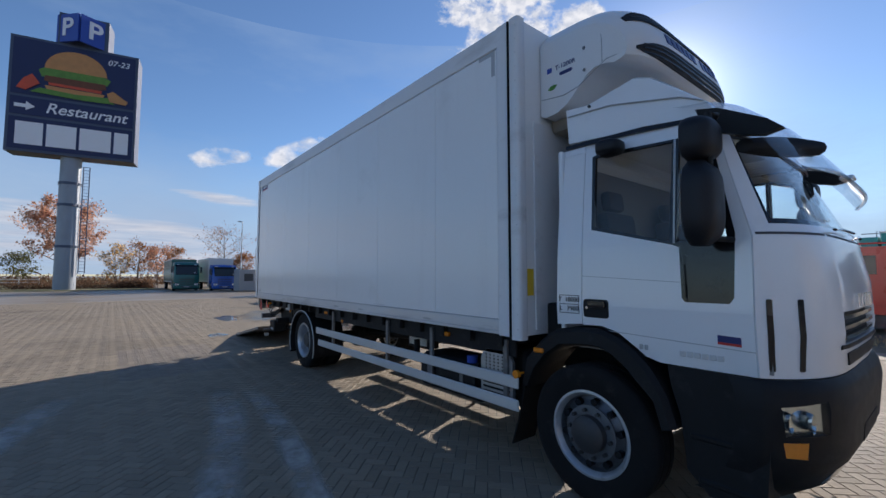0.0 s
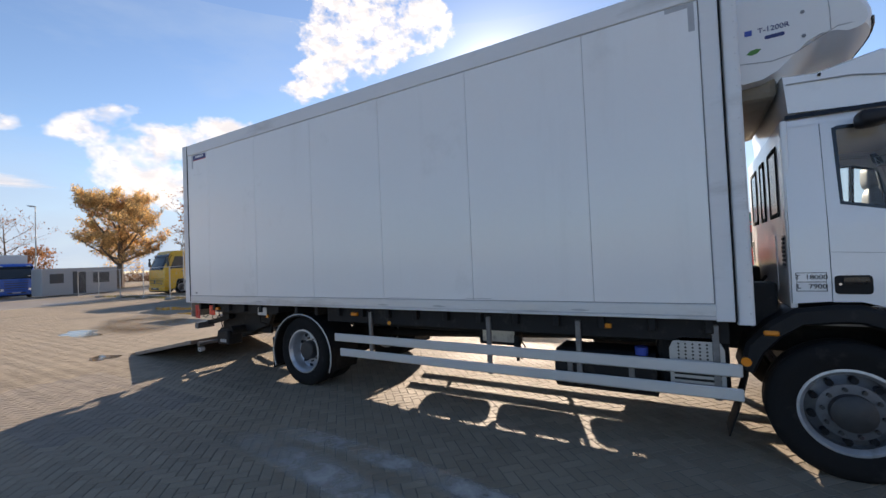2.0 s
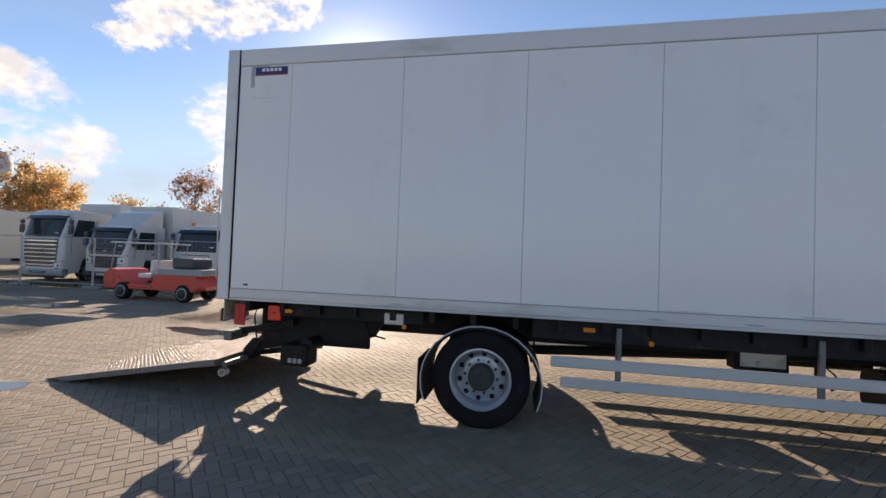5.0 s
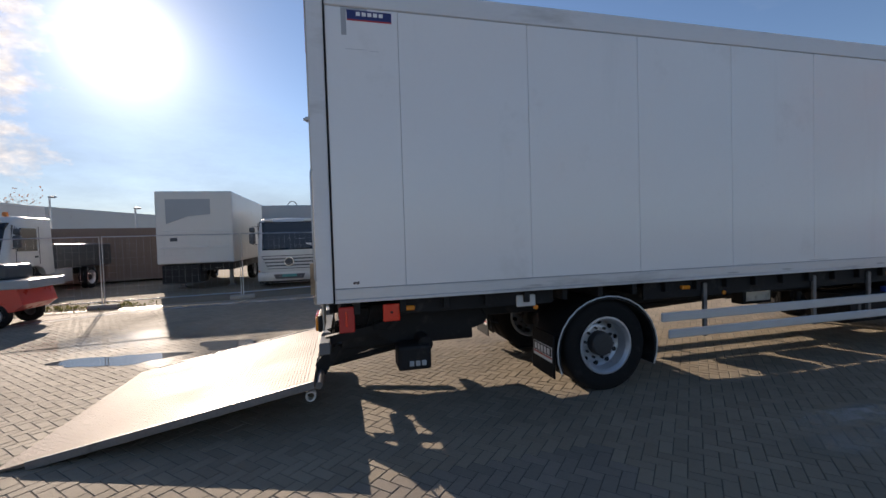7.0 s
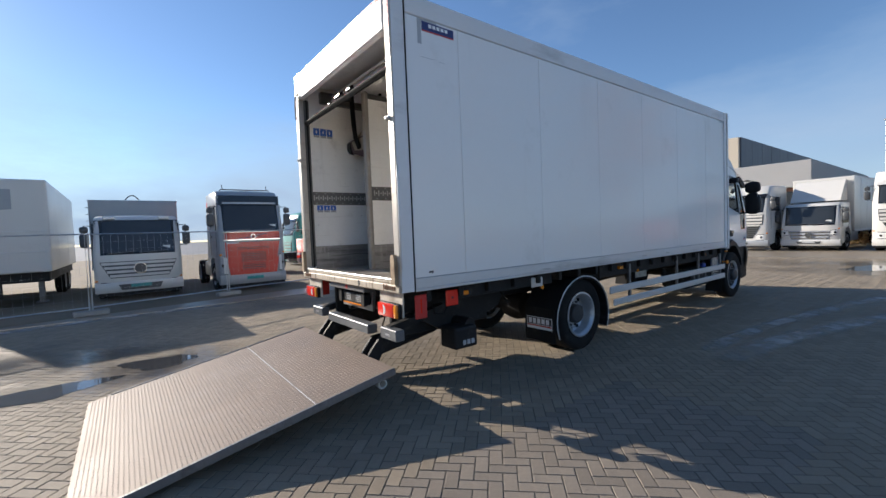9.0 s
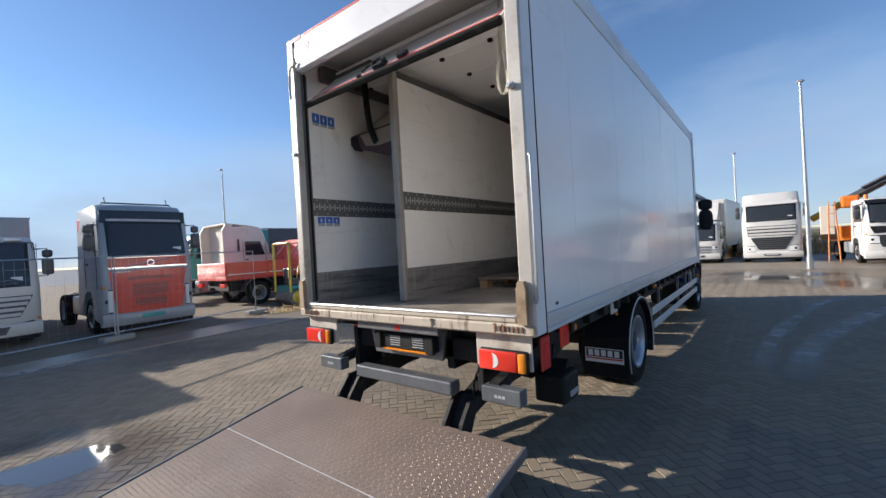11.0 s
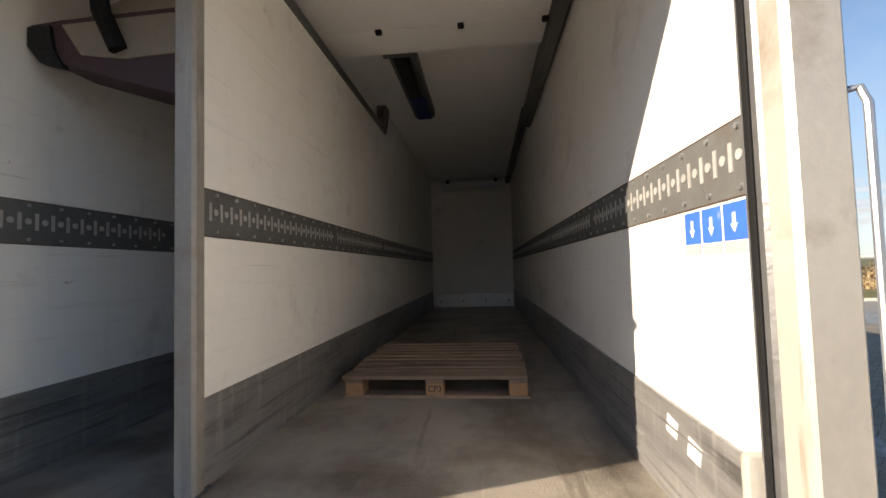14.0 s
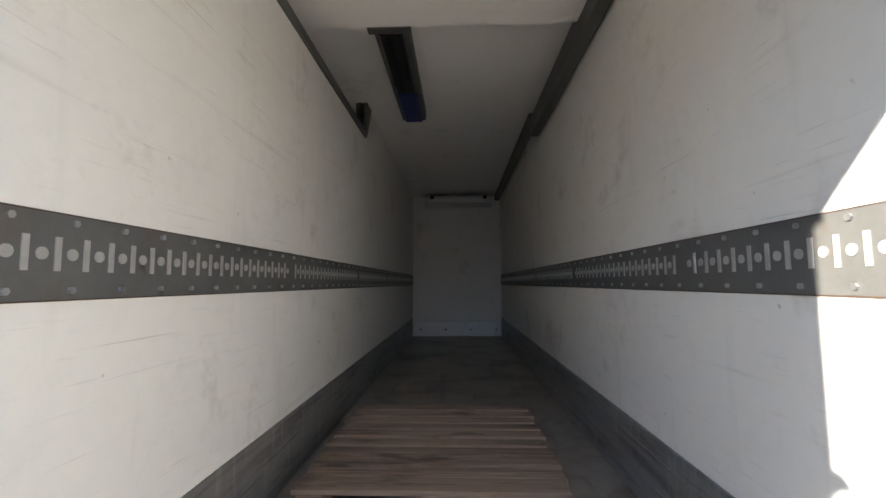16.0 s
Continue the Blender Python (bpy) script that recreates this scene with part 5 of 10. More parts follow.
dash = part("dashboard", bm, M["cab_trim"], truck)
bm = B()
box(bm, -0.5, 0.1, -9.86, -9.66, 1.94, 1.955, 0.004)
part("papers", bm, M["paper"], dash)
wheel_c = Vector((0.52, -9.42, 1.86))
bm = B()
rot = Matrix.Translation(wheel_c) @ Matrix.Rotation(radians(-30), 4, "X")
tube(bm, [rot @ Vector((0.22 * math.cos(2 * math.pi * k / 20), 0.22 * math.sin(2 * math.pi * k / 20), 0)) for k in range(21)], 0.015)
for a in (20, 160, 270):
    cyl(bm, rot @ Vector((0, 0, 0)), rot @ Vector((0.21 * math.cos(radians(a)), 0.21 * math.sin(radians(a)), 0)), 0.012, seg=6)
cyl(bm, rot @ Vector((0, 0, 0.02)), rot @ Vector((0, 0.02, -0.35)), 0.04, seg=10)
part("steering_wheel", bm, M["black_plastic"], truck, smooth=True)
for xx in (-0.55, 0.55):
    bm = B()
    box(bm, xx - 0.25, xx + 0.25, -9.25, -8.75, 1.45, 1.62, 0.05)
    seat = part("seat", bm, M["seat_cloth"], truck, smooth=True)
    bm = B()
    box(bm, -0.24, 0.24, -0.07, 0.07, 0, 0.62, 0.05, m=Matrix.Translation((xx, -8.83, 1.58)) @ Matrix.Rotation(radians(-8), 4, "X"))
    box(bm, -0.13, 0.13, -0.05, 0.05, 0.64, 0.82, 0.04, m=Matrix.Translation((xx, -8.83, 1.58)) @ Matrix.Rotation(radians(-8), 4, "X"))
    part("backrest", bm, M["seat_cloth"], seat, smooth=True)
    bm = B()
    box(bm, xx - 0.18, xx + 0.18, -9.15, -8.8, 1.16, 1.45, 0.02)
    part("seat_base", bm, M["black_plastic"], seat)
bm = B()
for xx in (-0.55, 0.55):
    box(bm, xx - 0.25, xx + 0.25, -9.78, -9.60, 2.50, 2.515, 0.004, m=None)
split_part("sun_blind", bm, M["cab_trim"], truck)

# sun visor over the windscreen
bm = B()
rows_ = []
for v, (dy, z) in enumerate(((0.14, 2.835), (-0.05, 2.81), (-0.23, 2.64), (-0.37, 2.44), (-0.46, 2.285))):
    rows_.append([(1.10 * u, -9.74 + dy + 0.12 * abs(u) ** 4, z - 0.05 * abs(u) ** 3) for u in np.linspace(-1, 1, 29)])
inner_rows = [[(x, y + 0.006, z - 0.008) for x, y, z in r] for r in rows_]
loft(bm, rows_, closed=False)
visor = part("sun_visor", bm, M["smoked_visor"], truck, "clear smoked sun visor over the windscreen", smooth=True)
bm = B()
tube(bm, rows_[-1], 0.012)
part("visor_edge", bm, M["smoked_visor"], visor, smooth=True)
for s in (-1, 1):
    bm = B()
    prism(bm, [(-9.61, 2.73), (-9.74, 2.70), (-9.98, 2.56), (-10.05, 2.49), (-9.96, 2.47), (-9.84, 2.50), (-9.66, 2.58)], "x", s * 1.07 - 0.03, s * 1.07 + 0.03)
    part("visor_bracket", bm, M["black_plastic"], visor)
    bm = B()
    rings = []
    for k in range(9):
        u = k / 8
        c = Vector((s * (0.97 - 0.2 * u), -9.83 - 0.3 * u, 2.46 - 0.055 * u))
        hh = 0.045 + 0.018 * math.sin(math.pi * u)
        rings.append([c + Vector((0, 0.05 * math.cos(a), hh * math.sin(a))) for a in [2 * math.pi * j / 10 for j in range(10)]])
    loft(bm, rings, caps=True)
    if s < 0:
        part("front_mirror", bm, M["mirror_case"], visor, "black down-looking front mirror", smooth=True)
    else:
        bm.free()
    bm = B()
    box(bm, s * 0.62 - 0.06, s * 0.62 + 0.06, -10.14, -10.05, 2.42, 2.46, 0.012)
    part("marker_lamp", bm, M["white_lens"], visor)

# mirrors
for s in (-1, 1):
    def pod(x, y, z, wx, wy, wz):
        bm = B()
        rings = []
        for k in range(11):
            v = -1 + 2 * k / 10
            f = (1 - abs(v) ** 4) ** 0.35 if abs(v) < 1 else 0.25
            f = max(f, 0.45)
            rings.append([(x + wx * f * (abs(math.cos(a)) ** 0.6) * math.copysign(1, math.cos(a)), y + wy * f * (abs(math.sin(a)) ** 0.7) * math.copysign(1, math.sin(a)) * (1 if math.sin(a) < 0 else 0.35), z + wz * v) for a in [2 * math.pi * j / 20 + 0.05 for j in range(20)]])
        loft(bm, rings, caps=True)
        return bm
    arm = B()
    tube(arm, [(s * 1.06, -9.70, 2.60), (s * 1.2, -9.76, 2.62), (s * 1.33, -9.76, 2.60), (s * 1.34, -9.76, 1.95), (s * 1.28, -9.76, 1.86), (s * 1.12, -9.80, 1.86)], 0.018)
    arm_ob = part("mirror_arm", arm, M["black_plastic"], truck, smooth=True)
    for z, hz, nm in ((2.45, 0.13, "wide_angle_mirror"), (2.07, 0.25, "main_mirror")):
        ob = part(nm, pod(s * 1.34, -9.68, z, 0.15, 0.13, hz), M["mirror_case"], arm_ob, "dark mirror housing", smooth=True)
        bm = B()
        prism(bm, rounded(s * 1.345 - 0.11, s * 1.345 + 0.11, z - hz * 0.82, z + hz * 0.82, 0.04), "y", -9.656, -9.649)
        part("mirror_glass", bm, M["mirror"], ob)
    bm = pod(s * 1.16, -9.02, 2.60, 0.10, 0.13, 0.06)
    ob = part("kerb_mirror", bm, M["mirror_case"], truck, "dark kerb mirror over the door window", smooth=True)

# roof fairing in front of the cooling unit
bm = B()
fa = [(-8.62, 2.77), (-9.70, 2.70), (-9.66, 2.79), (-9.30, 3.10), (-9.18, 3.145), (-8.80, 3.06), (-8.60, 3.08)]
rings = []
for x, sc in ((-1.03, 0.96), (-1.0, 1.0), (-0.6, 1.12), (0, 1.16), (0.6, 1.12), (1.0, 1.0), (1.03, 0.96)):
    rings.append([(x, y, 2.72 + (z - 2.72) * sc) for y, z in fa])
loft(bm, rings, caps=True)
fairing = part("roof_fairing", bm, M["cab_white"], truck, "white roof wind deflector", smooth=True)
bm = B()
tube(bm, [(-1.036, -8.62, 3.0), (-1.04, -9.0, 2.98), (-1.038, -9.5, 2.87), (-1.034, -9.64, 2.80)], 0.006, 6)
tube(bm, [(1.036, -8.62, 3.0), (1.04, -9.0, 2.98), (1.038, -9.5, 2.87), (1.034, -9.64, 2.80)], 0.006, 6)
split_part("fairing_crease", bm, M["grey_tape"], fairing)
bm = B()
cyl(bm, (-1.03, -8.82, 3.03), (-1.046, -8.82, 3.03), 0.012, seg=8)
part("fairing_bolt", bm, M["chassis"], fairing)
# snorkel, hoses and frame behind the cab
bm = B()
box(bm, -0.95, -0.75, -8.5, -8.3, 1.0, 1.4, 0.02)
box(bm, 0.2, 0.9, -8.52, -8.28, 0.9, 1.5, 0.03)
split_part("air_filter", bm, M["chassis"], truck)
bm = B()
tube(bm, [(-0.98, -8.16, 3.1), (-0.99, -8.17, 2.4), (-0.985, -8.18, 1.7), (-0.97, -8.2, 1.1)], 0.014)
tube(bm, [(-0.93, -8.14, 3.12), (-0.935, -8.15, 2.2), (-0.94, -8.16, 1.1)], 0.009)
tube(bm, [(-0.4, -8.2, 1.3), (-0.5, -8.3, 1.22), (-0.6, -8.4, 1.3), (-0.65, -8.52, 1.35)], 0.018)
tube(bm, [(-0.1, -8.12, 1.4), (-0.15, -8.3, 1.25), (-0.1, -8.45, 1.3), (0, -8.54, 1.4)], 0.015)
split_part("hose", bm, M["rubber"], truck, smooth=True)
bm = B()
box(bm, -1.0, -0.88, -8.125, -8.09, 1.3, 3.15, 0.012)
part("hose_duct", bm, M["white_rail"], truck)
# wipers
bm = B()
tube(bm, [(-0.55, -10.16, 1.93), (-0.2, -10.15, 1.955), (0.25, -10.15, 1.96)], 0.01)
tube(bm, [(0.35, -10.17, 1.92), (0.6, -10.14, 1.95), (0.95, -10.08, 1.965)], 0.01)
split_part("wiper", bm, M["gloss_black"], truck)

# the cab sits on its mounts
for ob in truck.children:
    if ob not in made_before:
        ob.matrix_basis = pose(0, 0.095, 0) @ (Matrix.Identity(4) if ob.name.startswith("wheel") and not ob.name.startswith("wheel_arch") else Matrix.Diagonal((1, 1, 0.985, 1))) @ ob.matrix_basis

# ---- refrigeration unit on the front wall ----
UNIT_FRONT = ((3.29, -9.02), (3.30, -9.09), (3.33, -9.13), (3.40, -9.15), (3.50, -9.145), (3.60, -9.115), (3.70, -9.065), (3.78, -9.01), (3.85, -8.93), (3.90, -8.84), (3.94, -8.73), (3.96, -8.58))


def unit_at(x, y, z):
    """Rounds the straight section towards the sides: the nose falls back and the top falls off."""
    s = min(1.0, abs(x) / 0.99)
    back = 0.13 * s ** 5 * max(0.0, min(1.0, (-8.3 - y) / 0.9))
    drop = 0.23 * s ** 6 * max(0.0, z - 3.3) / 0.66
    return (x, y + back, z - drop)


def unit_front(z):
    return float(np.interp(z, [a for a, b in UNIT_FRONT], [b for a, b in UNIT_FRONT]))


bm = B()
prof = [(-8.21, 3.07), (-8.26, 3.04), (-8.40, 3.05), (-8.52, 3.10), (-8.62, 3.18), (-8.74, 3.28), (-8.84, 3.33), (-8.95, 3.32)] + [(b, a) for a, b in UNIT_FRONT] + [(-8.4, 3.965), (-8.21, 3.965)]
rings = []
for x in (-0.99, -0.985, -0.965, -0.93, -0.88, -0.8, -0.7, -0.5, -0.25, 0, 0.25, 0.5, 0.7, 0.8, 0.88, 0.93, 0.965, 0.985, 0.99):
    rings.append([unit_at(x, y, z - 0.02 * max(0, abs(x) - 0.94) / 0.05 * (1 if z > 3.5 else 0)) for y, z in prof])
loft(bm, rings, caps=True)
unit = part("refrigeration_unit", bm, M["unit_white"], truck, "white refrigeration unit with dark front grilles", smooth=True)
for z0, z1, w in ((3.65, 3.82, 0.92), (3.325, 3.46, 0.92)):
    bm = B()
    rings = []
    for x in np.linspace(-w, w, 27):
        q = abs(x) / w
        za, zb = z0 + 0.06 * q ** 6, z1 - 0.05 * q ** 6
        zz = [za + (zb - za) * t for t in (0, 0.33, 0.67, 1)]
        rings.append([unit_at(x, unit_front(z) - 0.01, z) for z in zz] + [unit_at(x, unit_front(z) + 0.04, z) for z in reversed(zz)])
    loft(bm, rings, caps=True)
    gr_ = part("front_grille", bm, M["chassis"], unit, "dark slatted air intake")
    for t in (0.25, 0.5, 0.75):
        bm = B()
        tube(bm, [unit_at(x, unit_front(z0 + (z1 - z0) * t) - 0.008, z0 + (z1 - z0) * t) for x in np.linspace(-w * 0.93, w * 0.93, 21)], 0.006, 5)
        part("slat", bm, M["gloss_black"], gr_)
bm = B()
for k in range(11):
    x = -0.50 + 0.1 * k
    if k == 6:
        continue
    rings = []
    for xx in (x - 0.034, x + 0.034):
        rings.append([unit_at(xx, unit_front(z) - o, z) for o, z in ((0.006, 3.51), (0.006, 3.60), (-0.02, 3.60), (-0.02, 3.51))])
    loft(bm, rings, caps=True)
split_part("maker_bar", bm, M["navy_print"], unit)
bm = B()
tube(bm, [(-0.99, -8.22, 3.215), (-0.991, -8.45, 3.185), (-0.991, -8.60, 3.21), (-0.991, -8.74, 3.285), (-0.991, -8.86, 3.345), (-0.985, -8.96, 3.345), (-0.95, -9.02, 3.33)], 0.005, 6)
part("panel_joint", bm, M["grey_tape"], unit)
bm = B()
tube(bm, [(-0.991, -8.82, 3.33), (-0.991, -8.82, 3.5), (-0.985, -8.81, 3.6)], 0.004, 6)
part("panel_joint", bm, M["grey_tape"], unit)
for y, z in ((-8.66, 3.33), (-8.66, 3.52)):
    bm = B()
    cyl(bm, (-0.985, y, z), (-0.996, y, z), 0.014, seg=10)
    part("panel_bolt", bm, M["steel_grey"], unit)
writing("T-1200R", 0.058, M["navy_print"], unit, (-0.9925, -8.475, 3.455), (0, -1, 0), (0, 0, 1))
bm = B()
prism(bm, rounded(-8.545, -8.415, 3.375, 3.405, 0.0145), "x", -0.993, -0.985)
part("model_capsule", bm, M["navy_print"], unit)
bm = B()
box(bm, -0.993, -0.985, -8.335, -8.285, 3.435, 3.48, 0.001)
part("maker_emblem", bm, M["blue_print"], unit)
bm = B()
prism(bm, [(-8.29, 3.285), (-8.32, 3.27), (-8.36, 3.275), (-8.39, 3.305), (-8.36, 3.315), (-8.32, 3.31)], "x", -0.993, -0.98)
part("leaf_mark", bm, M["green_print"], unit)
bm = B()
box(bm, -0.85, 0.85, -8.5, -8.2, 2.93, 3.12, 0.05)
part("condenser_base", bm, M["tan_board"], unit)

# ---- chassis, side guards, tanks, rear axle ----
bm = B()
for sx in (-1, 1):
    box(bm, sx * 0.40 - 0.04, sx * 0.40 + 0.04, -9.9, -0.25, 0.72, 0.98, 0.01)
for yy in (-0.6, -1.6, -4.2, -5.6, -7.0, -8.1, -9.3):
    box(bm, -0.42, 0.42, yy - 0.05, yy + 0.05, 0.76, 0.94, 0.01)
part("chassis_frame", bm, M["chassis"], truck)
bm = B()
for yy in [-0.35 - 0.42 * k for k in range(19)]:
    box(bm, -1.25, 1.25, yy - 0.03, yy + 0.03, 0.985, 1.105, 0.006)
split_part("cross_member", bm, M["chassis"], truck)
bm = B()
box(bm, -0.46, -0.34, -8.0, -0.2, 0.98, 1.08)
box(bm, 0.34, 0.46, -8.0, -0.2, 0.98, 1.08)
split_part("subframe_beam", bm, M["chassis"], truck)
for sx in (-1, 1):
    bm = B()
    lo, hi = sorted((sx * 1.16, sx * 1.19))
    if sx < 0:
        box(bm, lo, hi, -8.05, -3.45, 0.90, 1.10, 0.006)
    box(bm, lo, hi, -2.35, -0.75, 0.95, 1.10, 0.006)
    part("side_valance", bm, M["chassis"], truck)
    # two guard rails on uprights
    for z0, z1, y0, y1 in ((0.648, 0.752, -8.12, -3.63), (0.458, 0.558, -8.12, -3.725)):
        bm = B()
        lo, hi = sorted((sx * 1.225, sx * 1.25))
        box(bm, lo, hi, y0, y1, z0, z1, 0.01)
        part("guard_rail", bm, M["alu_guard"], truck, "pale aluminium side guard rail")
    for yy in (-4.25, -5.91, -6.85, -7.95):
        bm = B()
        lo, hi = sorted((sx * 1.19, sx * 1.225))
        box(bm, lo, hi, yy - 0.025, yy + 0.025, 0.44, 1.05, 0.005)
        part("guard_upright", bm, M["steel_grey"], truck)
    # side lamps
    for yy, zz, rnd in ((-3.98, 1.015, 0), (-7.1, 1.01, 0), (-0.83, 1.01, 0), (-4.54, 0.92, 1), (-2.145, 0.92, 1)):
        bm = B()
        if rnd:
            cyl(bm, (sx * 1.185, yy, zz), (sx * 1.203, yy, zz), 0.025, seg=14)
        else:
            lo, hi = sorted((sx * 1.19, sx * 1.235))
            box(bm, lo, hi, yy - 0.055, yy + 0.055, zz - 0.022, zz + 0.022, 0.008)
        part("side_marker", bm, M["amber_lens"], truck)
    # rear mudguard with pale edge and flaps
    bm = B()
    rings, edge = [], []
    for k in range(19):
        a = radians(-22 + k * 224 / 18)
        y, z = -2.955 + 0.605 * math.cos(a), 0.46 + 0.565 * math.sin(a)
        y2, z2 = -2.955 + 0.575 * math.cos(a), 0.46 + 0.535 * math.sin(a)
        rings.append([(sx * 1.25, y, z), (sx * 1.25, y2, z2), (sx * 0.72, y2, z2), (sx * 0.72, y, z)])
        edge.append((sx * 1.253, y, z))
    loft(bm, rings, caps=True)
    mg = part("mudguard", bm, M["black_plastic"], truck, smooth=True)
    bm = B()
    tube(bm, edge, 0.008, 6)
    part("mudguard_edge", bm, M["alu_guard"], mg)
    bm = B()
    lo, hi = sorted((sx * 0.74, sx * 1.24))
    box(bm, lo, hi, -2.33, -2.315, 0.20, 0.66, 0.004)
    fl = part("mud_flap", bm, M["rubber"], truck, "black rubber mud flap with printed panel")
    bm = B()
    lo, hi = sorted((sx * 0.78, sx * 1.20))
    box(bm, lo, hi, -2.3155, -2.3125, 0.36, 0.52)
    pn = part("flap_print", bm, M["white_print"], fl)
    bm = B()
    lo, hi = sorted((sx * 0.79, sx * 1.19))
    box(bm, lo, hi, -2.313, -2.311, 0.42, 0.512)
    part("flap_field", bm, M["black_print"], pn)
    bm = B()
    for k in range(5):
        c = sx * (0.84 + 0.072 * k)
        box(bm, c - 0.026, c + 0.026, -2.3115, -2.3095, 0.432, 0.5)
    split_part("lettering_bar", bm, M["white_print"], pn)
    bm = B()
    box(bm, lo, hi, -2.313, -2.311, 0.395, 0.412)
    part("flap_red", bm, M["red_paint"], pn)
    # red panels near the tail
    bm = B()
    lo, hi = sorted((sx * 1.225, sx * 1.245))
    box(bm, lo, hi, -0.325, -0.185, 0.825, 1.06, 0.008)
    rp = part("red_panel", bm, M["red_paint"], truck)
    bm = B()
    lo, hi = sorted((sx * 1.24, sx * 1.25))
    box(bm, lo, hi, -0.262, -0.242, 0.88, 1.02, 0.003)
    part("red_panel_rib", bm, M["red_lens"], rp)
    bm = B()
    lo, hi = sorted((sx * 1.2, sx * 1.222))
    box(bm, lo, hi, -0.745, -0.585, 0.895, 1.06, 0.008)
    rf = part("red_reflector", bm, M["red_lens"], truck)
    bm = B()
    cyl(bm, (sx * 1.22, -0.665, 0.98), (sx * 1.226, -0.665, 0.98), 0.012, seg=8)
    part("screw", bm, M["chassis"], rf)
    bm = B()
    lo, hi = sorted((sx * 1.19, sx * 1.215))
    box(bm, lo, hi, -2.14, -1.93, 0.935, 1.055, 0.01)
    part("pale_cover", bm, M["alu_guard"], truck)
    wheel(truck, sx * 1.08, -2.955, 0.495, 0.27, "rear", sx)
    wheel(truck, sx * 0.76, -2.955, 0.495, 0.27, "front", -sx)
# rear axle
bm = B()
cyl(bm, (-0.9, -2.99, 0.49), (0.9, -2.99, 0.49), 0.11, seg=16)
lathe(bm, [(0.05, -0.28), (0.2, -0.2), (0.24, 0), (0.2, 0.2), (0.05, 0.28)], (0, -2.99, 0.49), "x", 18)
cyl(bm, (0, -2.8, 0.55), (0, -6.8, 0.75), 0.06, seg=12)
part("rear_axle", bm, M["chassis"], truck, smooth=True)
bm = B()
cyl(bm, (-0.95, -8.85, 0.45), (0.95, -8.85, 0.45), 0.07, seg=12)
box(bm, -0.45, 0.45, -9.8, -8.5, 0.55, 1.0, 0.05)
part("engine_block", bm, M["chassis"], truck)
# battery and valve box, painted and worn
bm = B()
box(bm, -0.62, -0.44, -6.0, -5.5, 0.62, 0.9, 0.015)
bb = part("control_box", bm, M["chassis"], truck)
M["pale_cover"] = surface("pale_cover", (0.82, 0.79, 0.72), 0.5, var=0.1, scale=6, dirt=(0.3, 0.25, 0.2), dirt_amount=0.3, dirt_scale=9, bump=0.15)
bm = B()
box(bm, -0.632, -0.618, -5.965, -5.55, 0.66, 0.875, 0.006)
pb = part("box_cover", bm, M["pale_cover"], bb, "scratched pale metal cover")
bm = B()
box(bm, -0.636, -0.63, -5.80, -5.69, 0.80, 0.865)
part("warning_label", bm, M["red_paint"], pb)
bm = B()
for yy in (-5.87, -5.61):
    cyl(bm, (-0.63, yy, 0.83), (-0.64, yy, 0.83), 0.025, seg=10)
part("box_knob", bm, M["black_plastic"], pb)
# fuel tank with straps, filler and cooler cover
bm = B()
prism(bm, rounded(-1.17, -0.62, 0.37, 0.75, 0.1, 5), "y", -7.5, -6.6)
tank = part("fuel_tank", bm, M["chassis"], truck, smooth=True)
bm = B()
for yy in (-6.75, -7.3):
    box(bm, -1.18, -1.165, yy - 0.025, yy + 0.025, 0.43, 0.7, 0.004)
split_part("tank_strap", bm, M["steel_grey"], tank)
bm = B()
cyl(bm, (-1.09, -7.38, 0.74), (-1.09, -7.38, 0.81), 0.055, seg=16)
part("tank_cap", bm, M["blue_print"], tank, "blue tank cap")
bm = B()
box(bm, -1.05, -0.62, -8.05, -7.5, 0.42, 0.95, 0.05)
mf = part("exhaust_silencer", bm, M["chassis"], truck)
bm = B()
prism(bm, [(-8.01, 0.49), (-7.61, 0.49), (-7.61, 0.84), (-7.64, 0.90), (-7.70, 0.935), (-7.92, 0.935), (-7.98, 0.90), (-8.01, 0.84)], "x", -1.19, -1.155)
cover = part("silencer_cover", bm, M["galv"], mf, "perforated steel heat cover", smooth=False)
bm = B()
for r in range(5):
    for k in range(6):
        cyl(bm, (-1.189, -7.94 + 0.052 * k, 0.76 + 0.03 * r), (-1.1915, -7.94 + 0.052 * k, 0.76 + 0.03 * r), 0.009, seg=6)
for r in range(4):
    box(bm, -1.1935, -1.188, -7.98, -7.64, 0.53 + 0.045 * r, 0.55 + 0.045 * r, 0.002)
split_part("cover_hole", bm, M["chassis"], cover)
bm = B()
for k in range(3):
    lathe(bm, [(0.0, -0.42), (0.1, -0.42), (0.13, -0.36), (0.13, 0.36), (0.1, 0.42), (0.0, 0.42)], (0.85, -4.6 - k * 1.0, 0.74), "y", 16)
part("air_tank", bm, M["chassis"], truck, smooth=True)
bm = B()
box(bm, 0.6, 1.17, -7.6, -6.6, 0.45, 0.95, 0.04)
part("battery_box", bm, M["chassis"], truck)
bm = B()
cyl(bm, (-0.88, -6.1, 0.80), (-0.88, -6.1, 0.60), 0.04, seg=10)
cyl(bm, (-0.88, -6.1, 0.6), (-0.88, -6.1, 0.52), 0.02, seg=8)
tube(bm, [(-0.88, -6.1, 0.8), (-0.92, -6.2, 0.7), (-0.95, -6.22, 0.62), (-0.93, -6.16, 0.56)], 0.008)
part("filter_drier", bm, M["chassis"], truck)

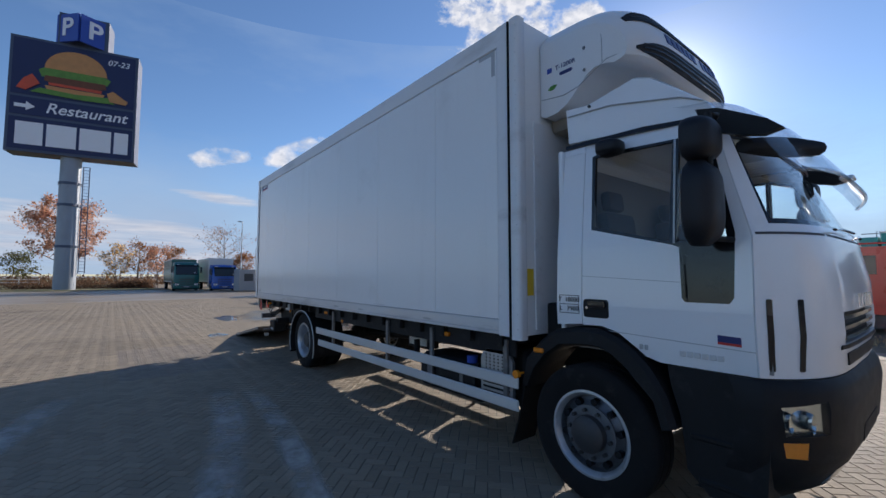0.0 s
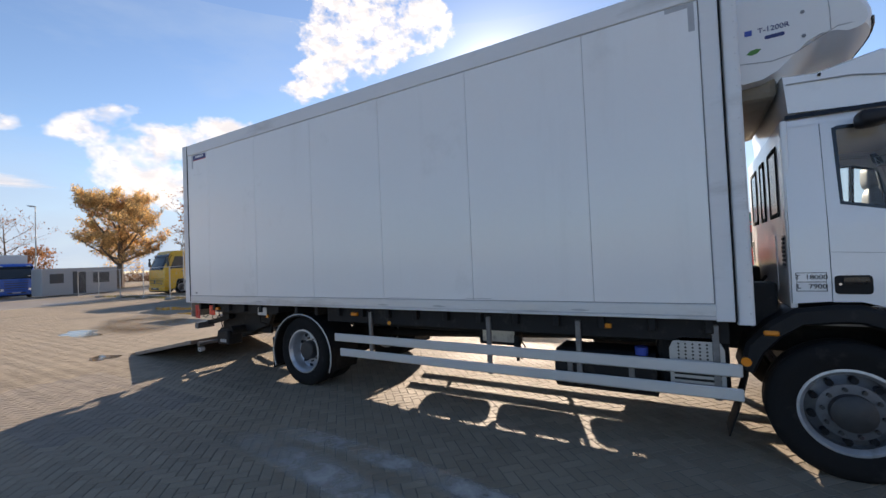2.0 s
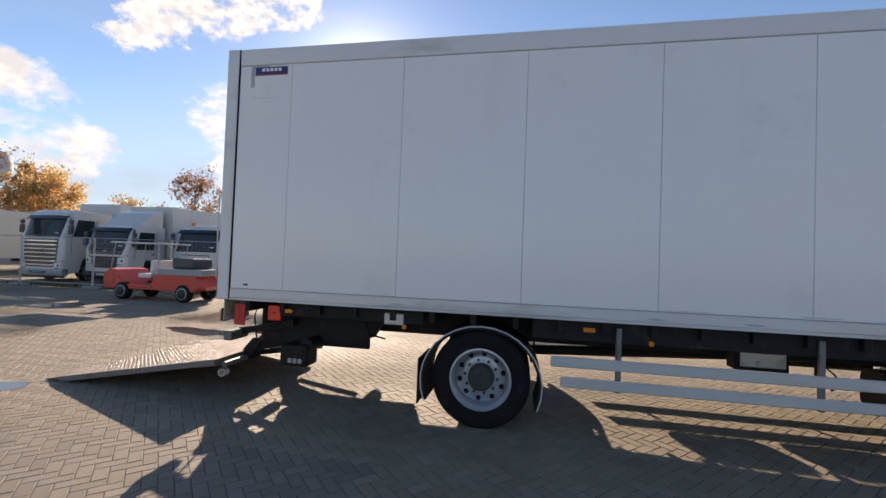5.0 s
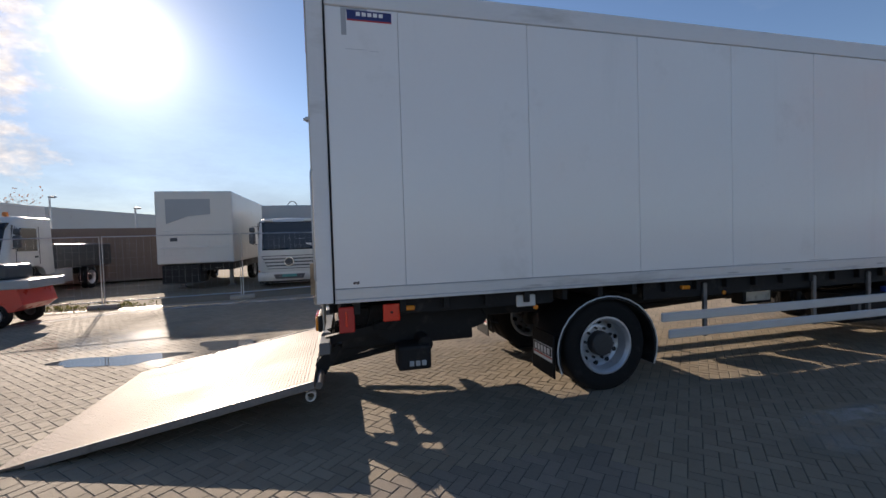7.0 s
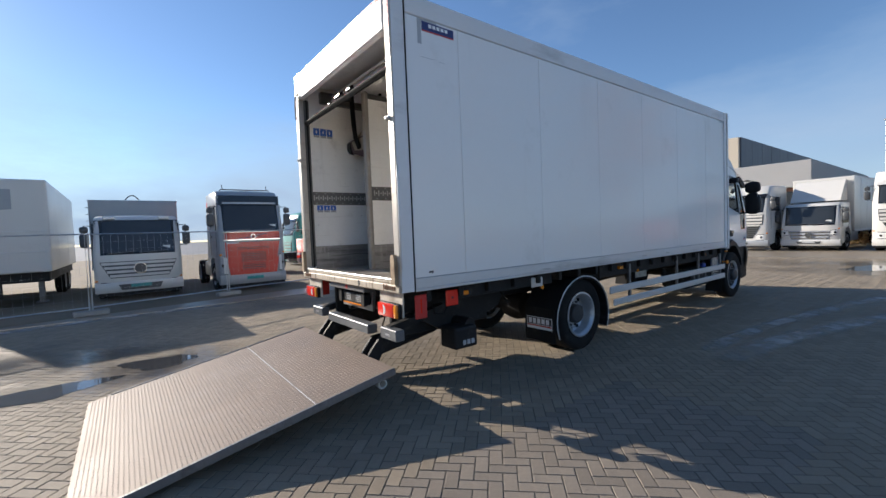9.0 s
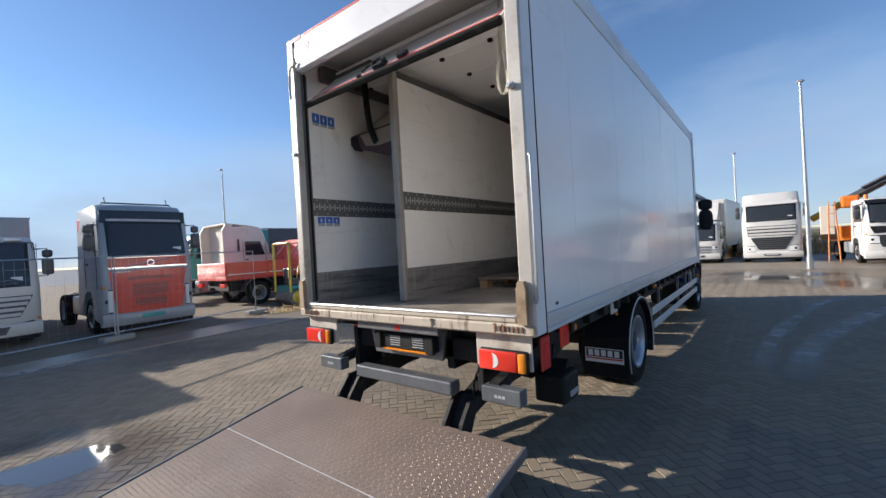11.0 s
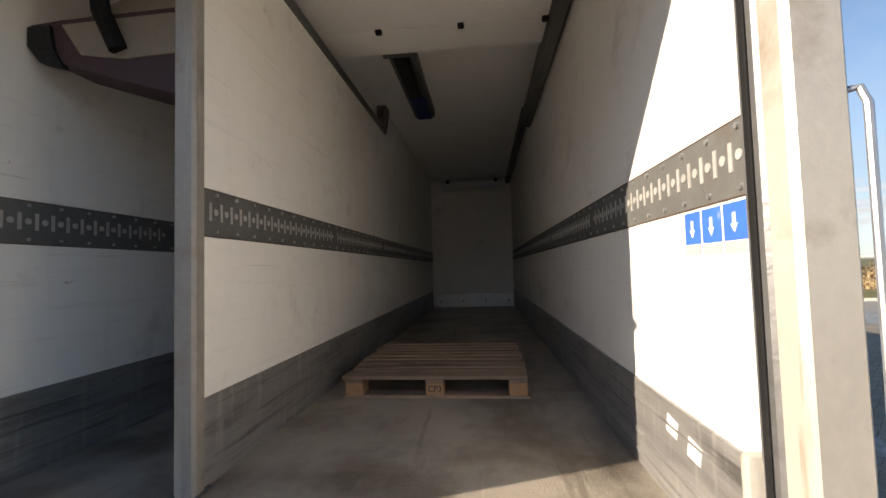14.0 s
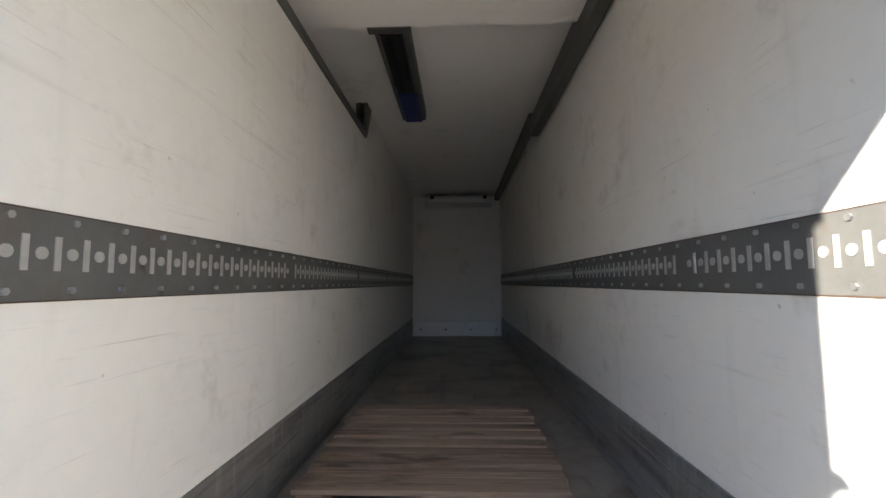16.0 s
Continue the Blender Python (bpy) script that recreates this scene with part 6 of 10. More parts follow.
# ---- tail lift ----
# frame under the box
bm = B()
box(bm, -1.17, -0.90, -1.045, -0.72, 0.39, 0.63, 0.03)
prism(bm, [(-0.5, 1.0), (-1.85, 1.0), (-1.7, 0.72), (-1.3, 0.6), (-0.8, 0.55), (-0.45, 0.75)], "x", -0.85, -0.78)
part("lift_side_case", bm, M["chassis"], truck)
bm = B()
for k in range(3):
    box(bm, -1.178, -1.168, -0.99 + 0.06 * k, -0.945 + 0.06 * k, 0.435, 0.485, 0.004)
part("case_lettering_bar", bm, M["grey_tape"], truck)
bm = B()
cyl(bm, (-1.1, -1.0, 0.62), (1.1, -1.0, 0.62), 0.075, seg=18)
for sx in (-1, 1):
    box(bm, sx * 0.72 - 0.03, sx * 0.72 + 0.03, -1.6, -0.2, 0.55, 1.0, 0.01)
part("lift_torque_tube", bm, M["chassis"], truck, smooth=True)
for x0 in (0.62, -0.62):
    bm = B()
    rings = []
    for y, z, h in ((-0.95, 0.62, 0.1), (-0.5, 0.60, 0.09), (-0.15, 0.50, 0.08), (-0.05, 0.41, 0.07), (0.0, 0.34, 0.05)):
        rings.append([(x0 - 0.05, y, z - h), (x0 + 0.05, y, z - h), (x0 + 0.05, y, z + h), (x0 - 0.05, y, z + h)])
    loft(bm, rings, caps=True)
    cyl(bm, (x0 + 0.09, -0.9, 0.5), (x0 + 0.09, -0.08, 0.36), 0.035, seg=12)
    part("lift_arm", bm, M["chassis"], truck)
bm = B()
cyl(bm, (-1.1, 0.02, 0.325), (1.1, 0.02, 0.325), 0.035, seg=14)
part("hinge_tube", bm, M["steel_grey"], truck, smooth=True)
bm = B()
lathe(bm, [(0.048, -0.04), (0.048, 0.04), (0.034, 0.04), (0.034, -0.04), (0.048, -0.04)], (-1.0, 0.1, 0.21), "x", 20)
part("roller", bm, M["alu_guard"], truck, "pale round roller", smooth=True)
# platform: hinge at y = 0.04, edge resting on the ground at y = 2.4
PL_A, PL_B = Vector((0, 0.06, 0.44)), Vector((0, 2.42, 0.018))
pd = (PL_B - PL_A).normalized()
pn_ = Vector((1, 0, 0)).cross(pd)
pm = Matrix(((1, pd.x, pn_.x, PL_A.x), (0, pd.y, pn_.y, PL_A.y), (0, pd.z, pn_.z, PL_A.z), (0, 0, 0, 1)))
PLEN = (PL_B - PL_A).length
bm = B()
prism(bm, [(0.0, 0.0), (PLEN, 0.0), (PLEN, -0.012), (PLEN - 0.2, -0.03), (0.0, -0.07)], "x", -1.2, 1.27)
bmesh.ops.transform(bm, matrix=pm, verts=bm.verts)
platform = part("lift_platform", bm, M["chequer_base"], truck, "rusty chequer-plate tail lift platform lowered to the ground")
# raised pattern
pts = []
nx, ny = 84, 76
for i in range(nx):
    for j in range(ny):
        pts.append((-1.18 + (i + 0.5 * (j % 2)) * 2.42 / nx, 0.06 + j * (PLEN - 0.1) / (ny - 1), (i + j) % 2))
b = np.array(pts)
hl, hw = 0.0125, 0.004
ang = np.where(b[:, 2] > 0, np.radians(45), np.radians(-45))
shape = np.array([(-1, 0, 0), (0, -1, 0), (1, 0, 0), (0, 1, 0), (0, 0, 1)], float)
ca, sa = np.cos(ang)[:, None], np.sin(ang)[:, None]
X = shape[None, :, 0] * hl * ca - shape[None, :, 1] * hw * sa + b[:, 0:1]
Y = shape[None, :, 0] * hl * sa + shape[None, :, 1] * hw * ca + b[:, 1:2]
Z = np.repeat(shape[None, :, 2] * 0.003, len(b), 0)
Pm = np.array(pm)
Vv = np.stack([X, Y, Z, np.ones_like(X)], -1).reshape(-1, 4) @ Pm.T
tri = np.array([(0, 1, 4), (1, 2, 4), (2, 3, 4), (3, 0, 4)])
Ff = (tri[None] + 5 * np.arange(len(b))[:, None, None]).reshape(-1, 3)
def tri_mesh(name, V, F, material):
    me = bpy.data.meshes.new(name)
    me.from_pydata(V.tolist(), [], F.tolist())
    me.materials.append(material)
    return me


part("chequer_pattern", tri_mesh("chequer_pattern", Vv[:, :3], Ff, M["chequer_top"]), None, platform, kind="stuff")
bm = B()
box(bm, -1.19, 1.26, 0.768, 0.774, 0.0005, 0.003, m=pm)
part("platform_joint", bm, M["alu_guard"], platform)
for sx in (-1, 1):
    bm = B()
    xe = -1.205 if sx < 0 else 1.275
    box(bm, xe - 0.012, xe + 0.012, 0, PLEN - 0.2, -0.06, 0.008, 0.004, m=pm)
    part("platform_edge", bm, M["steel_grey"], platform)
# arms' links to the platform
for x0 in (0.62, -0.62):
    bm = B()
    prism(bm, [(-0.2, 0.58), (-0.06, 0.57), (0.06, 0.43), (0.09, 0.33), (-0.03, 0.3), (-0.1, 0.42)], "x", x0 - 0.09, x0 - 0.06)
    prism(bm, [(-0.2, 0.58), (-0.06, 0.57), (0.06, 0.43), (0.09, 0.33), (-0.03, 0.3), (-0.1, 0.42)], "x", x0 + 0.06, x0 + 0.09)
    part("lift_link", bm, M["chassis"], truck)
# under-run beam, end blocks
bm = B()
box(bm, -0.58, 0.5, -0.12, 0.0, 0.60, 0.70, 0.01)
part("underrun_beam", bm, M["beam_paint"], truck, "worn grey steel under-run beam")
for s, x0, x1 in ((1, 0.71, 1.03), (-1, -1.16, -0.85)):
    bm = B()
    box(bm, x0, x1, -0.10, 0.0, 0.62, 0.73, 0.008)
    eb = part("underrun_block", bm, M["beam_paint"], truck)
    bm = B()
    for k in range(3):
        box(bm, x0 + 0.12 + 0.03 * k, x0 + 0.142 + 0.03 * k, 0.0, 0.0025, 0.66, 0.68)
    split_part("lettering_bar", bm, M["grey_tape"], eb)
    bm = B()
    cx = (x0 + x1) / 2 - s * 0.08
    rings = [[(cx - s * k * 0.0 - 0.04, y, z - 0.04), (cx + 0.04, y, z - 0.04), (cx + 0.04, y, z + 0.04), (cx - 0.04, y, z + 0.04)] for k, y, z in ((0, -0.05, 0.70), (1, -0.4, 0.76), (2, -0.75, 0.84))]
    loft(bm, rings, caps=True)
    part("block_arm", bm, M["chassis"], eb)
# cross member above, and the rear box with number plate field and strip
bm = B()
box(bm, -0.46, 0.48, -0.16, -0.03, 1.035, 1.10, 0.006)
part("tail_crossbar", bm, M["steel_grey"], truck, "bare dull cross bar with a rust spot")
bm = B()
box(bm, -0.05, 0.0, -0.031, -0.027, 1.05, 1.095)
part("rust_patch", bm, M["red_paint"], truck)
bm = B()
prism(bm, [(-0.42, 1.035), (0.46, 1.035), (0.40, 0.80), (-0.38, 0.80)], "y", -0.2, -0.17)
pb = part("plate_carrier", bm, M["steel_grey"], truck)
bm = B()
box(bm, -0.36, 0.31, -0.17, -0.10, 0.87, 1.0, 0.012)
for x0 in (0.24, -0.36):
    box(bm, x0, x0 + 0.09, -0.12, -0.08, 0.86, 1.01, 0.01)
ph = part("plate_holder", bm, M["black_plastic"], pb, "black holder without a plate")
bm = B()
for z in (0.90, 0.92, 0.94, 0.96, 0.975):
    box(bm, 0.02, 0.14, -0.1, -0.097, z, z + 0.007)
    box(bm, -0.24, -0.12, -0.1, -0.097, z, z + 0.007)
split_part("holder_rib", bm, M["grey_tape"], ph)
bm = B()
box(bm, -0.30, 0.24, -0.11, -0.095, 0.853, 0.872, 0.003)
part("dealer_strip", bm, M["amber_lens"], ph, "orange strip under the holder")
# tail lamps on pale plates
M["lamp_plate"] = surface("lamp_plate", (0.55, 0.5, 0.42), 0.6, var=0.15, scale=6, dirt=(0.2, 0.15, 0.1), dirt_amount=0.45, dirt_scale=4, bump=0.2)
for s in (-1, 1):
    bm = B()
    lo, hi = sorted((s * 0.80, s * 1.24))
    box(bm, lo, hi, -0.06, -0.045, 0.86, 1.105, 0.005)
    plt = part("lamp_plate", bm, M["lamp_plate"], truck, "dirty cream lamp plate")
    bm = B()
    lo, hi = sorted((s * 0.845, s * 1.225))
    box(bm, lo, hi, -0.045, 0.0, 0.845, 1.0, 0.02)
    tl = part("tail_lamp", bm, M["black_plastic"], truck, smooth=True)
    bm = B()
    lo, hi = sorted((s * 0.855, s * 1.155) if s < 0 else (0.915, 1.215))
    box(bm, lo, hi, -0.01, 0.022, 0.857, 0.993, 0.015)
    part("red_lens", bm, M["red_lens"], tl, smooth=True)
    bm = B()
    lo, hi = sorted((s * 1.157, s * 1.215) if s < 0 else (0.855, 0.913))
    box(bm, lo, hi, -0.01, 0.02, 0.857, 0.988, 0.015)
    part("amber_lens", bm, M["amber_lens"], tl, smooth=True)
    # Sun crescent on the round reversing lens, put in as a white piece.
    bm = B()
    c = s * 0.965
    out = [(c + s * (0.052 * math.cos(radians(a))), 0.925 + 0.052 * math.sin(radians(a))) for a in range(-90, 91, 15)] + [(c + s * (0.052 * math.cos(radians(a)) * 0.25), 0.925 + 0.052 * math.sin(radians(a))) for a in range(75, -76, -15)]
    prism(bm, out, "y", 0.0, 0.0245)
    part("reversing_lens", bm, M["white_lens"], tl)
bm = B()
tube(bm, [(-0.75, -0.15, 1.0), (-0.78, -0.12, 0.85), (-0.72, -0.1, 0.7), (-0.7, -0.12, 0.5)], 0.009)
tube(bm, [(-1.0, -0.2, 0.86), (-1.02, -0.1, 0.81), (-1.05, -0.08, 0.83), (-1.1, -0.2, 0.87)], 0.007)
tube(bm, [(-1.1, -0.5, 0.92), (-1.12, -0.5, 0.82), (-1.12, -0.62, 0.8), (-1.1, -0.7, 0.9)], 0.007)
tube(bm, [(-0.95, -1.6, 0.95), (-1.0, -1.7, 0.78), (-0.9, -1.85, 0.72)], 0.01)
split_part("cable", bm, M["rubber"], truck, smooth=True)
bm = B()
box(bm, -0.8, 0.8, -0.9, -0.25, 0.8, 0.98, 0.02)
part("lift_housing", bm, M["chassis"], truck)

# box, cab and tail lift ride on the springs; wheels, axles, guards over the wheels and the platform stay down
for ob in truck.children:
    kind_name = ob.name.split(".")[0]
    if kind_name not in ("wheel", "rear_axle", "engine_block", "mudguard", "mud_flap", "lift_platform"):
        ob.matrix_basis = pose(0, 0, LIFT) @ ob.matrix_basis

# ---- clouds: a far shell of broken cumulus and low streaks ----
def cloud_material(name, scale, lo, hi, top, bottom, strength, stretch=(1, 1, 2.6), seed=0.0):
    m = bpy.data.materials.new(name)
    m.use_nodes = True
    n, l = m.node_tree.nodes, m.node_tree.links
    for k in list(n):
        n.remove(k)
    out = n.new("ShaderNodeOutputMaterial")
    tc, mp = n.new("ShaderNodeTexCoord"), n.new("ShaderNodeMapping")
    mp.inputs["Scale"].default_value = [v * scale / 2500 for v in stretch]
    mp.inputs["Location"].default_value = (seed, seed * 0.7, 0)
    l.new(tc.outputs["Object"], mp.inputs["Vector"])
    t1 = n.new("ShaderNodeTexNoise")
    t1.inputs["Scale"].default_value, t1.inputs["Detail"].default_value, t1.inputs["Roughness"].default_value = 1.0, 9.0, 0.62
    l.new(mp.outputs[0], t1.inputs["Vector"])
    r = n.new("ShaderNodeMapRange")
    r.inputs["From Min"].default_value, r.inputs["From Max"].default_value = lo, hi
    l.new(t1.outputs[0], r.inputs["Value"])
    # fade towards the rim of the shell, so that it has no edge
    at = n.new("ShaderNodeAttribute")
    at.attribute_name = "fade"
    sc = n.new("ShaderNodeMath")
    sc.operation = "MULTIPLY_ADD"
    sc.inputs[1].default_value, sc.inputs[2].default_value = 0.42, -0.30
    l.new(at.outputs["Fac"], sc.inputs[0])
    mul = n.new("ShaderNodeMath")
    mul.operation = "ADD"
    l.new(t1.outputs[0], mul.inputs[0])
    l.new(sc.outputs[0], mul.inputs[1])
    l.new(mul.outputs[0], r.inputs["Value"])
    mul = r
    t2 = n.new("ShaderNodeTexNoise")
    t2.inputs["Scale"].default_value, t2.inputs["Detail"].default_value = 2.6, 6.0
    l.new(mp.outputs[0], t2.inputs["Vector"])
    mix = n.new("ShaderNodeMix")
    mix.data_type = "RGBA"
    r2 = n.new("ShaderNodeMapRange")
    r2.inputs["From Min"].default_value, r2.inputs["From Max"].default_value = 0.38, 0.62
    l.new(t2.outputs[0], r2.inputs["Value"])
    l.new(r2.outputs[0], mix.inputs["Factor"])
    mix.inputs["A"].default_value, mix.inputs["B"].default_value = (*bottom, 1), (*top, 1)
    em, tr, ms = n.new("ShaderNodeEmission"), n.new("ShaderNodeBsdfTransparent"), n.new("ShaderNodeMixShader")
    em.inputs["Strength"].default_value = strength
    l.new(mix.outputs["Result"], em.inputs["Color"])
    l.new(mul.outputs[0], ms.inputs[0])
    l.new(tr.outputs[0], ms.inputs[1])
    l.new(em.outputs[0], ms.inputs[2])
    l.new(ms.outputs[0], out.inputs["Surface"])
    return m


def cloud_shell(name, lobes, material, label, R=2500.0):
    """A far patch of sky that carries a bank of cloud; lobes are (azimuth, elevation, half width, half height, tilt)."""
    az0, az1 = min(q[0] - q[2] * 1.3 for q in lobes), max(q[0] + q[2] * 1.3 for q in lobes)
    el0, el1 = max(0.2, min(q[1] - q[3] * 1.5 for q in lobes)), max(q[1] + q[3] * 1.5 for q in lobes)
    na, ne = 90, 36
    V, fade = [], []
    for i in range(na + 1):
        for j in range(ne + 1):
            a, e = az0 + (az1 - az0) * i / na, el0 + (el1 - el0) * j / ne
            V.append((R * math.sin(radians(a)) * math.cos(radians(e)), R * math.cos(radians(a)) * math.cos(radians(e)), R * math.sin(radians(e))))
            f = 0.0
            for ca, ce, ha, he, tilt in lobes:
                d = math.hypot((a - ca) / ha, (e - ce - tilt * (a - ca)) / he)
                f = max(f, min(1.0, 1.9 * (1.0 - d)))
            edge = min(1.0, i / 6, (na - i) / 6, (ne - j) / 4)
            fade.append(f * edge)
    F = [(i * (ne + 1) + j, (i + 1) * (ne + 1) + j, (i + 1) * (ne + 1) + j + 1, i * (ne + 1) + j + 1) for i in range(na) for j in range(ne)]
    me = bpy.data.meshes.new(name)
    me.from_pydata(V, [], F)
    at = me.attributes.new("fade", "FLOAT", "POINT")
    at.data.foreach_set("value", fade)
    me.materials.append(material)
    return tagged(new(name, me), label, "clouds", kind="structure")


CUM = cloud_material("cumulus", 10.0, 0.485, 0.66, (1.0, 0.985, 0.96), (0.70, 0.73, 0.78), 0.62, stretch=(1, 1, 1.5), seed=3.1)
HIGH = cloud_material("broken_cumulus", 21.0, 0.47, 0.62, (1.0, 0.985, 0.96), (0.72, 0.75, 0.8), 0.62, stretch=(1, 1, 1.4), seed=2.3)
LOW = cloud_material("low_cloud", 5.0, 0.42, 0.72, (0.86, 0.88, 0.92), (0.68, 0.73, 0.82), 0.52, stretch=(1, 1, 9), seed=1.7)
MACK = cloud_material("ripple_cloud", 20.0, 0.46, 0.74, (1.0, 0.98, 0.95), (0.74, 0.75, 0.78), 0.7, stretch=(1, 1, 1.8), seed=5.3)
cloud_shell("backdrop_high_cumulus", [(49, 28.5, 12, 6.5, 0.1), (57, 30, 7, 5, 0), (43, 24, 7, 4, 0.2), (47, 34, 12, 5, 0)], HIGH, "bright broken cumulus cloud in a blue sky")
cloud_shell("backdrop_cumulus_bank", [(23, 14, 9, 4.5, 0.1), (32, 14.5, 9, 5.5, -0.1), (36, 10, 7, 5, 0), (28, 9, 9, 4, 0), (23, 11, 9, 4, 0)], CUM, "bank of bright cumulus over the trees")
cloud_shell("backdrop_small_cumulus", [(10, 14.6, 5, 2.0, 0.1), (19, 16, 6, 2.6, 0.35)], CUM, "small bright cumulus cloud above the yard")
cloud_shell("backdrop_ripple_cloud", [(54, 16, 10, 8, 0), (58, 21, 6, 5, 0), (55, 10, 10, 5, 0)], MACK, "rippled bright cloud beside the low sun")
cloud_shell("backdrop_low_cloud", [(-25, 5, 34, 6, -0.05), (0, 4, 20, 4.5, -0.1), (10, 9.5, 8, 0.9, -0.1)], LOW, "pale low streaks of cloud near the horizon")
cloud_shell("backdrop_far_streaks", [(214, 4.5, 20, 4.5, 0.08), (236, 7, 18, 5.5, 0.05)], LOW, "thin pale cloud bank near the horizon")
def sun_glow(name, az, el, half, strength, label, R=2400.0):
    """The glare round the sun, put in as a far glowing patch that adds light and hides nothing."""
    m = bpy.data.materials.new(name)
    m.use_nodes = True
    n, l = m.node_tree.nodes, m.node_tree.links
    for k in list(n):
        n.remove(k)
    out, em, tr, ad = (n.new("ShaderNode" + k) for k in ("OutputMaterial", "Emission", "BsdfTransparent", "AddShader"))
    at = n.new("ShaderNodeAttribute")
    at.attribute_name = "fade"
    mu = n.new("ShaderNodeMath")
    mu.operation = "MULTIPLY"
    mu.inputs[1].default_value = strength
    l.new(at.outputs["Fac"], mu.inputs[0])
    em.inputs["Color"].default_value = (1.0, 0.97, 0.92, 1)
    l.new(mu.outputs[0], em.inputs["Strength"])
    l.new(em.outputs[0], ad.inputs[0])
    l.new(tr.outputs[0], ad.inputs[1])
    l.new(ad.outputs[0], out.inputs["Surface"])
    c = Vector((math.sin(radians(az)) * math.cos(radians(el)), math.cos(radians(az)) * math.cos(radians(el)), math.sin(radians(el))))
    e1 = c.cross(Vector((0, 0, 1))).normalized()
    e2 = e1.cross(c)
    V, F, fade = [tuple(c * R)], [], [1.0]
    rings, seg = 40, 48
    for i in range(1, rings + 1):
        a = radians(half * i / rings)
        for j in range(seg):
            b = 2 * math.pi * j / seg
            V.append(tuple((c * math.cos(a) + (e1 * math.cos(b) + e2 * math.sin(b)) * math.sin(a)) * R))
            q = i / rings
            fade.append((1 - q) ** 2 / (1 + 42 * q * q))
    for j in range(seg):
        F.append((0, 1 + j, 1 + (j + 1) % seg))
        for i in range(rings - 1):
            p, q = 1 + i * seg, 1 + (i + 1) * seg
            F.append((p + j, q + j, q + (j + 1) % seg, p + (j + 1) % seg))
    me = bpy.data.meshes.new(name)
    me.from_pydata(V, [], F)
    me.attributes.new("fade", "FLOAT", "POINT").data.foreach_set("value", fade)
    me.materials.append(m)
    return tagged(new(name, me), label, "sun", kind="structure")


sun_glow("backdrop_sun_glow", SUN_AZ - 1.5, SUN_EL + 0.6, 20.0, 2.3, "white sun glare put in as a glowing patch of sky")
# Blue glowing band, added to tone down the sky's bright horizon.
HORIZON_SKY = cloud_material("horizon_sky", 0.8, 0.26, 0.66, (0.60, 0.78, 1.0), (0.52, 0.70, 0.95), 0.46, stretch=(1, 1, 3), seed=4.4)
cloud_shell("backdrop_haze", [(k, 0.0, 60, 20.0, 0) for k in (0, 60, 120, 180, 225)], HORIZON_SKY, "blue glowing band laid over the horizon sky", R=2650.0)

# ---- parked vehicles ----
M["veh_glass"] = surface("veh_glass", (0.03, 0.035, 0.04), 0.06, var=0.1, bump=0, rough_var=0.02)
M["veh_white"] = surface("veh_white", (0.60, 0.59, 0.56), 0.34, var=0.04, scale=0.8, dirt=(0.45, 0.43, 0.4), dirt_amount=0.1, coat=0.3, bump=0.02)
M["veh_warm"] = surface("veh_warm", (0.76, 0.70, 0.60), 0.4, var=0.05, scale=0.8, dirt=(0.45, 0.4, 0.33), dirt_amount=0.12, bump=0.02)
M["veh_cream"] = surface("veh_cream", (0.68, 0.64, 0.54), 0.35, var=0.05, scale=0.8, dirt=(0.4, 0.37, 0.3), dirt_amount=0.1, bump=0.02)
M["veh_yellow"] = surface("veh_yellow", (0.72, 0.4, 0.02), 0.3, var=0.05, coat=0.3, dirt=(0.35, 0.22, 0.05), dirt_amount=0.08)
M["veh_red"] = surface("veh_red", (0.6, 0.05, 0.035), 0.3, var=0.06, coat=0.4, dirt=(0.25, 0.07, 0.05), dirt_amount=0.1)
M["veh_green"] = surface("veh_green", (0.02, 0.14, 0.12), 0.35, var=0.08, coat=0.3)
M["veh_blue"] = surface("veh_blue", (0.02, 0.1, 0.42), 0.3, var=0.06, coat=0.3)
M["veh_grey"] = surface("veh_grey", (0.3, 0.32, 0.34), 0.35, var=0.06, coat=0.3)
M["veh_dark"] = surface("veh_dark", (0.06, 0.065, 0.07), 0.4, var=0.1)
M["teal_paint"] = surface("teal_paint", (0.03, 0.28, 0.27), 0.4, var=0.1, dirt=(0.1, 0.12, 0.11), dirt_amount=0.15)
M["mach_yellow"] = surface("mach_yellow", (0.62, 0.45, 0.06), 0.45, var=0.12, dirt=(0.22, 0.18, 0.1), dirt_amount=0.25)
M["clad_dark"] = surface("clad_dark", (0.085, 0.095, 0.115), 0.5, 0.2, var=0.1, scale=0.5, stretch=(4, 4, 0.3), bump=0.2, bump_scale=6)
M["orange_paint"] = surface("orange_paint", (0.75, 0.2, 0.02), 0.4, var=0.08)


def cab_profile(h, ln, rake, z0, z1):
    return [(0.10, 0.34), (0.0, 0.46), (0.0, 1.0), (0.0, z0), (rake, z1), (rake + 0.12, z1 + (h - z1) * 0.6), (rake + 0.32, h - 0.03), (rake + 0.6, h), (ln, h), (ln, 0.85), (ln - 0.25, 0.80), (1.75, 0.80), (1.6, 1.05), (1.3, 1.15), (0.95, 1.12), (0.72, 0.95), (0.66, 0.6), (0.6, 0.42)]


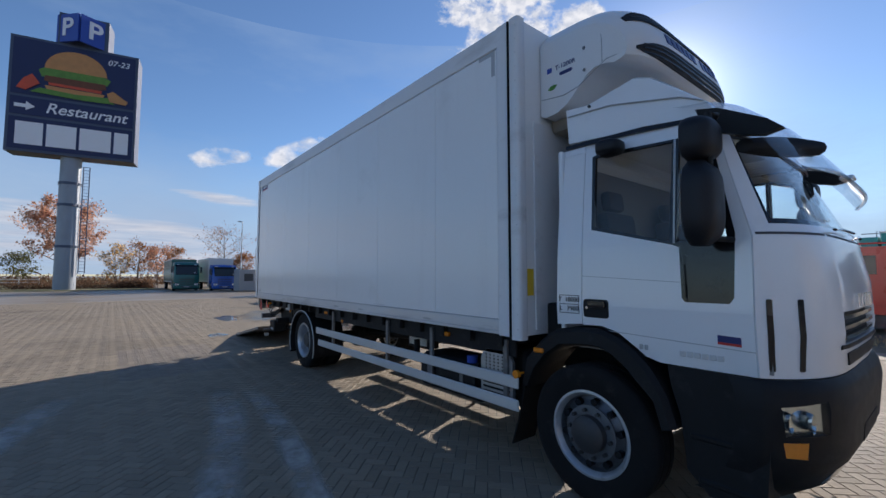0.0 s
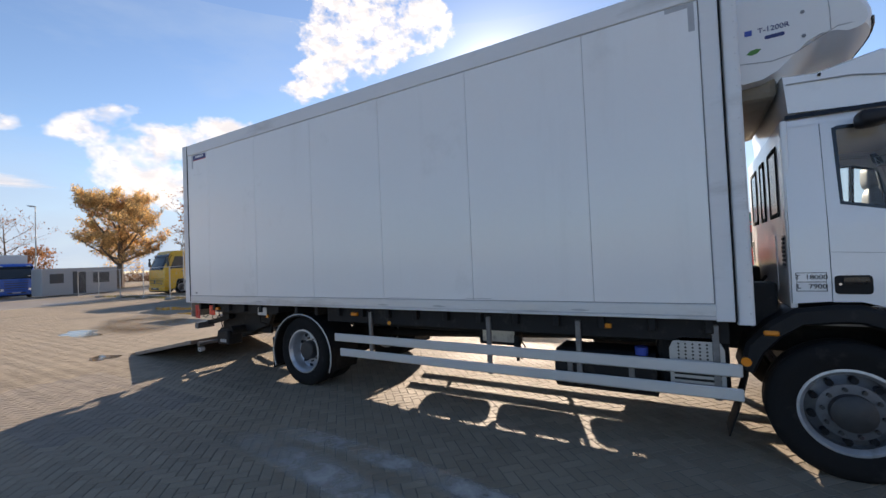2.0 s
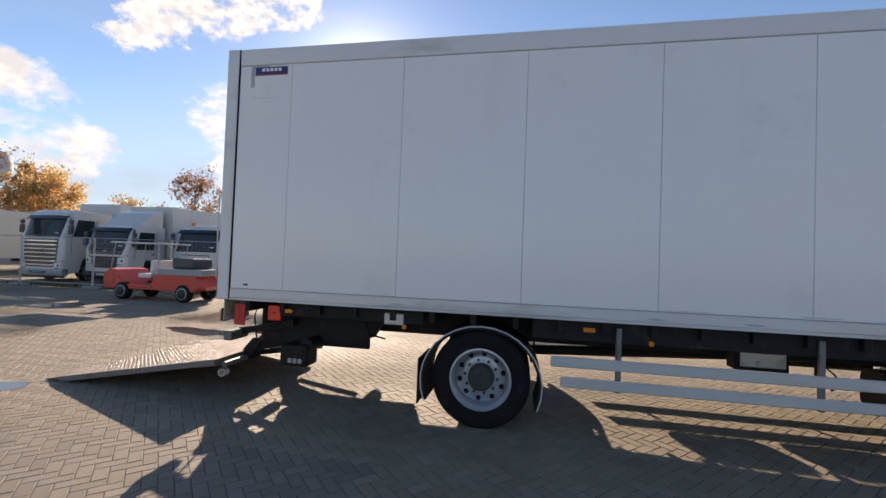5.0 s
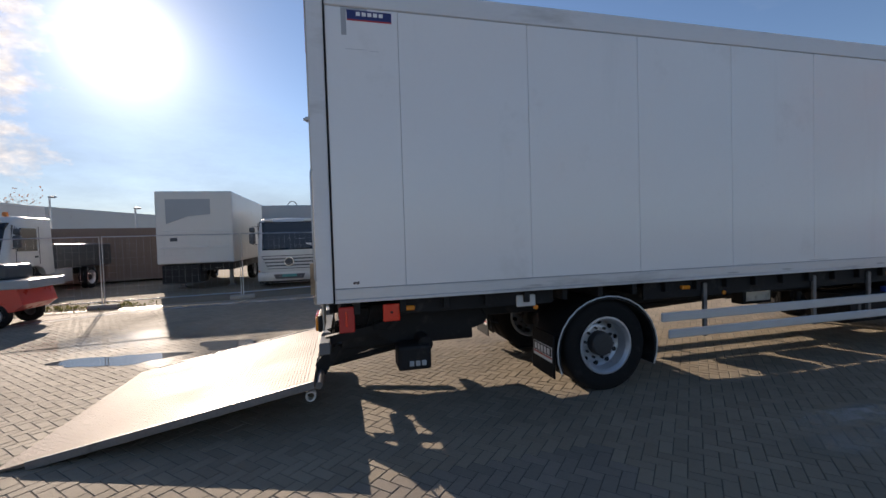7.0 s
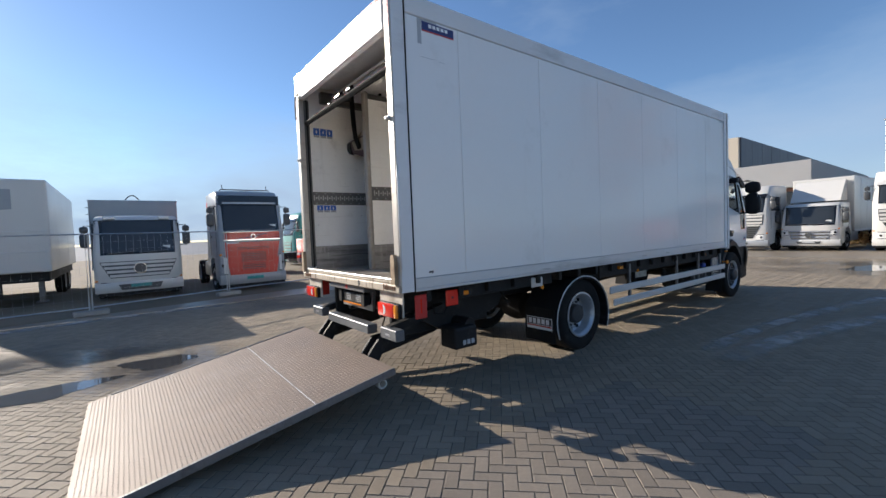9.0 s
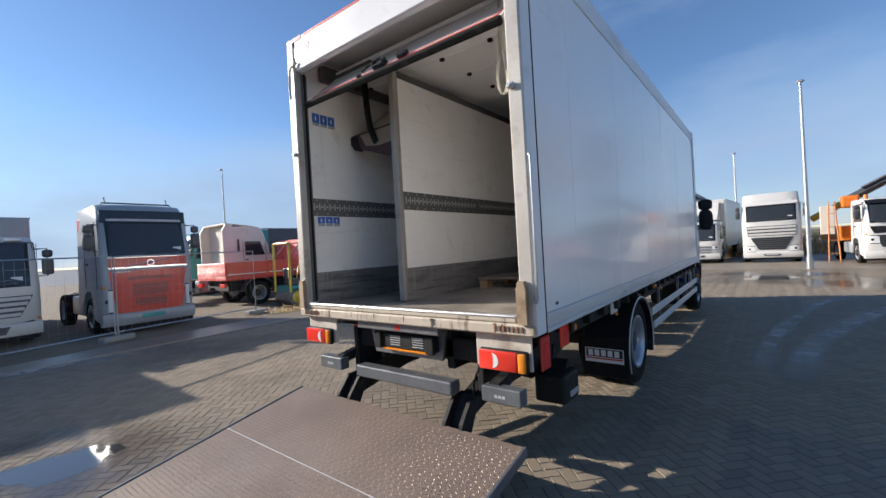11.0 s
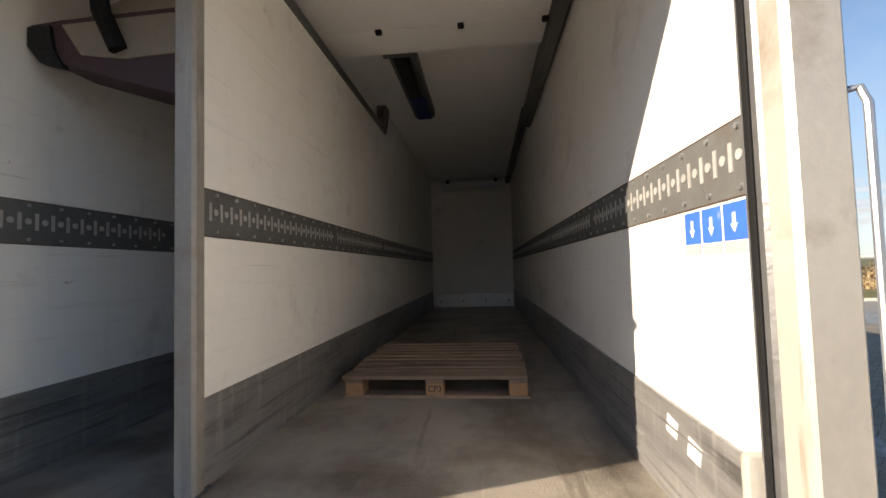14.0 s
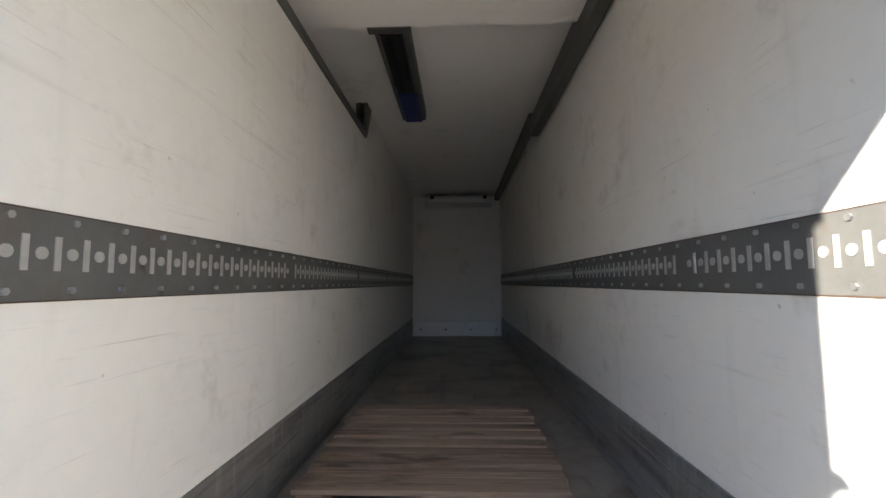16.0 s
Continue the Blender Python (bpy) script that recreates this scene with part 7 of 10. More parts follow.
# fronts of the parked trucks: grille fields (bottom, top, half widths at bottom and top, field, slats, slat material),
# lamps (from, to across the half width, bottom, top), emblem (height, radius), bumper intake (half width, bottom, top)
FRONTS = {
    "plain": dict(fields=[(0.68, 1.45, 0.52, 0.60, "veh_dark", 4, "body")], lamps=(0.60, 0.95, 0.62, 0.80), emblem=None, intake=(0.5, 0.38, 0.5)),
    "star": dict(fields=[(0.70, 1.20, 0.66, 0.88, "veh_dark", 4, "body")], lamps=(0.62, 0.93, 0.40, 0.54), emblem=(0.97, 0.17), intake=(0.5, 0.33, 0.50)),
    "old_star": dict(fields=[(0.56, 1.02, 0.60, 0.74, "veh_grey", 3, "chrome")], lamps=(0.70, 0.97, 0.82, 1.02), emblem=(0.80, 0.14), intake=(0.42, 0.36, 0.48)),
    "red": dict(fields=[(0.45, 1.64, 0.68, 0.90, "veh_red", 0, None)], lamps=(0.79, 0.985, 0.62, 1.15), emblem=None, intake=None),
    "tall": dict(fields=[(1.42, 1.95, 0.80, 0.84, "veh_dark", 3, "body"), (0.68, 1.34, 0.44, 0.72, "veh_dark", 6, "chassis")], lamps=(0.56, 0.96, 0.60, 0.86), emblem=None, intake=(0.3, 0.36, 0.46)),
    "shield": dict(fields=[(1.34, 1.64, 0.74, 0.84, "gloss_black", 0, None), (0.74, 1.26, 0.54, 0.68, "veh_dark", 5, "chassis")], lamps=(0.60, 0.97, 0.92, 1.22), emblem=None, intake=(0.5, 0.40, 0.56)),
    "slatted": dict(fields=[(0.66, 1.95, 0.72, 0.78, "veh_dark", 7, "chrome")], lamps=(0.66, 0.97, 0.62, 0.86), emblem=None, intake=(0.4, 0.36, 0.48)),
}


def parked_truck(name, label, m, cab_mat, w=2.45, h=3.0, ln=2.2, body=None, rake=0.26, lower=None, style="plain", visor=True, mirrors=True, group="parked trucks", axles=None, plate=True, ws=None, category="truck"):
    """A parked truck in its own axes: front at y = 0 facing -y. body: (kind, start, length, width, z0, z1, material)."""
    t = thing(name, label, category, m=m, group=group)
    hw = w / 2
    look_of = FRONTS[style]
    z0, z1 = ws or (h * 0.57, h * 0.88)
    bm = B()
    prof = cab_profile(h, ln, rake, z0, z1)
    rings = []
    for x, s in ((-hw, 0.13), (-hw + 0.03, 0.06), (-hw + 0.1, 0.01), (-hw * 0.5, -0.03), (0, -0.05), (hw * 0.5, -0.03), (hw - 0.1, 0.01), (hw - 0.03, 0.06), (hw, 0.13)):
        rings.append([(x * (1 - 0.05 * max(0, (z - z0) / (h - z0))), y + s * (1 if y < 0.9 else 0), z - (0.35 * s if z > z1 else 0)) for y, z in prof])
    loft(bm, rings, caps=True)
    cab_ob = part("cab", bm, M[cab_mat], t, smooth=True)

    def fy_(z, x=0.0):
        q = abs(x) / hw
        return float(np.interp(z, (0.46, z0, z1), (0.0, 0.0, rake))) - 0.05 + 0.06 * q ** 2 + 0.12 * max(0.0, q - 0.85) / 0.15

    def plate_on(za, zb, wa, wb, off, deep=0.05, n=13):
        """A field that follows the bowed front, wa and wb its half widths at the bottom and the top."""
        bm = B()
        rings = []
        for k in range(n):
            u = -1 + 2 * k / (n - 1)
            xa, xb = u * wa * hw, u * wb * hw
            rings.append([(xa, fy_(za, xa) - off, za), (xb, fy_(zb, xb) - off, zb), (xb, fy_(zb, xb) + deep, zb), (xa, fy_(za, xa) + deep, za)])
        loft(bm, rings, caps=True)
        return bm
    # windscreen in its black rim
    rim = part("windscreen_rim", plate_on(z0 - 0.03, z1 + 0.03, 0.985, 0.955, 0.008), M["gloss_black"], cab_ob, smooth=True)
    pane = part("windscreen", plate_on(z0 + 0.03, z1 - 0.01, 0.945, 0.92, 0.014), M["veh_glass"], rim, smooth=True)
    bm = B()
    box(bm, hw * 0.55, hw * 0.55 + 0.2, fy_(z0 + 0.2, hw * 0.6) - 0.022, fy_(z0 + 0.2, hw * 0.6) + 0.06, z0 + 0.09, z0 + 0.21)
    part("paper_sheet", bm, M["paper"], pane)
    for s in (-1, 1):
        bm = B()
        lo, hi = sorted((s * (hw - 0.10), s * (hw + 0.004)))
        zs = z1 - 0.06
        prism(bm, [(0.42, z0 + 0.04), (1.35, z0 + 0.04), (1.35, zs), (0.42 + 0.8 * rake, zs)], "x", lo, hi)
        dr = part("side_window", bm, M["veh_glass"], cab_ob)
        bm = B()
        lo, hi = sorted((s * (hw - 0.02), s * (hw + 0.012)))
        box(bm, lo, hi, 1.22, 1.38, z0 - 0.2, z0 - 0.13, 0.01)
        part("door_handle", bm, M["veh_dark"], dr)
        bm = B()
        for y in (0.36, 1.46):
            box(bm, s * hw - 0.006, s * hw + 0.006, y - 0.008, y + 0.008, 1.2, z1, 0.002)
        part("door_gap", bm, M["seam"], cab_ob)
        if mirrors:
            zm = (z0 + z1) / 2
            bm = B()
            box(bm, s * (hw + 0.17) - 0.11, s * (hw + 0.17) + 0.11, 0.10, 0.24, zm - 0.28, zm + 0.12, 0.05)
            mi = part("mirror", bm, M["veh_dark"], cab_ob, smooth=True)
            bm = B()
            box(bm, s * (hw + 0.17) - 0.10, s * (hw + 0.17) + 0.10, 0.11, 0.23, zm + 0.15, zm + 0.34, 0.05)
            part("wide_mirror", bm, M["veh_dark"], mi, smooth=True)
            bm = B()
            tube(bm, [(s * (hw - 0.05), 0.25, zm + 0.36), (s * (hw + 0.16), 0.18, zm + 0.37), (s * (hw + 0.16), 0.18, zm - 0.31), (s * (hw - 0.02), 0.25, zm - 0.3)], 0.02, 6)
            part("mirror_arm", bm, M["veh_dark"], mi)
        # lamps: a dark housing, the clear lens with its bowl, and the indicator
        fa, fb, la, lb = look_of["lamps"]
        xs = [s * hw * (fa + (fb - fa) * k / 5) for k in range(6)]
        for nm, grow, off, mat in (("headlight", 0.025, 0.008, "gloss_black"), ("lens", 0.0, 0.016, "white_lens")):
            bm = B()
            loft(bm, [[(x, fy_(la, x) - off, la - grow), (x, fy_(lb, x) - off, lb + grow + 0.03 * k / 5), (x, fy_(lb, x) + 0.05, lb + grow + 0.03 * k / 5), (x, fy_(la, x) + 0.05, la - grow)] for k, x in enumerate(xs)], caps=True)
            if nm == "headlight":
                hl_ = part(nm, bm, M[mat], cab_ob, smooth=True)
            else:
                part(nm, bm, M[mat], hl_, smooth=True)
        bm = B()
        xc, zc = s * hw * (fa + fb) / 2, (la + lb) / 2
        lathe(bm, [(0.0, 0.0), (0.055, 0.004), (0.06, 0.02), (0.0, 0.02)], (xc, fy_(zc, xc) - 0.022, zc), "y", 12)
        part("lamp_bowl", bm, M["gloss_black"], hl_, smooth=True)
        bm = B()
        xi = s * hw * 0.93
        box(bm, xi - 0.06, xi + 0.06, fy_(0.5, xi) - 0.05, fy_(0.5, xi) + 0.05, lb + 0.06, lb + 0.12, 0.012)
        part("indicator", bm, M["amber_lens"], hl_)
        bm = B()
        xg = s * hw * 0.9
        loft(bm, [[(xg - 0.007, fy_(z, xg) - 0.006, z), (xg + 0.007, fy_(z, xg) - 0.006, z), (xg + 0.007, fy_(z, xg) + 0.03, z), (xg - 0.007, fy_(z, xg) + 0.03, z)] for z in (lb + 0.15, (lb + z0) / 2 + 0.1, z0 - 0.06)], caps=True)
        part("corner_gap", bm, M["seam"], cab_ob)
    # bumper
    bm = B()
    rings = []
    for x in np.linspace(-hw, hw, 13):
        q = 0.10 * (abs(x) / hw) ** 4
        rings.append([(x, -0.06 + q, 0.26), (x, -0.10 + q, 0.33), (x, -0.115 + q, 0.46), (x, -0.085 + q, 0.55), (x, -0.05 + q, 0.57), (x, 0.25, 0.57), (x, 0.25, 0.26)])
    loft(bm, rings, caps=True)
    bp = part("bumper", bm, M[lower or cab_mat], cab_ob, smooth=True)
    bm = B()
    box(bm, -hw * 0.96, hw * 0.96, 0.02, 0.2, 0.16, 0.27, 0.02)
    part("bumper_skirt", bm, M["black_plastic"], bp)
    if look_of["intake"]:
        wi, ia, ib = look_of["intake"]
        bm = B()
        prism(bm, [(-wi * hw * 0.86, ia), (wi * hw * 0.86, ia), (wi * hw, ib), (-wi * hw, ib)], "y", -0.128, -0.08)
        part("bumper_intake", bm, M["veh_dark"], bp)
    if plate:
        bm = B()
        box(bm, -0.26, 0.26, -0.138, -0.12, 0.40, 0.50, 0.003)
        part("plate_bar", bm, M["teal_paint"] if plate == "green" else M["grey_tape"], bp)
    # grille fields with slats
    for za, zb, wa, wb, mat, ns, smat in look_of["fields"]:
        gb = part("grille", plate_on(za, zb, wa, wb, 0.012), M[mat], cab_ob, smooth=True)
        for k in range(ns):
            zc = za + (k + 0.5) * (zb - za) / ns
            hz = (zb - za) / ns * (0.3 if smat == "body" else 0.17)
            wc = wa + (wb - wa) * (zc - za) / (zb - za)
            part("grille_slat", plate_on(zc - hz, zc + hz, wc * 0.97, wc * 0.985, 0.03, 0.0), M[cab_mat if smat == "body" else smat], gb, smooth=True)
        if ns == 0 and mat == "gloss_black":
            bm = B()
            for k in range(6):
                box(bm, -0.26 + 0.09 * k, -0.20 + 0.09 * k, fy_(zb) - 0.018, fy_(zb), zb - 0.12, zb - 0.06, 0.003)
            split_part("maker_bar", bm, M["chrome"], gb)
    if look_of["emblem"]:
        ze, re_ = look_of["emblem"]
        bm = B()
        lathe(bm, [(0.0, -0.02), (re_ * 0.9, -0.015), (re_, 0.02), (0.0, 0.02)], (0, -0.09, ze), "y", 24)
        em_ = part("round_emblem", bm, M["veh_dark"], gb, smooth=True)
        bm = B()
        lathe(bm, [(re_, -0.022), (re_, 0.01), (re_ * 0.86, 0.01), (re_ * 0.86, -0.022), (re_, -0.022)], (0, -0.095, ze), "y", 24)
        part("emblem_ring", bm, M["chrome"], em_, smooth=True)
    bm = B()
    tube(bm, [(-hw * 0.7, fy_(z0) - 0.035, z0 + 0.01), (-0.1, fy_(z0) - 0.055, z0 + 0.05)], 0.014, 5)
    tube(bm, [(0.0, fy_(z0) - 0.055, z0 + 0.01), (hw * 0.65, fy_(z0) - 0.035, z0 + 0.05)], 0.014, 5)
    part("wiper", bm, M["veh_dark"], cab_ob)
    if visor:
        bm = B()
        rings = []
        for x in np.linspace(-hw * 0.9, hw * 0.9, 9):
            q = 0.06 * (abs(x) / hw) ** 2
            rings.append([(x, rake - 0.17 + q, z1 - 0.05), (x, rake - 0.02 + q, z1 + 0.11), (x, rake + 0.03 + q, z1 + 0.10), (x, rake - 0.13 + q, z1 - 0.07)])
        loft(bm, rings, caps=True)
        part("sun_visor", bm, M["gloss_black"] if visor is True else M[visor], cab_ob, smooth=True)
        for s in (-1, 1):
            bm = B()
            box(bm, s * hw * 0.66 - 0.12, s * hw * 0.66 + 0.12, rake + 0.02, rake + 0.16, z1 + 0.1, z1 + 0.17, 0.02)
            part("roof_lamp", bm, M["white_lens"], cab_ob)
    # chassis and wheels
    end = 6.5
    if body:
        end = body[1] + body[2]
    bm = B()
    for s in (-1, 1):
        box(bm, s * 0.42 - 0.05, s * 0.42 + 0.05, 0.5, end, 0.62, 0.92, 0.01)
    ch = part("chassis_frame", bm, M["chassis"], t)
    bm = B()
    box(bm, -hw * 0.85, hw * 0.85, 0.4, 2.0, 0.45, 1.1, 0.05)
    part("engine_block", bm, M["chassis"], ch)
    for s in (-1, 1):
        for y in (axles or ((1.25, end - 1.9) if body else (1.25, 4.6))):
            wheel(t, s * (hw - 0.16), y, 0.48, 0.3, "front" if y < 2 else "rear", s)
        bm = B()
        lo, hi = sorted((s * hw * 0.55, s * hw * 0.95))
        box(bm, lo, hi, 2.1, 3.4, 0.42, 0.95, 0.05)
        part("side_tank", bm, M["veh_grey"], t, smooth=True)
    if body and body[0] == "box":
        _, y0, bl, bw, z0_, z1_, bmat = body
        bm = B()
        box(bm, -bw / 2, bw / 2, y0, y0 + bl, z0_, z1_, 0.035)
        bo = part("box_body", bm, M[bmat], t)
        for s in (-1, 1):
            bm = B()
            lo, hi = sorted((s * (bw / 2 - 0.02), s * (bw / 2 + 0.012)))
            box(bm, lo, hi, y0, y0 + bl, z0_ - 0.06, z0_ + 0.05, 0.01)
            box(bm, lo, hi, y0, y0 + bl, z1_ - 0.07, z1_ + 0.01, 0.01)
            part("body_rail", bm, M["alu_guard"], bo)
        bm = B()
        for k in range(5):
            box(bm, -bw / 2 - 0.004, bw / 2 + 0.004, y0 + (k + 1) * bl / 6 - 0.006, y0 + (k + 1) * bl / 6 + 0.006, z0_ + 0.06, z1_ - 0.08)
        part("panel_joint", bm, M["grey_tape"], bo)
    return t, cab_ob


FX, FY = (0, 0, -90), (0, 0, 180)
# the row behind the fence, fronts towards the yard
t, c = parked_truck("box_truck", "white box truck with three-pointed star grille, behind the fence", pose(11.5, 1.66, 0, 0, 0, -90), "veh_white", w=2.25, h=2.63, ln=1.9, rake=0.2, ws=(1.44, 2.44), body=("box", 2.05, 6.5, 2.5, 0.95, 3.25, "veh_grey"), plate="green", visor=False, style="star")
for s in (-1, 1):
    bm = B()
    box(bm, s * 0.7 - 0.15, s * 0.7 + 0.15, 0.1, 0.26, 2.49, 2.59, 0.03)
    part("roof_lamp", bm, M["white_lens"], c)
bm = B()
tube(bm, [(-0.25 + 0.04 * k, 2.3, 3.28 + 0.16 * math.sin(math.pi * k / 10)) for k in range(11)], 0.02, 6)
part("roof_hoop", bm, M["veh_dark"], t)
t, c = parked_truck("tractor_unit", "grey and red tractor unit with red grille, behind the fence", pose(10.45, -1.43, 0, 0, 0, -90), "veh_grey", w=2.08, h=3.4, ln=2.3, rake=0.22, ws=(2.01, 2.92), lower="veh_grey", style="red", plate="green", visor=False)
def bowed(za, zb, wa, wb, off, mat, name, parent, label=""):
    """A field on the bowed front of the red-fronted tractor unit."""
    bm = B()
    rings = []
    for k in range(13):
        u = -1 + k / 6
        xa, xb = u * wa * 0.88, u * wb * 0.88
        ya, yb = (0.06 * (x / 1.04) ** 2 + 0.12 * max(0.0, abs(x) / 1.04 - 0.85) / 0.15 - 0.05 - off for x in (xa, xb))
        rings.append([(xa, ya, za), (xb, yb, zb), (xb, yb + 0.05 + off, zb), (xa, ya + 0.05 + off, za)])
    loft(bm, rings, caps=True)
    return part(name, bm, M[mat], parent, label, smooth=True)


bowed(1.70, 1.97, 1.15, 1.13, 0.012, "veh_red", "red_band", c, "red panel under the windscreen")
bowed(1.965, 1.995, 1.13, 1.13, 0.02, "chrome", "chrome_bar", c)
bowed(1.695, 1.735, 1.02, 1.02, 0.024, "chrome", "chrome_bar", c)
for za, zb, wa in ((1.40, 1.47, 0.56), (0.98, 1.30, 0.44), (0.72, 0.92, 0.40)):
    inset = bowed(za, zb, wa, wa, 0.018, "veh_dark", "grille_inset", c)
    n = max(1, round((zb - za) / 0.07))
    for k in range(n):
        z = za + (k + 0.5) * (zb - za) / n
        bowed(z - 0.016, z + 0.016, wa * 0.98, wa * 0.98, 0.026, "veh_red", "grille_slat", inset)
bm = B()
tube(bm, [(-0.55, -0.085, 1.73), (-0.1, -0.085, 1.80), (0.45, -0.08, 1.91)], 0.013, 6)
lathe(bm, [(0.085, -0.01), (0.085, 0.02), (0.065, 0.02), (0.065, -0.01), (0.085, -0.01)], (0.0, -0.08, 1.82), "y", 18)
part("emblem_bar", bm, M["chrome"], c)
bm = B()
for k in range(5):
    box(bm, -0.80 + 0.075 * k, -0.745 + 0.075 * k, -0.065, 0.0, 1.60, 1.635, 0.002)
split_part("maker_bar", bm, M["white_print"], c)
bm = B()
loft(bm, [[(x, 0.115 + 0.06 * x * x, 2.88), (x, 0.15 + 0.06 * x * x, 3.2), (x, 0.34, 3.2), (x, 0.3, 2.88)] for x in np.linspace(-0.96, 0.96, 11)], caps=True)
vz = part("sun_visor", bm, M["gloss_black"], c, smooth=True)
bm = B()
loft(bm, [[(x, 0.095 + 0.06 * x * x, 2.92), (x, 0.10 + 0.06 * x * x, 2.98), (x, 0.2, 2.98), (x, 0.2, 2.92)] for x in np.linspace(-0.84, 0.84, 11)], caps=True)
part("visor_strip", bm, M["grey_tape"], vz, smooth=True)
bm = B()
tube(bm, [(-0.8, 0.7, 3.38), (-0.78, 0.75, 3.45), (0.78, 0.75, 3.45), (0.8, 0.7, 3.38)], 0.022, 6)
for x in (-0.7, 0.72):
    tube(bm, [(x, 0.75, 3.45), (x - 0.02, 0.75, 3.6)], 0.012, 5)
part("roof_bar", bm, M["veh_dark"], c)
bm = B()
for k in range(15):
    box(bm, -0.945 + 0.135 * k - 0.045, -0.945 + 0.135 * k + 0.045, 0.05, 0.09, 0.13, 0.26, 0.01)
split_part("skirt_slat", bm, M["black_plastic"], c)
bm = B()
box(bm, -1.0, 1.0, 1.95, 2.4, 0.9, 3.2, 0.1)
part("side_fairing", bm, M["veh_red"], c)
# trailer with dark nose
tr_ = thing("semi_trailer", "white semi-trailer with a dark cut-out nose, standing on gravel", "trailer", m=pose(12.3, 5.06, 0, 0, 0, -90))
bm = B()
box(bm, -1.31, 1.31, 0, 7.5, 1.0, 3.72, 0.05)
tb = part("trailer_body", bm, M["veh_white"], tr_)
bm = B()
prism(bm, [(-0.95, 3.42), (0.55, 3.42), (0.55, 2.85), (-0.2, 2.78), (-0.95, 2.5)], "y", -0.012, 0.02)
part("dark_panel", bm, M["veh_grey"], tb)
bm = B()
box(bm, -0.85, -0.6, -0.015, 0.01, 1.85, 1.98, 0.01)
part("small_vent", bm, M["veh_dark"], tb)
for z in (1.6, 2.2):
    bm = B()
    box(bm, -1.25, 1.25, -0.02, 0.01, z, z + 0.03, 0.006)
    part("nose_rail", bm, M["alu_guard"], tb)
bm = B()
box(bm, -1.2, 1.2, 0.3, 7.2, 0.7, 1.0, 0.02)
part("trailer_frame", bm, M["chassis"], tr_)
for s in (-1, 1):
    for y in (4.6, 5.9):
        wheel(tr_, s * 1.05, y, 0.48, 0.3, "rear", s)
    bm = B()
    box(bm, s * 0.9 - 0.07, s * 0.9 + 0.07, 1.2, 1.34, 0.05, 0.8, 0.01)
    box(bm, s * 0.9 - 0.14, s * 0.9 + 0.14, 1.12, 1.42, 0.0, 0.05, 0.01)
    part("landing_leg", bm, M["steel_grey"], tr_)
bm = B()
box(bm, -1.2, 0.1, 0.1, 0.9, 0.25, 0.95, 0.03)
part("pallet_box", bm, M["chassis"], tr_)

t, c = parked_truck("recovery_truck", "white truck with orange beacons on its roof", pose(11.2, 11.4, 0, 0, 0, -90), "veh_white", w=2.5, h=2.85, ln=2.2, lower="veh_dark", style="plain")
for s in (-1, 1):
    bm = B()
    lathe(bm, [(0.0, 0.16), (0.07, 0.14), (0.09, 0.0), (0.0, 0.0)], (s * 0.8, 0.7, 2.85), "z", 12)
    part("beacon", bm, M["orange_paint"], c, "orange beacon", smooth=True)
bm = B()
box(bm, -1.2, 1.2, 2.4, 7.0, 0.95, 1.9, 0.05)
part("flat_body", bm, M["veh_dark"], t)
t, c = parked_truck("box_truck", "white box truck with black bumper and roof deflector", pose(9.95, 14.9, 0, 0, 0, -90), "veh_white", w=2.3, h=2.7, ln=1.95, lower="black_plastic", style="shield", ws=(1.55, 2.45), body=("box", 2.2, 7.0, 2.55, 1.0, 3.75, "veh_white"))
bm = B()
prism(bm, [(0.7, 2.7), (1.9, 2.7), (1.9, 3.5), (1.4, 3.35)], "x", -1.0, 1.0)
part("roof_deflector", bm, M["veh_white"], c)
t, c = parked_truck("tractor_truck", "white long-haul truck with a slatted grille and high roof", pose(9.95, 18.5, 0, 0, 0, -90), "veh_white", w=2.5, h=3.35, ln=2.3, lower="veh_grey", style="slatted", ws=(2.05, 2.95), plate="green", body=("box", 2.6, 8.5, 2.6, 1.0, 3.9, "veh_white"))
t, c = parked_truck("box_truck", "yellow cab truck with a cream box body", pose(10.4, 27.3, 0, 0, 0, -90), "veh_yellow", w=2.45, h=3.3, ln=2.3, rake=0.45, body=("box", 2.4, 8.0, 2.55, 0.85, 3.55, "veh_cream"), style="star")
t, c = parked_truck("covered_truck", "dark green truck parked at the far edge", pose(2.6, 44.0, 0, 0, 0, 0), "veh_green", w=2.5, h=3.2, body=("box", 2.5, 9.0, 2.5, 1.0, 3.6, "veh_green"))
t, c = parked_truck("box_truck", "blue and red cab truck with a white box", pose(5.9, 41.0, 0, 0, 0, 0), "veh_blue", w=2.5, h=2.9, body=("box", 2.3, 8.0, 2.55, 1.0, 3.7, "veh_white"), lower="veh_blue")
# the row at the other end of the yard
t, c = parked_truck("tractor_unit", "white tractor unit with side fairings at the yard's end", pose(3.55, -25.2, 0, 0, 0, 172), "veh_white", w=2.5, h=3.5, ln=2.3, style="tall", ws=(2.1, 2.95), lower="veh_grey")
t, c = parked_truck("box_truck", "white box truck with roof deflector at the yard's end", pose(0.76, -25.6, 0, 0, 0, 176), "veh_white", w=2.36, h=2.42, ln=1.9, rake=0.2, ws=(1.33, 2.22), style="old_star", visor=False, body=("box", 2.1, 7.0, 2.5, 0.95, 3.75, "veh_white"))
bm = B()
prism(bm, [(0.8, 2.5), (2.0, 2.5), (2.0, 3.6), (1.7, 3.55)], "x", -1.0, 1.0)
part("roof_deflector", bm, M["veh_white"], c)
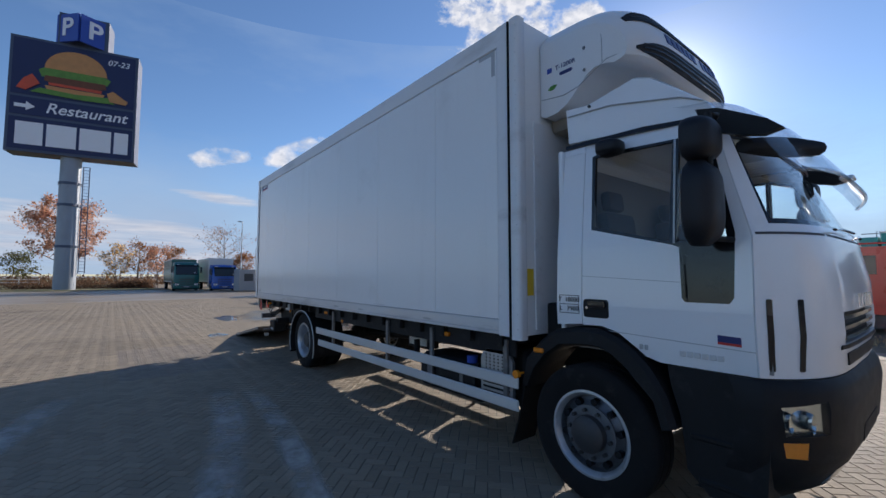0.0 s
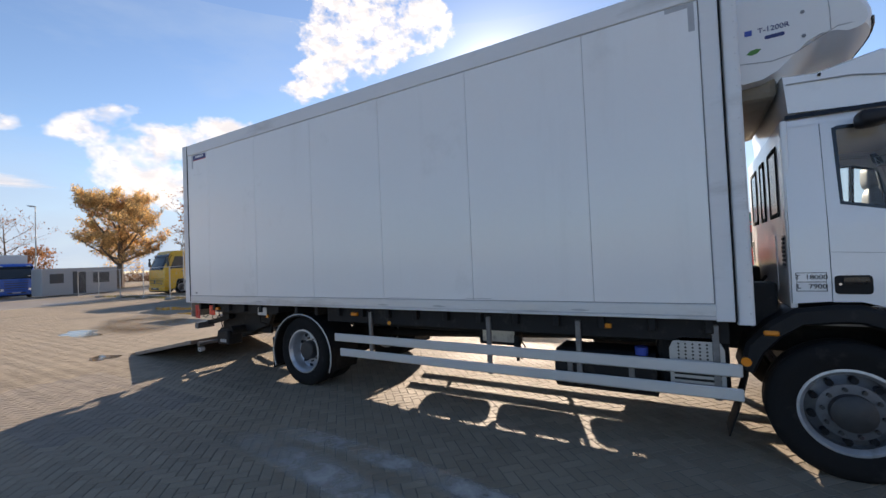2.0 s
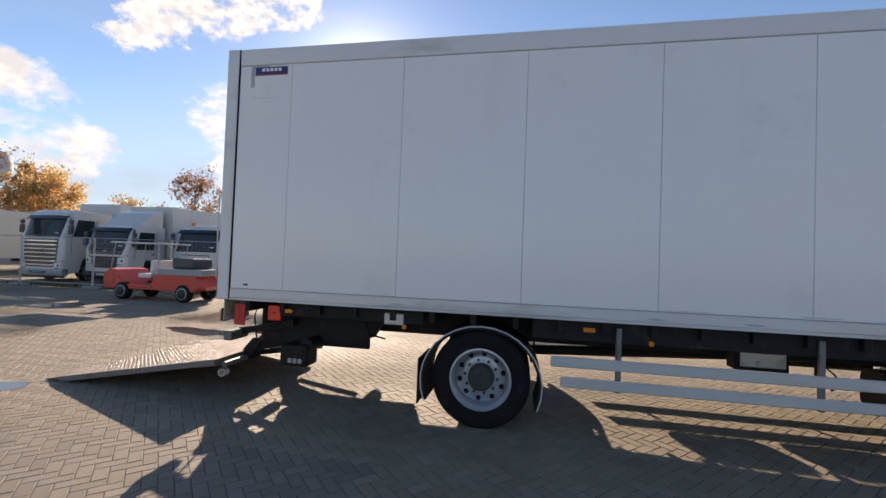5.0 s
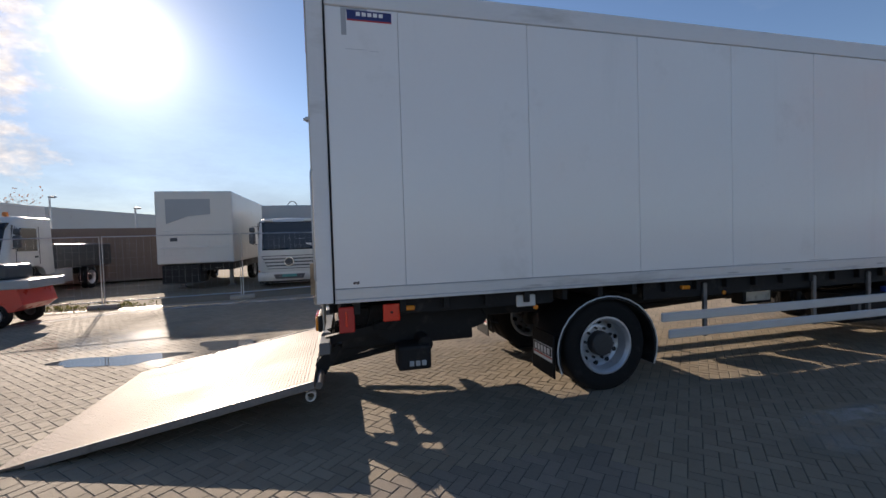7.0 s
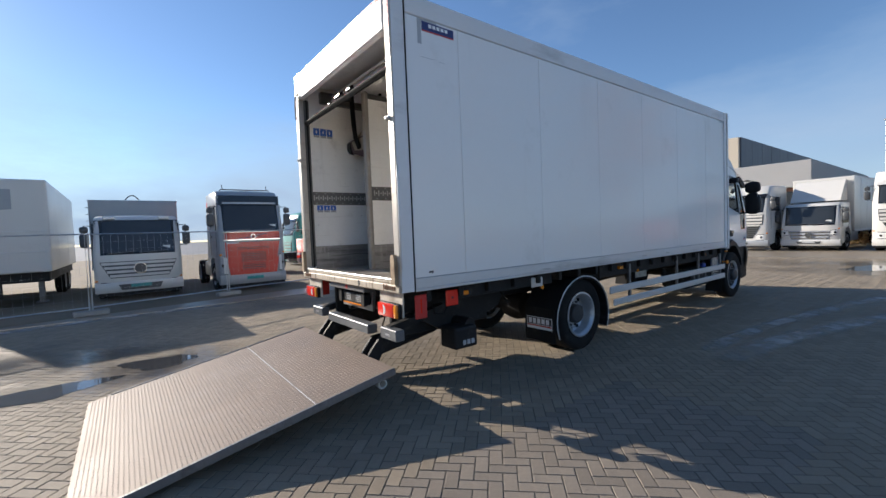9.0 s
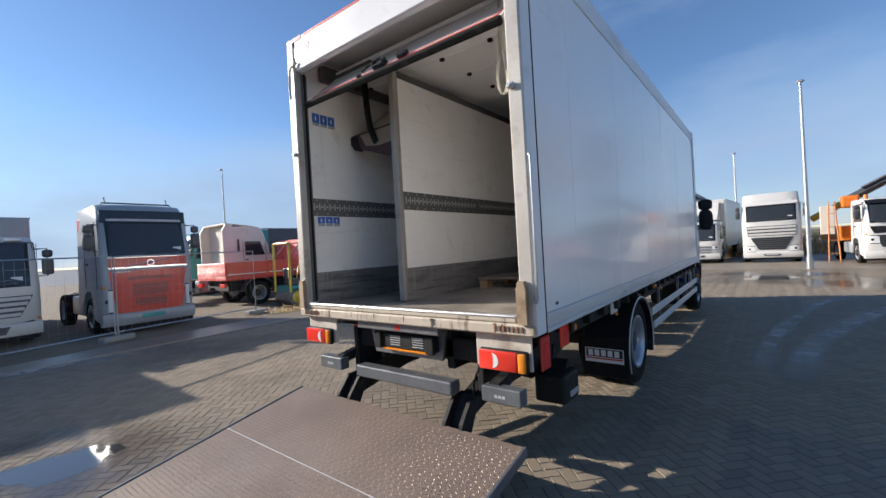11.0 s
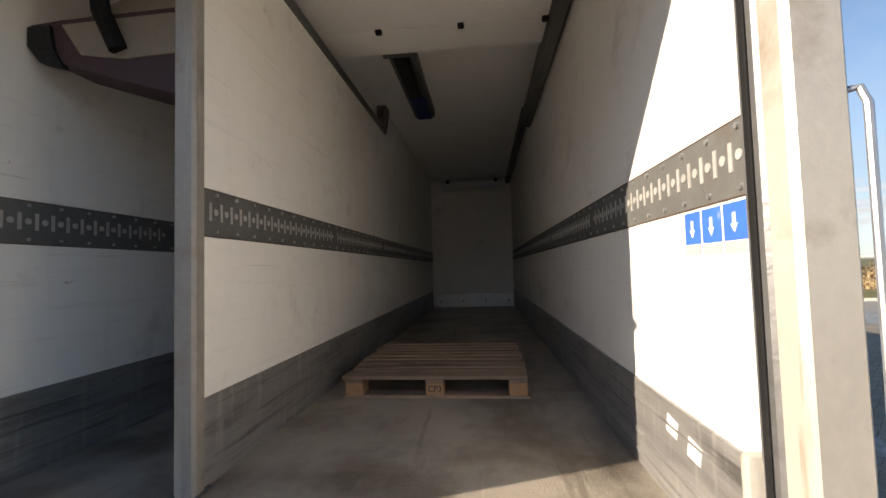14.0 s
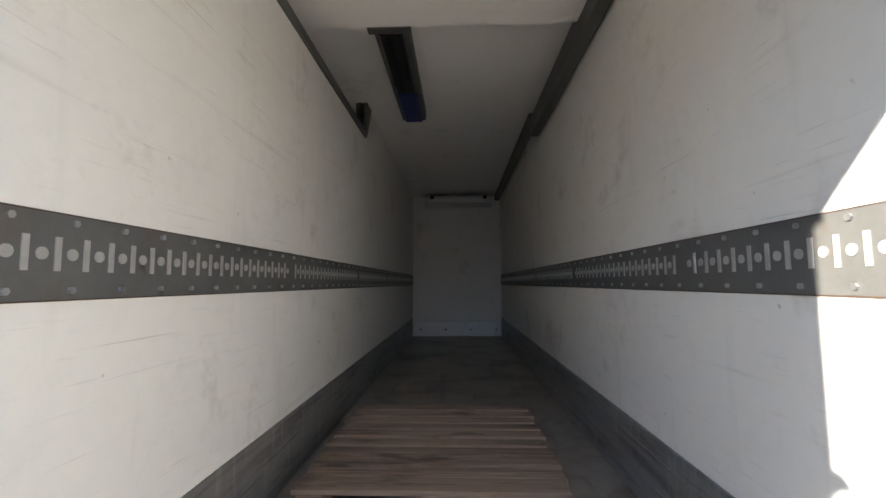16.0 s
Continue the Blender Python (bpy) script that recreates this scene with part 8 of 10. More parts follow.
t, c = parked_truck("tractor_unit", "white tractor unit with a barred grille at the yard's end", pose(-2.72, -25.6, 0, 0, 0, 180), "veh_white", w=2.5, h=3.72, ln=2.3, style="tall", ws=(2.24, 3.12), visor="veh_white")
t, c = parked_truck("crane_truck", "white truck with an orange loading crane folded over it", pose(-6.95, -22.9, 0, 0, 0, 186), "veh_white", w=2.25, h=2.88, ln=1.9, style="shield", ws=(1.82, 2.68), lower="veh_white")
inv = t.matrix_basis.inverted()
def crane_line(pts, r, mat, name, seg=8):
    bm = B()
    tube(bm, [inv @ Vector(p) for p in pts], r, seg)
    return part(name, bm, M[mat], t, smooth=True)


bm = B()
box(bm, 0.25, 0.95, 2.1, 2.9, 0.9, 2.5, 0.06)
part("crane_column", bm, M["orange_paint"], t)
bm = B()
box(bm, 0.1, 1.1, 3.6, 4.5, 1.9, 2.75, 0.1)
part("crane_turret", bm, M["orange_paint"], t, smooth=True)
crane_line([(-4.45, -27.4, 2.16), (-5.4, -27.4, 2.72), (-6.29, -27.4, 3.22)], 0.17, "mach_yellow", "crane_boom")
crane_line([(-5.9, -27.4, 3.05), (-7.2, -27.4, 3.82), (-8.1, -27.4, 4.36)], 0.2, "veh_dark", "boom_sleeve")
crane_line([(-6.4, -27.2, 3.6), (-7.5, -27.2, 4.22)], 0.06, "steel_grey", "lift_cylinder")
crane_line([(-8.0, -27.4, 4.32), (-8.6, -27.4, 4.6), (-9.19, -27.4, 4.82)], 0.13, "veh_dark", "crane_jib")
crane_line([(-8.1, -27.4, 4.3), (-8.5, -27.4, 4.1), (-8.9, -27.4, 4.25)], 0.1, "veh_dark", "jib_link")
crane_line([(-9.15, -27.4, 4.82), (-9.5, -27.4, 4.6), (-9.75, -27.4, 4.3)], 0.09, "veh_dark", "crane_head")
for k in range(4):
    crane_line([(-9.4 - 0.16 * k, -27.4, 4.5 - 0.03 * k), (-9.3 - 0.22 * k, -27.3, 4.2 - 0.02 * k), (-9.55 - 0.14 * k, -27.3, 3.95)], 0.05, "veh_dark", "grab_tine", 6)
bm = B()
box(bm, -0.34, 0.34, -0.3, 0.3, -0.3, 0.3, 0.08, m=inv @ pose(-5.9, -26.8, 2.93))
part("control_cabin", bm, M["orange_paint"], t, "orange crane control cabin")
for dx in (-0.35, 0.0, 0.3):
    bm = B()
    lathe(bm, [(0.0, 0.2), (0.07, 0.18), (0.09, 0.0), (0.0, 0.0)], (dx * 2.4, 0.75, 2.86), "z", 12)
    part("beacon", bm, M["orange_paint"] if dx else M["veh_dark"], c, smooth=True)
bm = B()
box(bm, -1.2, 1.2, 3.0, 7.5, 1.0, 1.7, 0.04)
part("tipper_body", bm, M["orange_paint"], t)
for xx in (0.8, 1.05):
    bm = B()
    cyl(bm, (xx + 0.6, 2.5, 0.0), (xx + 0.6, 2.5, 2.4), 0.05, seg=8)
    part("stabiliser_leg", bm, M["orange_paint"], t)
t, c = parked_truck("box_truck", "white truck with dark lower front at the yard's end", pose(-10.0, -29.0, 0, 0, 0, 188), "veh_white", w=2.45, h=3.0, ln=2.0, ws=(1.85, 2.75), lower="veh_dark", style="old_star")

# orange ladder stand beside the lamp post
st_ = thing("ladder_stand", "tall orange ladder stand leaning by the lamp post", "ladder", m=pose(-5.1, -25.2, 0, 0, 0, 4))
M["worn_orange"] = surface("worn_orange", (0.5, 0.2, 0.07), 0.6, var=0.2, scale=5, dirt=(0.3, 0.22, 0.15), dirt_amount=0.3)
for x0, x1 in ((-0.21, -0.12), (0.21, 0.10)):
    bm = B()
    cyl(bm, (x0, 0, 0), (x1, -0.25, 2.95), 0.032, seg=8)
    part("rail", bm, M["worn_orange"], st_)
for k in range(4):
    bm = B()
    cyl(bm, (-0.19, -0.055 * k - 0.03, 0.4 + 0.65 * k), (0.18, -0.055 * k - 0.03, 0.4 + 0.65 * k), 0.018, seg=6)
    part("rung", bm, M["worn_orange"], st_)
bm = B()
box(bm, -0.12, 0.42, -0.42, -0.36, 1.35, 2.75, 0.02)
part("board", bm, M["veh_warm"], st_, "pale board")

# the red flatbed with crew cab, and a white tractor behind it
rf_ = thing("flatbed_truck", "red flatbed truck with a crew cab on gravel", "truck", m=pose(14.15, -13.12, 0, 0, 0, 0), group="parked trucks")
bm = B()
box(bm, -1.2, 1.2, 5.45, 8.62, 1.0, 1.14, 0.02)
bed = part("load_bed", bm, M["veh_red"], rf_)
for s in (-1, 1):
    for k in range(2):
        bm = B()
        lo, hi = sorted((s * 1.17, s * 1.21))
        box(bm, lo, hi, 5.48 + 1.57 * k, 7.02 + 1.57 * k, 1.14, 1.66, 0.015)
        sd = part("drop_side", bm, M["veh_red"], bed)
        bm = B()
        lo, hi = sorted((s * 1.2, s * 1.222))
        box(bm, lo, hi, 5.52 + 1.57 * k, 6.98 + 1.57 * k, 1.20, 1.24, 0.006)
        part("pale_strip", bm, M["alu_guard"], sd)
bm = B()
box(bm, -1.2, 1.2, 8.60, 8.64, 1.14, 1.66, 0.015)
part("tail_board", bm, M["veh_red"], bed)
bm = B()
prism(bm, [(2.4, 0.5), (2.35, 1.0), (2.45, 1.5), (2.8, 2.3), (3.05, 2.5), (5.2, 2.5), (5.38, 1.3), (5.38, 0.6)], "x", -1.1, 1.1)
cc = part("crew_cab", bm, M["veh_red"], rf_)
for s in (-1, 1):
    for y0, y1 in ((3.1, 3.9), (4.1, 4.95)):
        bm = B()
        lo, hi = sorted((s * 1.08, s * 1.106))
        box(bm, lo, hi, y0, y1, 1.7, 2.25, 0.03)
        part("side_window", bm, M["veh_glass"], cc)
    for y in (3.3, 7.35):
        wheel(rf_, s * 1.0, y, 0.46, 0.28, "front" if y < 4 else "rear", s)
    bm = B()
    rings = []
    for k in range(9):
        a = radians(10 + k * 20)
        rings.append([(s * 1.18, 7.35 + 0.66 * math.cos(a), 0.46 + 0.62 * math.sin(a)), (s * 0.8, 7.35 + 0.66 * math.cos(a), 0.46 + 0.62 * math.sin(a)), (s * 0.8, 7.35 + 0.62 * math.cos(a), 0.44 + 0.58 * math.sin(a)), (s * 1.18, 7.35 + 0.62 * math.cos(a), 0.44 + 0.58 * math.sin(a))])
    loft(bm, rings, caps=True)
    part("mudguard", bm, M["veh_dark"], rf_)
    bm = B()
    box(bm, s * 0.95 - 0.2, s * 0.95 + 0.2, 8.56, 8.66, 0.75, 0.9, 0.02)
    part("tail_lamp", bm, M["red_lens"], rf_)
bm = B()
prism(bm, [(2.45, 1.62), (2.77, 2.25), (2.81, 2.24), (2.49, 1.6)], "x", -0.95, 0.95)
part("windscreen", bm, M["veh_glass"], cc)
bm = B()
box(bm, -0.9, 0.9, 2.6, 8.4, 0.58, 1.0, 0.03)
part("chassis_frame", bm, M["chassis"], rf_)
bm = B()
tube(bm, [(-1.0, 3.2, 2.5), (-1.0, 3.2, 2.6), (-1.0, 5.1, 2.6), (-1.0, 5.1, 2.5)], 0.025, 6)
part("roof_rack", bm, M["veh_red"], cc)
# A white cab: the warm bounce off the ground is put into its colour.
t, c = parked_truck("tractor_unit", "white tractor unit with side fairings, warm bounce light in its colour, behind the red flatbed", pose(17.8, -8.45, 0, 0, 0, 0), "veh_warm", w=2.4, h=3.3, ln=1.95, ws=(1.9, 2.65), visor=False)
for s in (-1, 1):
    bm = B()
    lo, hi = sorted((s * 1.1, s * 1.19))
    prism(bm, [(1.9, 1.0), (2.32, 1.0), (2.36, 3.1), (2.2, 3.38), (1.9, 3.38)], "x", lo, hi)
    part("side_fairing", bm, M["veh_warm"], c)
bm = B()
prism(bm, [(0.75, 3.28), (1.2, 3.36), (2.2, 3.44), (2.2, 3.38), (0.75, 3.24)], "x", -1.12, 1.12)
part("roof_deflector", bm, M["veh_warm"], c)
bm = B()
box(bm, -1.21, -1.19, 1.62, 1.72, 2.1, 2.7, 0.004)
part("side_vent", bm, M["veh_dark"], c)
parked_truck("covered_truck", "truck with green tarpaulin body behind the fence", pose(22.2, -6.2, 0, 0, 0, 180), "teal_paint", w=2.5, h=3.3, ws=(1.9, 2.8), body=("box", 2.3, 2.2, 2.5, 0.9, 3.5, "teal_paint"))
nb_ = thing("box_trailer", "dark navy box trailer behind the parked trucks", "trailer", m=pose(25.2, -13.2, 0))
bm = B()
box(bm, -1.2, 1.2, -4.5, 1.2, 1.0, 3.78, 0.04)
nbb = part("trailer_body", bm, M["clad_dark"], nb_)
bm = B()
box(bm, -1.22, 1.22, -4.5, 1.22, 0.9, 1.02, 0.02)
part("body_rail", bm, M["alu_guard"], nbb)
for s in (-1, 1):
    for y in (-3.2, -2.0):
        wheel(nb_, s * 1.0, y, 0.48, 0.3, "rear", s)
    bm = B()
    box(bm, s * 0.9 - 0.07, s * 0.9 + 0.07, 0.2, 0.34, 0.0, 0.92, 0.01)
    part("landing_leg", bm, M["steel_grey"], nb_)

# tandem roller
ro = thing("tandem_roller", "yellow and teal tandem roller with a roll bar, on gravel", "road roller", m=pose(11.25, -5.97, 0))
bm = B()
cyl(bm, (-0.5, 0.0, 0.31), (0.5, 0.0, 0.31), 0.31, seg=28)
part("drum", bm, M["steel_grey"], ro, smooth=True)
bm = B()
cyl(bm, (-0.5, -1.4, 0.31), (0.5, -1.4, 0.31), 0.31, seg=28)
part("drum", bm, M["steel_grey"], ro, smooth=True)
for y in (0.0, -1.4):
    for s in (-1, 1):
        bm = B()
        lathe(bm, [(0.0, 0.02), (0.2, 0.02), (0.23, 0.0), (0.0, 0.0)], (s * 0.52, y, 0.31), "x", 20, sign=s)
        part("drum_cover", bm, M["mach_yellow"], ro, smooth=True)
bm = B()
box(bm, -0.5, 0.5, -0.8, 0.25, 0.5, 0.72, 0.05)
part("rear_frame", bm, M["teal_paint"], ro)
bm = B()
box(bm, -0.5, 0.5, -1.75, -0.75, 0.48, 0.76, 0.05)
part("front_frame", bm, M["teal_paint"], ro)
bm = B()
prism(bm, [(-1.8, 0.72), (-0.7, 0.72), (-0.72, 1.2), (-0.9, 1.27), (-1.55, 1.22), (-1.8, 1.05)], "x", -0.42, 0.42)
part("bonnet", bm, M["mach_yellow"], ro)
bm = B()
box(bm, -0.25, 0.25, -0.38, 0.07, 0.72, 0.95, 0.04)
box(bm, -0.25, 0.25, -0.02, 0.1, 0.95, 1.35, 0.04)
part("seat", bm, M["veh_dark"], ro)
bm = B()
tube(bm, [(-0.5, 0.27, 0.5), (-0.5, 0.27, 2.2), (-0.46, 0.27, 2.25), (0.46, 0.27, 2.25), (0.5, 0.27, 2.2), (0.5, 0.27, 0.5)], 0.045, 8)
part("roll_bar", bm, M["mach_yellow"], ro, smooth=True)
for s in (-1, 1):
    bm = B()
    tube(bm, [(s * 0.46, 0.27, 2.22), (s * 0.44, -0.5, 2.27), (s * 0.42, -1.1, 2.24)], 0.018, 6)
    tube(bm, [(s * 0.46, 0.27, 1.75), (s * 0.44, -0.2, 2.22)], 0.018, 6)
    part("canopy_rail", bm, M["steel_grey"], ro)
    bm = B()
    tube(bm, [(s * 0.4, -0.5, 0.7), (s * 0.4, -0.62, 1.2), (s * 0.4, -0.75, 1.62)], 0.028, 6)
    part("hand_rail", bm, M["mach_yellow"], ro, smooth=True)
bm = B()
tube(bm, [(0, -0.75, 1.15), (0, -0.57, 1.34)], 0.03, 6)
tube(bm, [(0.18 * math.cos(2 * math.pi * k / 14), -0.55 + 0.07 * math.sin(2 * math.pi * k / 14), 1.36 + 0.16 * math.sin(2 * math.pi * k / 14)) for k in range(15)], 0.014, 6)
part("steering_wheel", bm, M["veh_dark"], ro)

# electric utility cart
ca_ = thing("utility_cart", "orange electric utility cart with a flat roof and load bed", "cart", m=pose(6.55, 10.3, 0, 0, 0, 180))
for y in (0.85, 3.15):
    for s in (-1, 1):
        wheel(ca_, s * 0.52, y, 0.28, 0.2, "front", s)
bm = B()
prism(bm, [(0.15, 0.35), (0.1, 0.75), (0.35, 1.0), (0.6, 0.95), (0.75, 0.5), (1.9, 0.45), (2.1, 0.85), (3.6, 0.85), (3.7, 0.5), (3.5, 0.35)], "x", -0.58, 0.58)
part("cart_body", bm, M["veh_red"], ca_)
bm = B()
box(bm, -0.62, 0.62, 2.2, 3.85, 0.85, 1.05, 0.02)
part("load_bed", bm, M["veh_grey"], ca_)
bm = B()
box(bm, -0.62, 0.62, 0.35, 2.3, 1.82, 1.87, 0.02)
part("roof", bm, M["veh_white"], ca_)
for s in (-1, 1):
    for y0, y1 in ((0.35, 0.5), (2.15, 2.2)):
        bm = B()
        tube(bm, [(s * 0.55, y0, 0.9), (s * 0.56, y1, 1.84)], 0.02, 6)
        part("roof_post", bm, M["veh_grey"], ca_)
bm = B()
box(bm, -0.5, 0.5, 1.35, 1.85, 0.72, 0.86, 0.04)
box(bm, -0.5, 0.5, 1.8, 1.92, 0.86, 1.3, 0.04)
part("bench_seat", bm, M["paper"], ca_)
bm = B()
box(bm, -0.5, 0.4, 2.5, 3.3, 1.05, 1.4, 0.08)
part("tool_bag", bm, M["veh_dark"], ca_)
# low brown container and far cars
for x, y, a, wdt, hh, mat in ((17.6, 9.8, -70, 6.0, 2.6, "soil_brown"), (19.0, 15.0, -75, 7.0, 2.5, "veh_white")):
    if mat == "soil_brown":
        M[mat] = surface(mat, (0.2, 0.14, 0.11), 0.6, var=0.15, scale=2, stretch=(8, 8, 1), bump=0.3)
    co = thing("container", "low site container behind the fence" if mat != "veh_white" else "white site container behind the fence", "container", m=pose(x, y, 0, 0, 0, a))
    bm = B()
    box(bm, -wdt / 2, wdt / 2, 0, 2.4, 0.1, hh, 0.03)
    cb = part("container_shell", bm, M[mat], co)
    for k in range(14):
        bm = B()
        box(bm, -wdt / 2 + (k + 0.3) * wdt / 14, -wdt / 2 + (k + 0.7) * wdt / 14, -0.03, 0.01, 0.3, hh - 0.2, 0.01)
        part("wall_rib", bm, M[mat], cb)

# ---- fence, lamps, sign, buildings, verge ----
def fence_panel(m, length=3.4):
    f = thing("fence_panel", "galvanised mesh site fence panel on concrete feet", "fence", m=m, group="site fence")
    bm = B()
    tube(bm, [(0.03, 0, 0.05), (0.03, 0, 2.0), (length - 0.03, 0, 2.0), (length - 0.03, 0, 0.05)], 0.02, 6)
    tube(bm, [(0.03, 0, 0.2), (length - 0.03, 0, 0.2)], 0.018, 6)
    fr_ = part("frame", bm, M["galv"], f)
    bm = B()
    n = int(length / 0.16)
    for k in range(1, n):
        x = k * length / n
        box(bm, x - 0.0009, x + 0.0009, -0.0009, 0.0009, 0.2, 2.0)
    for k in range(1, 9):
        box(bm, 0.03, length - 0.03, -0.0009, 0.0009, 0.2 + k * 0.2 - 0.0009, 0.2 + k * 0.2 + 0.0009)
    part("wire_mesh", bm, M["galv"], fr_, kind="stuff")
    bm = B()
    box(bm, -0.35, 0.35, -0.12, 0.12, 0, 0.13, 0.03)
    part("foot", bm, M["concrete"], f)
    return f


M["concrete"] = surface("concrete", (0.3, 0.29, 0.27), 0.85, var=0.15, scale=4, bump=0.4, bump_scale=30)
M["kerb"] = surface("kerb", (0.52, 0.5, 0.46), 0.8, var=0.12, scale=3, bump=0.3, bump_scale=30, dirt=(0.25, 0.23, 0.2), dirt_amount=0.2)
fence_pts = [(10.4, -4.25), (9.75, -0.48), (8.75, 2.75), (8.3, 6.2), (8.0, 9.6), (7.9, 13.0), (7.8, 16.4), (7.8, 19.8), (7.8, 23.2), (7.8, 26.6), (7.75, 30.0), (7.6, 33.4)]
for (xa, ya), (xb, yb) in zip(fence_pts, fence_pts[1:]):
    ln = math.hypot(xb - xa, yb - ya)
    fence_panel(pose(xa, ya, 0, 0, 0, math.degrees(math.atan2(yb - ya, xb - xa))), ln)


def street_lamp(x, y, h, az=0.0, arm=0.45, globe=False):
    s = thing("street_lamp", "slim grey street lamp on a tapered pole", "street lamp", m=pose(x, y, 0, 0, 0, az), group="street lamps")
    bm = B()
    cyl(bm, (0, 0, 0), (0, 0, h), 0.09, 0.045, seg=12)
    cyl(bm, (0, 0, 0), (0, 0, 0.5), 0.11, seg=12)
    part("pole", bm, M["galv"], s, smooth=True)
    bm = B()
    rings = []
    for k in range(7):
        u = k / 6
        r = 0.05 + 0.11 * math.sin(math.pi * min(1, u * 0.9 + 0.1))
        rings.append([(arm * 1.6 * u - 0.05, r * math.cos(a), h + 0.02 + 0.06 * u + 0.5 * r * math.sin(a)) for a in [2 * math.pi * j / 10 for j in range(10)]])
    loft(bm, rings, caps=True)
    part("lamp_head", bm, M["veh_grey"], s, smooth=True)
    return s


street_lamp(-3.9, -20.8, 7.9, -90, arm=0.25)
street_lamp(-0.75, -38.0, 7.9, -90, arm=0.25)
street_lamp(-17.6, -22.7, 7.85, -20)
street_lamp(34.8, -14.5, 9.7, 0)
street_lamp(10.2, 53.0, 9.3, 180)
street_lamp(25.5, 17.0, 4.9, 0)
street_lamp(22.5, 11.2, 3.9, 0)

# verge: grass, soil and kerbs
def flat(name, pts, z, material, label, category):
    bm = B()
    bm.faces.new([bm.verts.new((x, y, z)) for x, y in pts])
    return structure(name, bm, material, label, category)


flat("ground_gravel", [(8.6, -14), (60, -14), (60, 34), (8.2, 34), (8.25, 6.4), (8.6, 3), (9.2, -0.6), (9.45, -4.2)], 0.004, M["soil"], "brown gravel and soil behind the fence", "ground")
kerb_line = [(-10.9, -30.0), (-11.0, -26.5), (-11.3, -24.6), (-11.9, -22.9), (-12.9, -21.9), (-14.5, -21.2), (-18.0, -20.3), (-24.0, -19.0), (-40.0, -15.5), (-80.0, -6.0)]
flat("ground_verge", kerb_line + [(-400, 30), (-400, -400), (-10.9, -400)], 0.10, M["grass_far"], "dry olive and straw grass verge behind the kerb", "ground")
kb_ = thing("kerb", "pale concrete kerb stones along the grass verge", "kerb", kind="structure")
for (xa, ya), (xb, yb) in zip(kerb_line[1:8], kerb_line[2:9]):
    d = math.hypot(xb - xa, yb - ya)
    n = max(1, round(d / 1.0))
    for k in range(min(n, 12)):
        bm = B()
        box(bm, 0.005, d / n - 0.005, -0.09, 0.09, -0.02, 0.13, 0.02)
        part("kerb_stone", bm, M["kerb"], kb_, m=pose(xa + (xb - xa) * k / n, ya + (yb - ya) * k / n, 0, 0, 0, math.degrees(math.atan2(yb - ya, xb - xa))))
flat("ground_lawn", [(-120, 52), (0.5, 50), (0.5, 400), (-400, 400), (-400, 52)], 0.03, M["grass_far"], "grass strip beyond the paved yard", "ground")
flat("ground_field", [(0.5, 50), (60, 34.2), (300, 34.2), (300, 400), (0.5, 400)], 0.03, M["soil"], "bare soil beyond the yard", "ground")

# tall sign on a round pillar
def az_pt(az, d, ex=-3.995, ey=-10.538):
    return Vector((ex + d * math.sin(radians(az)), ey + d * math.cos(radians(az)), 0))


M["sign_navy"] = surface("sign_navy", (0.012, 0.02, 0.085), 0.5, var=0.1, scale=0.5)
M["sign_white"] = surface("sign_white", (0.8, 0.8, 0.82), 0.5, var=0.04, scale=0.5)
M["bun"] = surface("bun", (0.55, 0.26, 0.09), 0.6, var=0.2, scale=1.5)
M["lettuce"] = surface("lettuce", (0.12, 0.25, 0.04), 0.6, var=0.4, scale=2)
M["patty"] = surface("patty", (0.16, 0.06, 0.03), 0.7, var=0.3, scale=2)
M["tomato"] = surface("tomato", (0.6, 0.08, 0.03), 0.5, var=0.2, scale=2)
M["frame_blue"] = surface("frame_blue", (0.06, 0.08, 0.13), 0.5, var=0.1, scale=1)
PA, PB = az_pt(-8.7, 67.5), az_pt(1.4, 64.5)
PA.z = PB.z = 0.9                      # all heights on the board count from here
sr = (PB - PA)
sw = sr.length
sr.normalize()
su = Vector((0, 0, 1))
sn = sr.cross(su)                       # towards the yard
z0s, z1s = 15.0, 28.6
sign = thing("restaurant_sign", "tall navy restaurant sign with a burger picture on a round pillar", "sign")


def on_sign(u0, u1, v0, v1, off0, off1, mat, name, parent, label=""):
    bm = B()
    mm = Matrix(((sr.x, su.x, sn.x, PA.x), (sr.y, su.y, sn.y, PA.y), (sr.z, su.z, sn.z, PA.z), (0, 0, 0, 1)))
    box(bm, u0, u1, v0, v1, off0, off1, 0.02 if off1 - off0 > 0.2 else 0.0, m=mm)
    return part(name, bm, M[mat], parent, label)


def sign_shape(pts, off, mat, name, parent):
    bm = B()
    mm = Matrix(((sr.x, su.x, sn.x, PA.x), (sr.y, su.y, sn.y, PA.y), (sr.z, su.z, sn.z, PA.z), (0, 0, 0, 1)))
    prism(bm, pts, "z", off, off + 0.05)
    bmesh.ops.transform(bm, matrix=mm, verts=bm.verts)
    return part(name, bm, M[mat], parent)


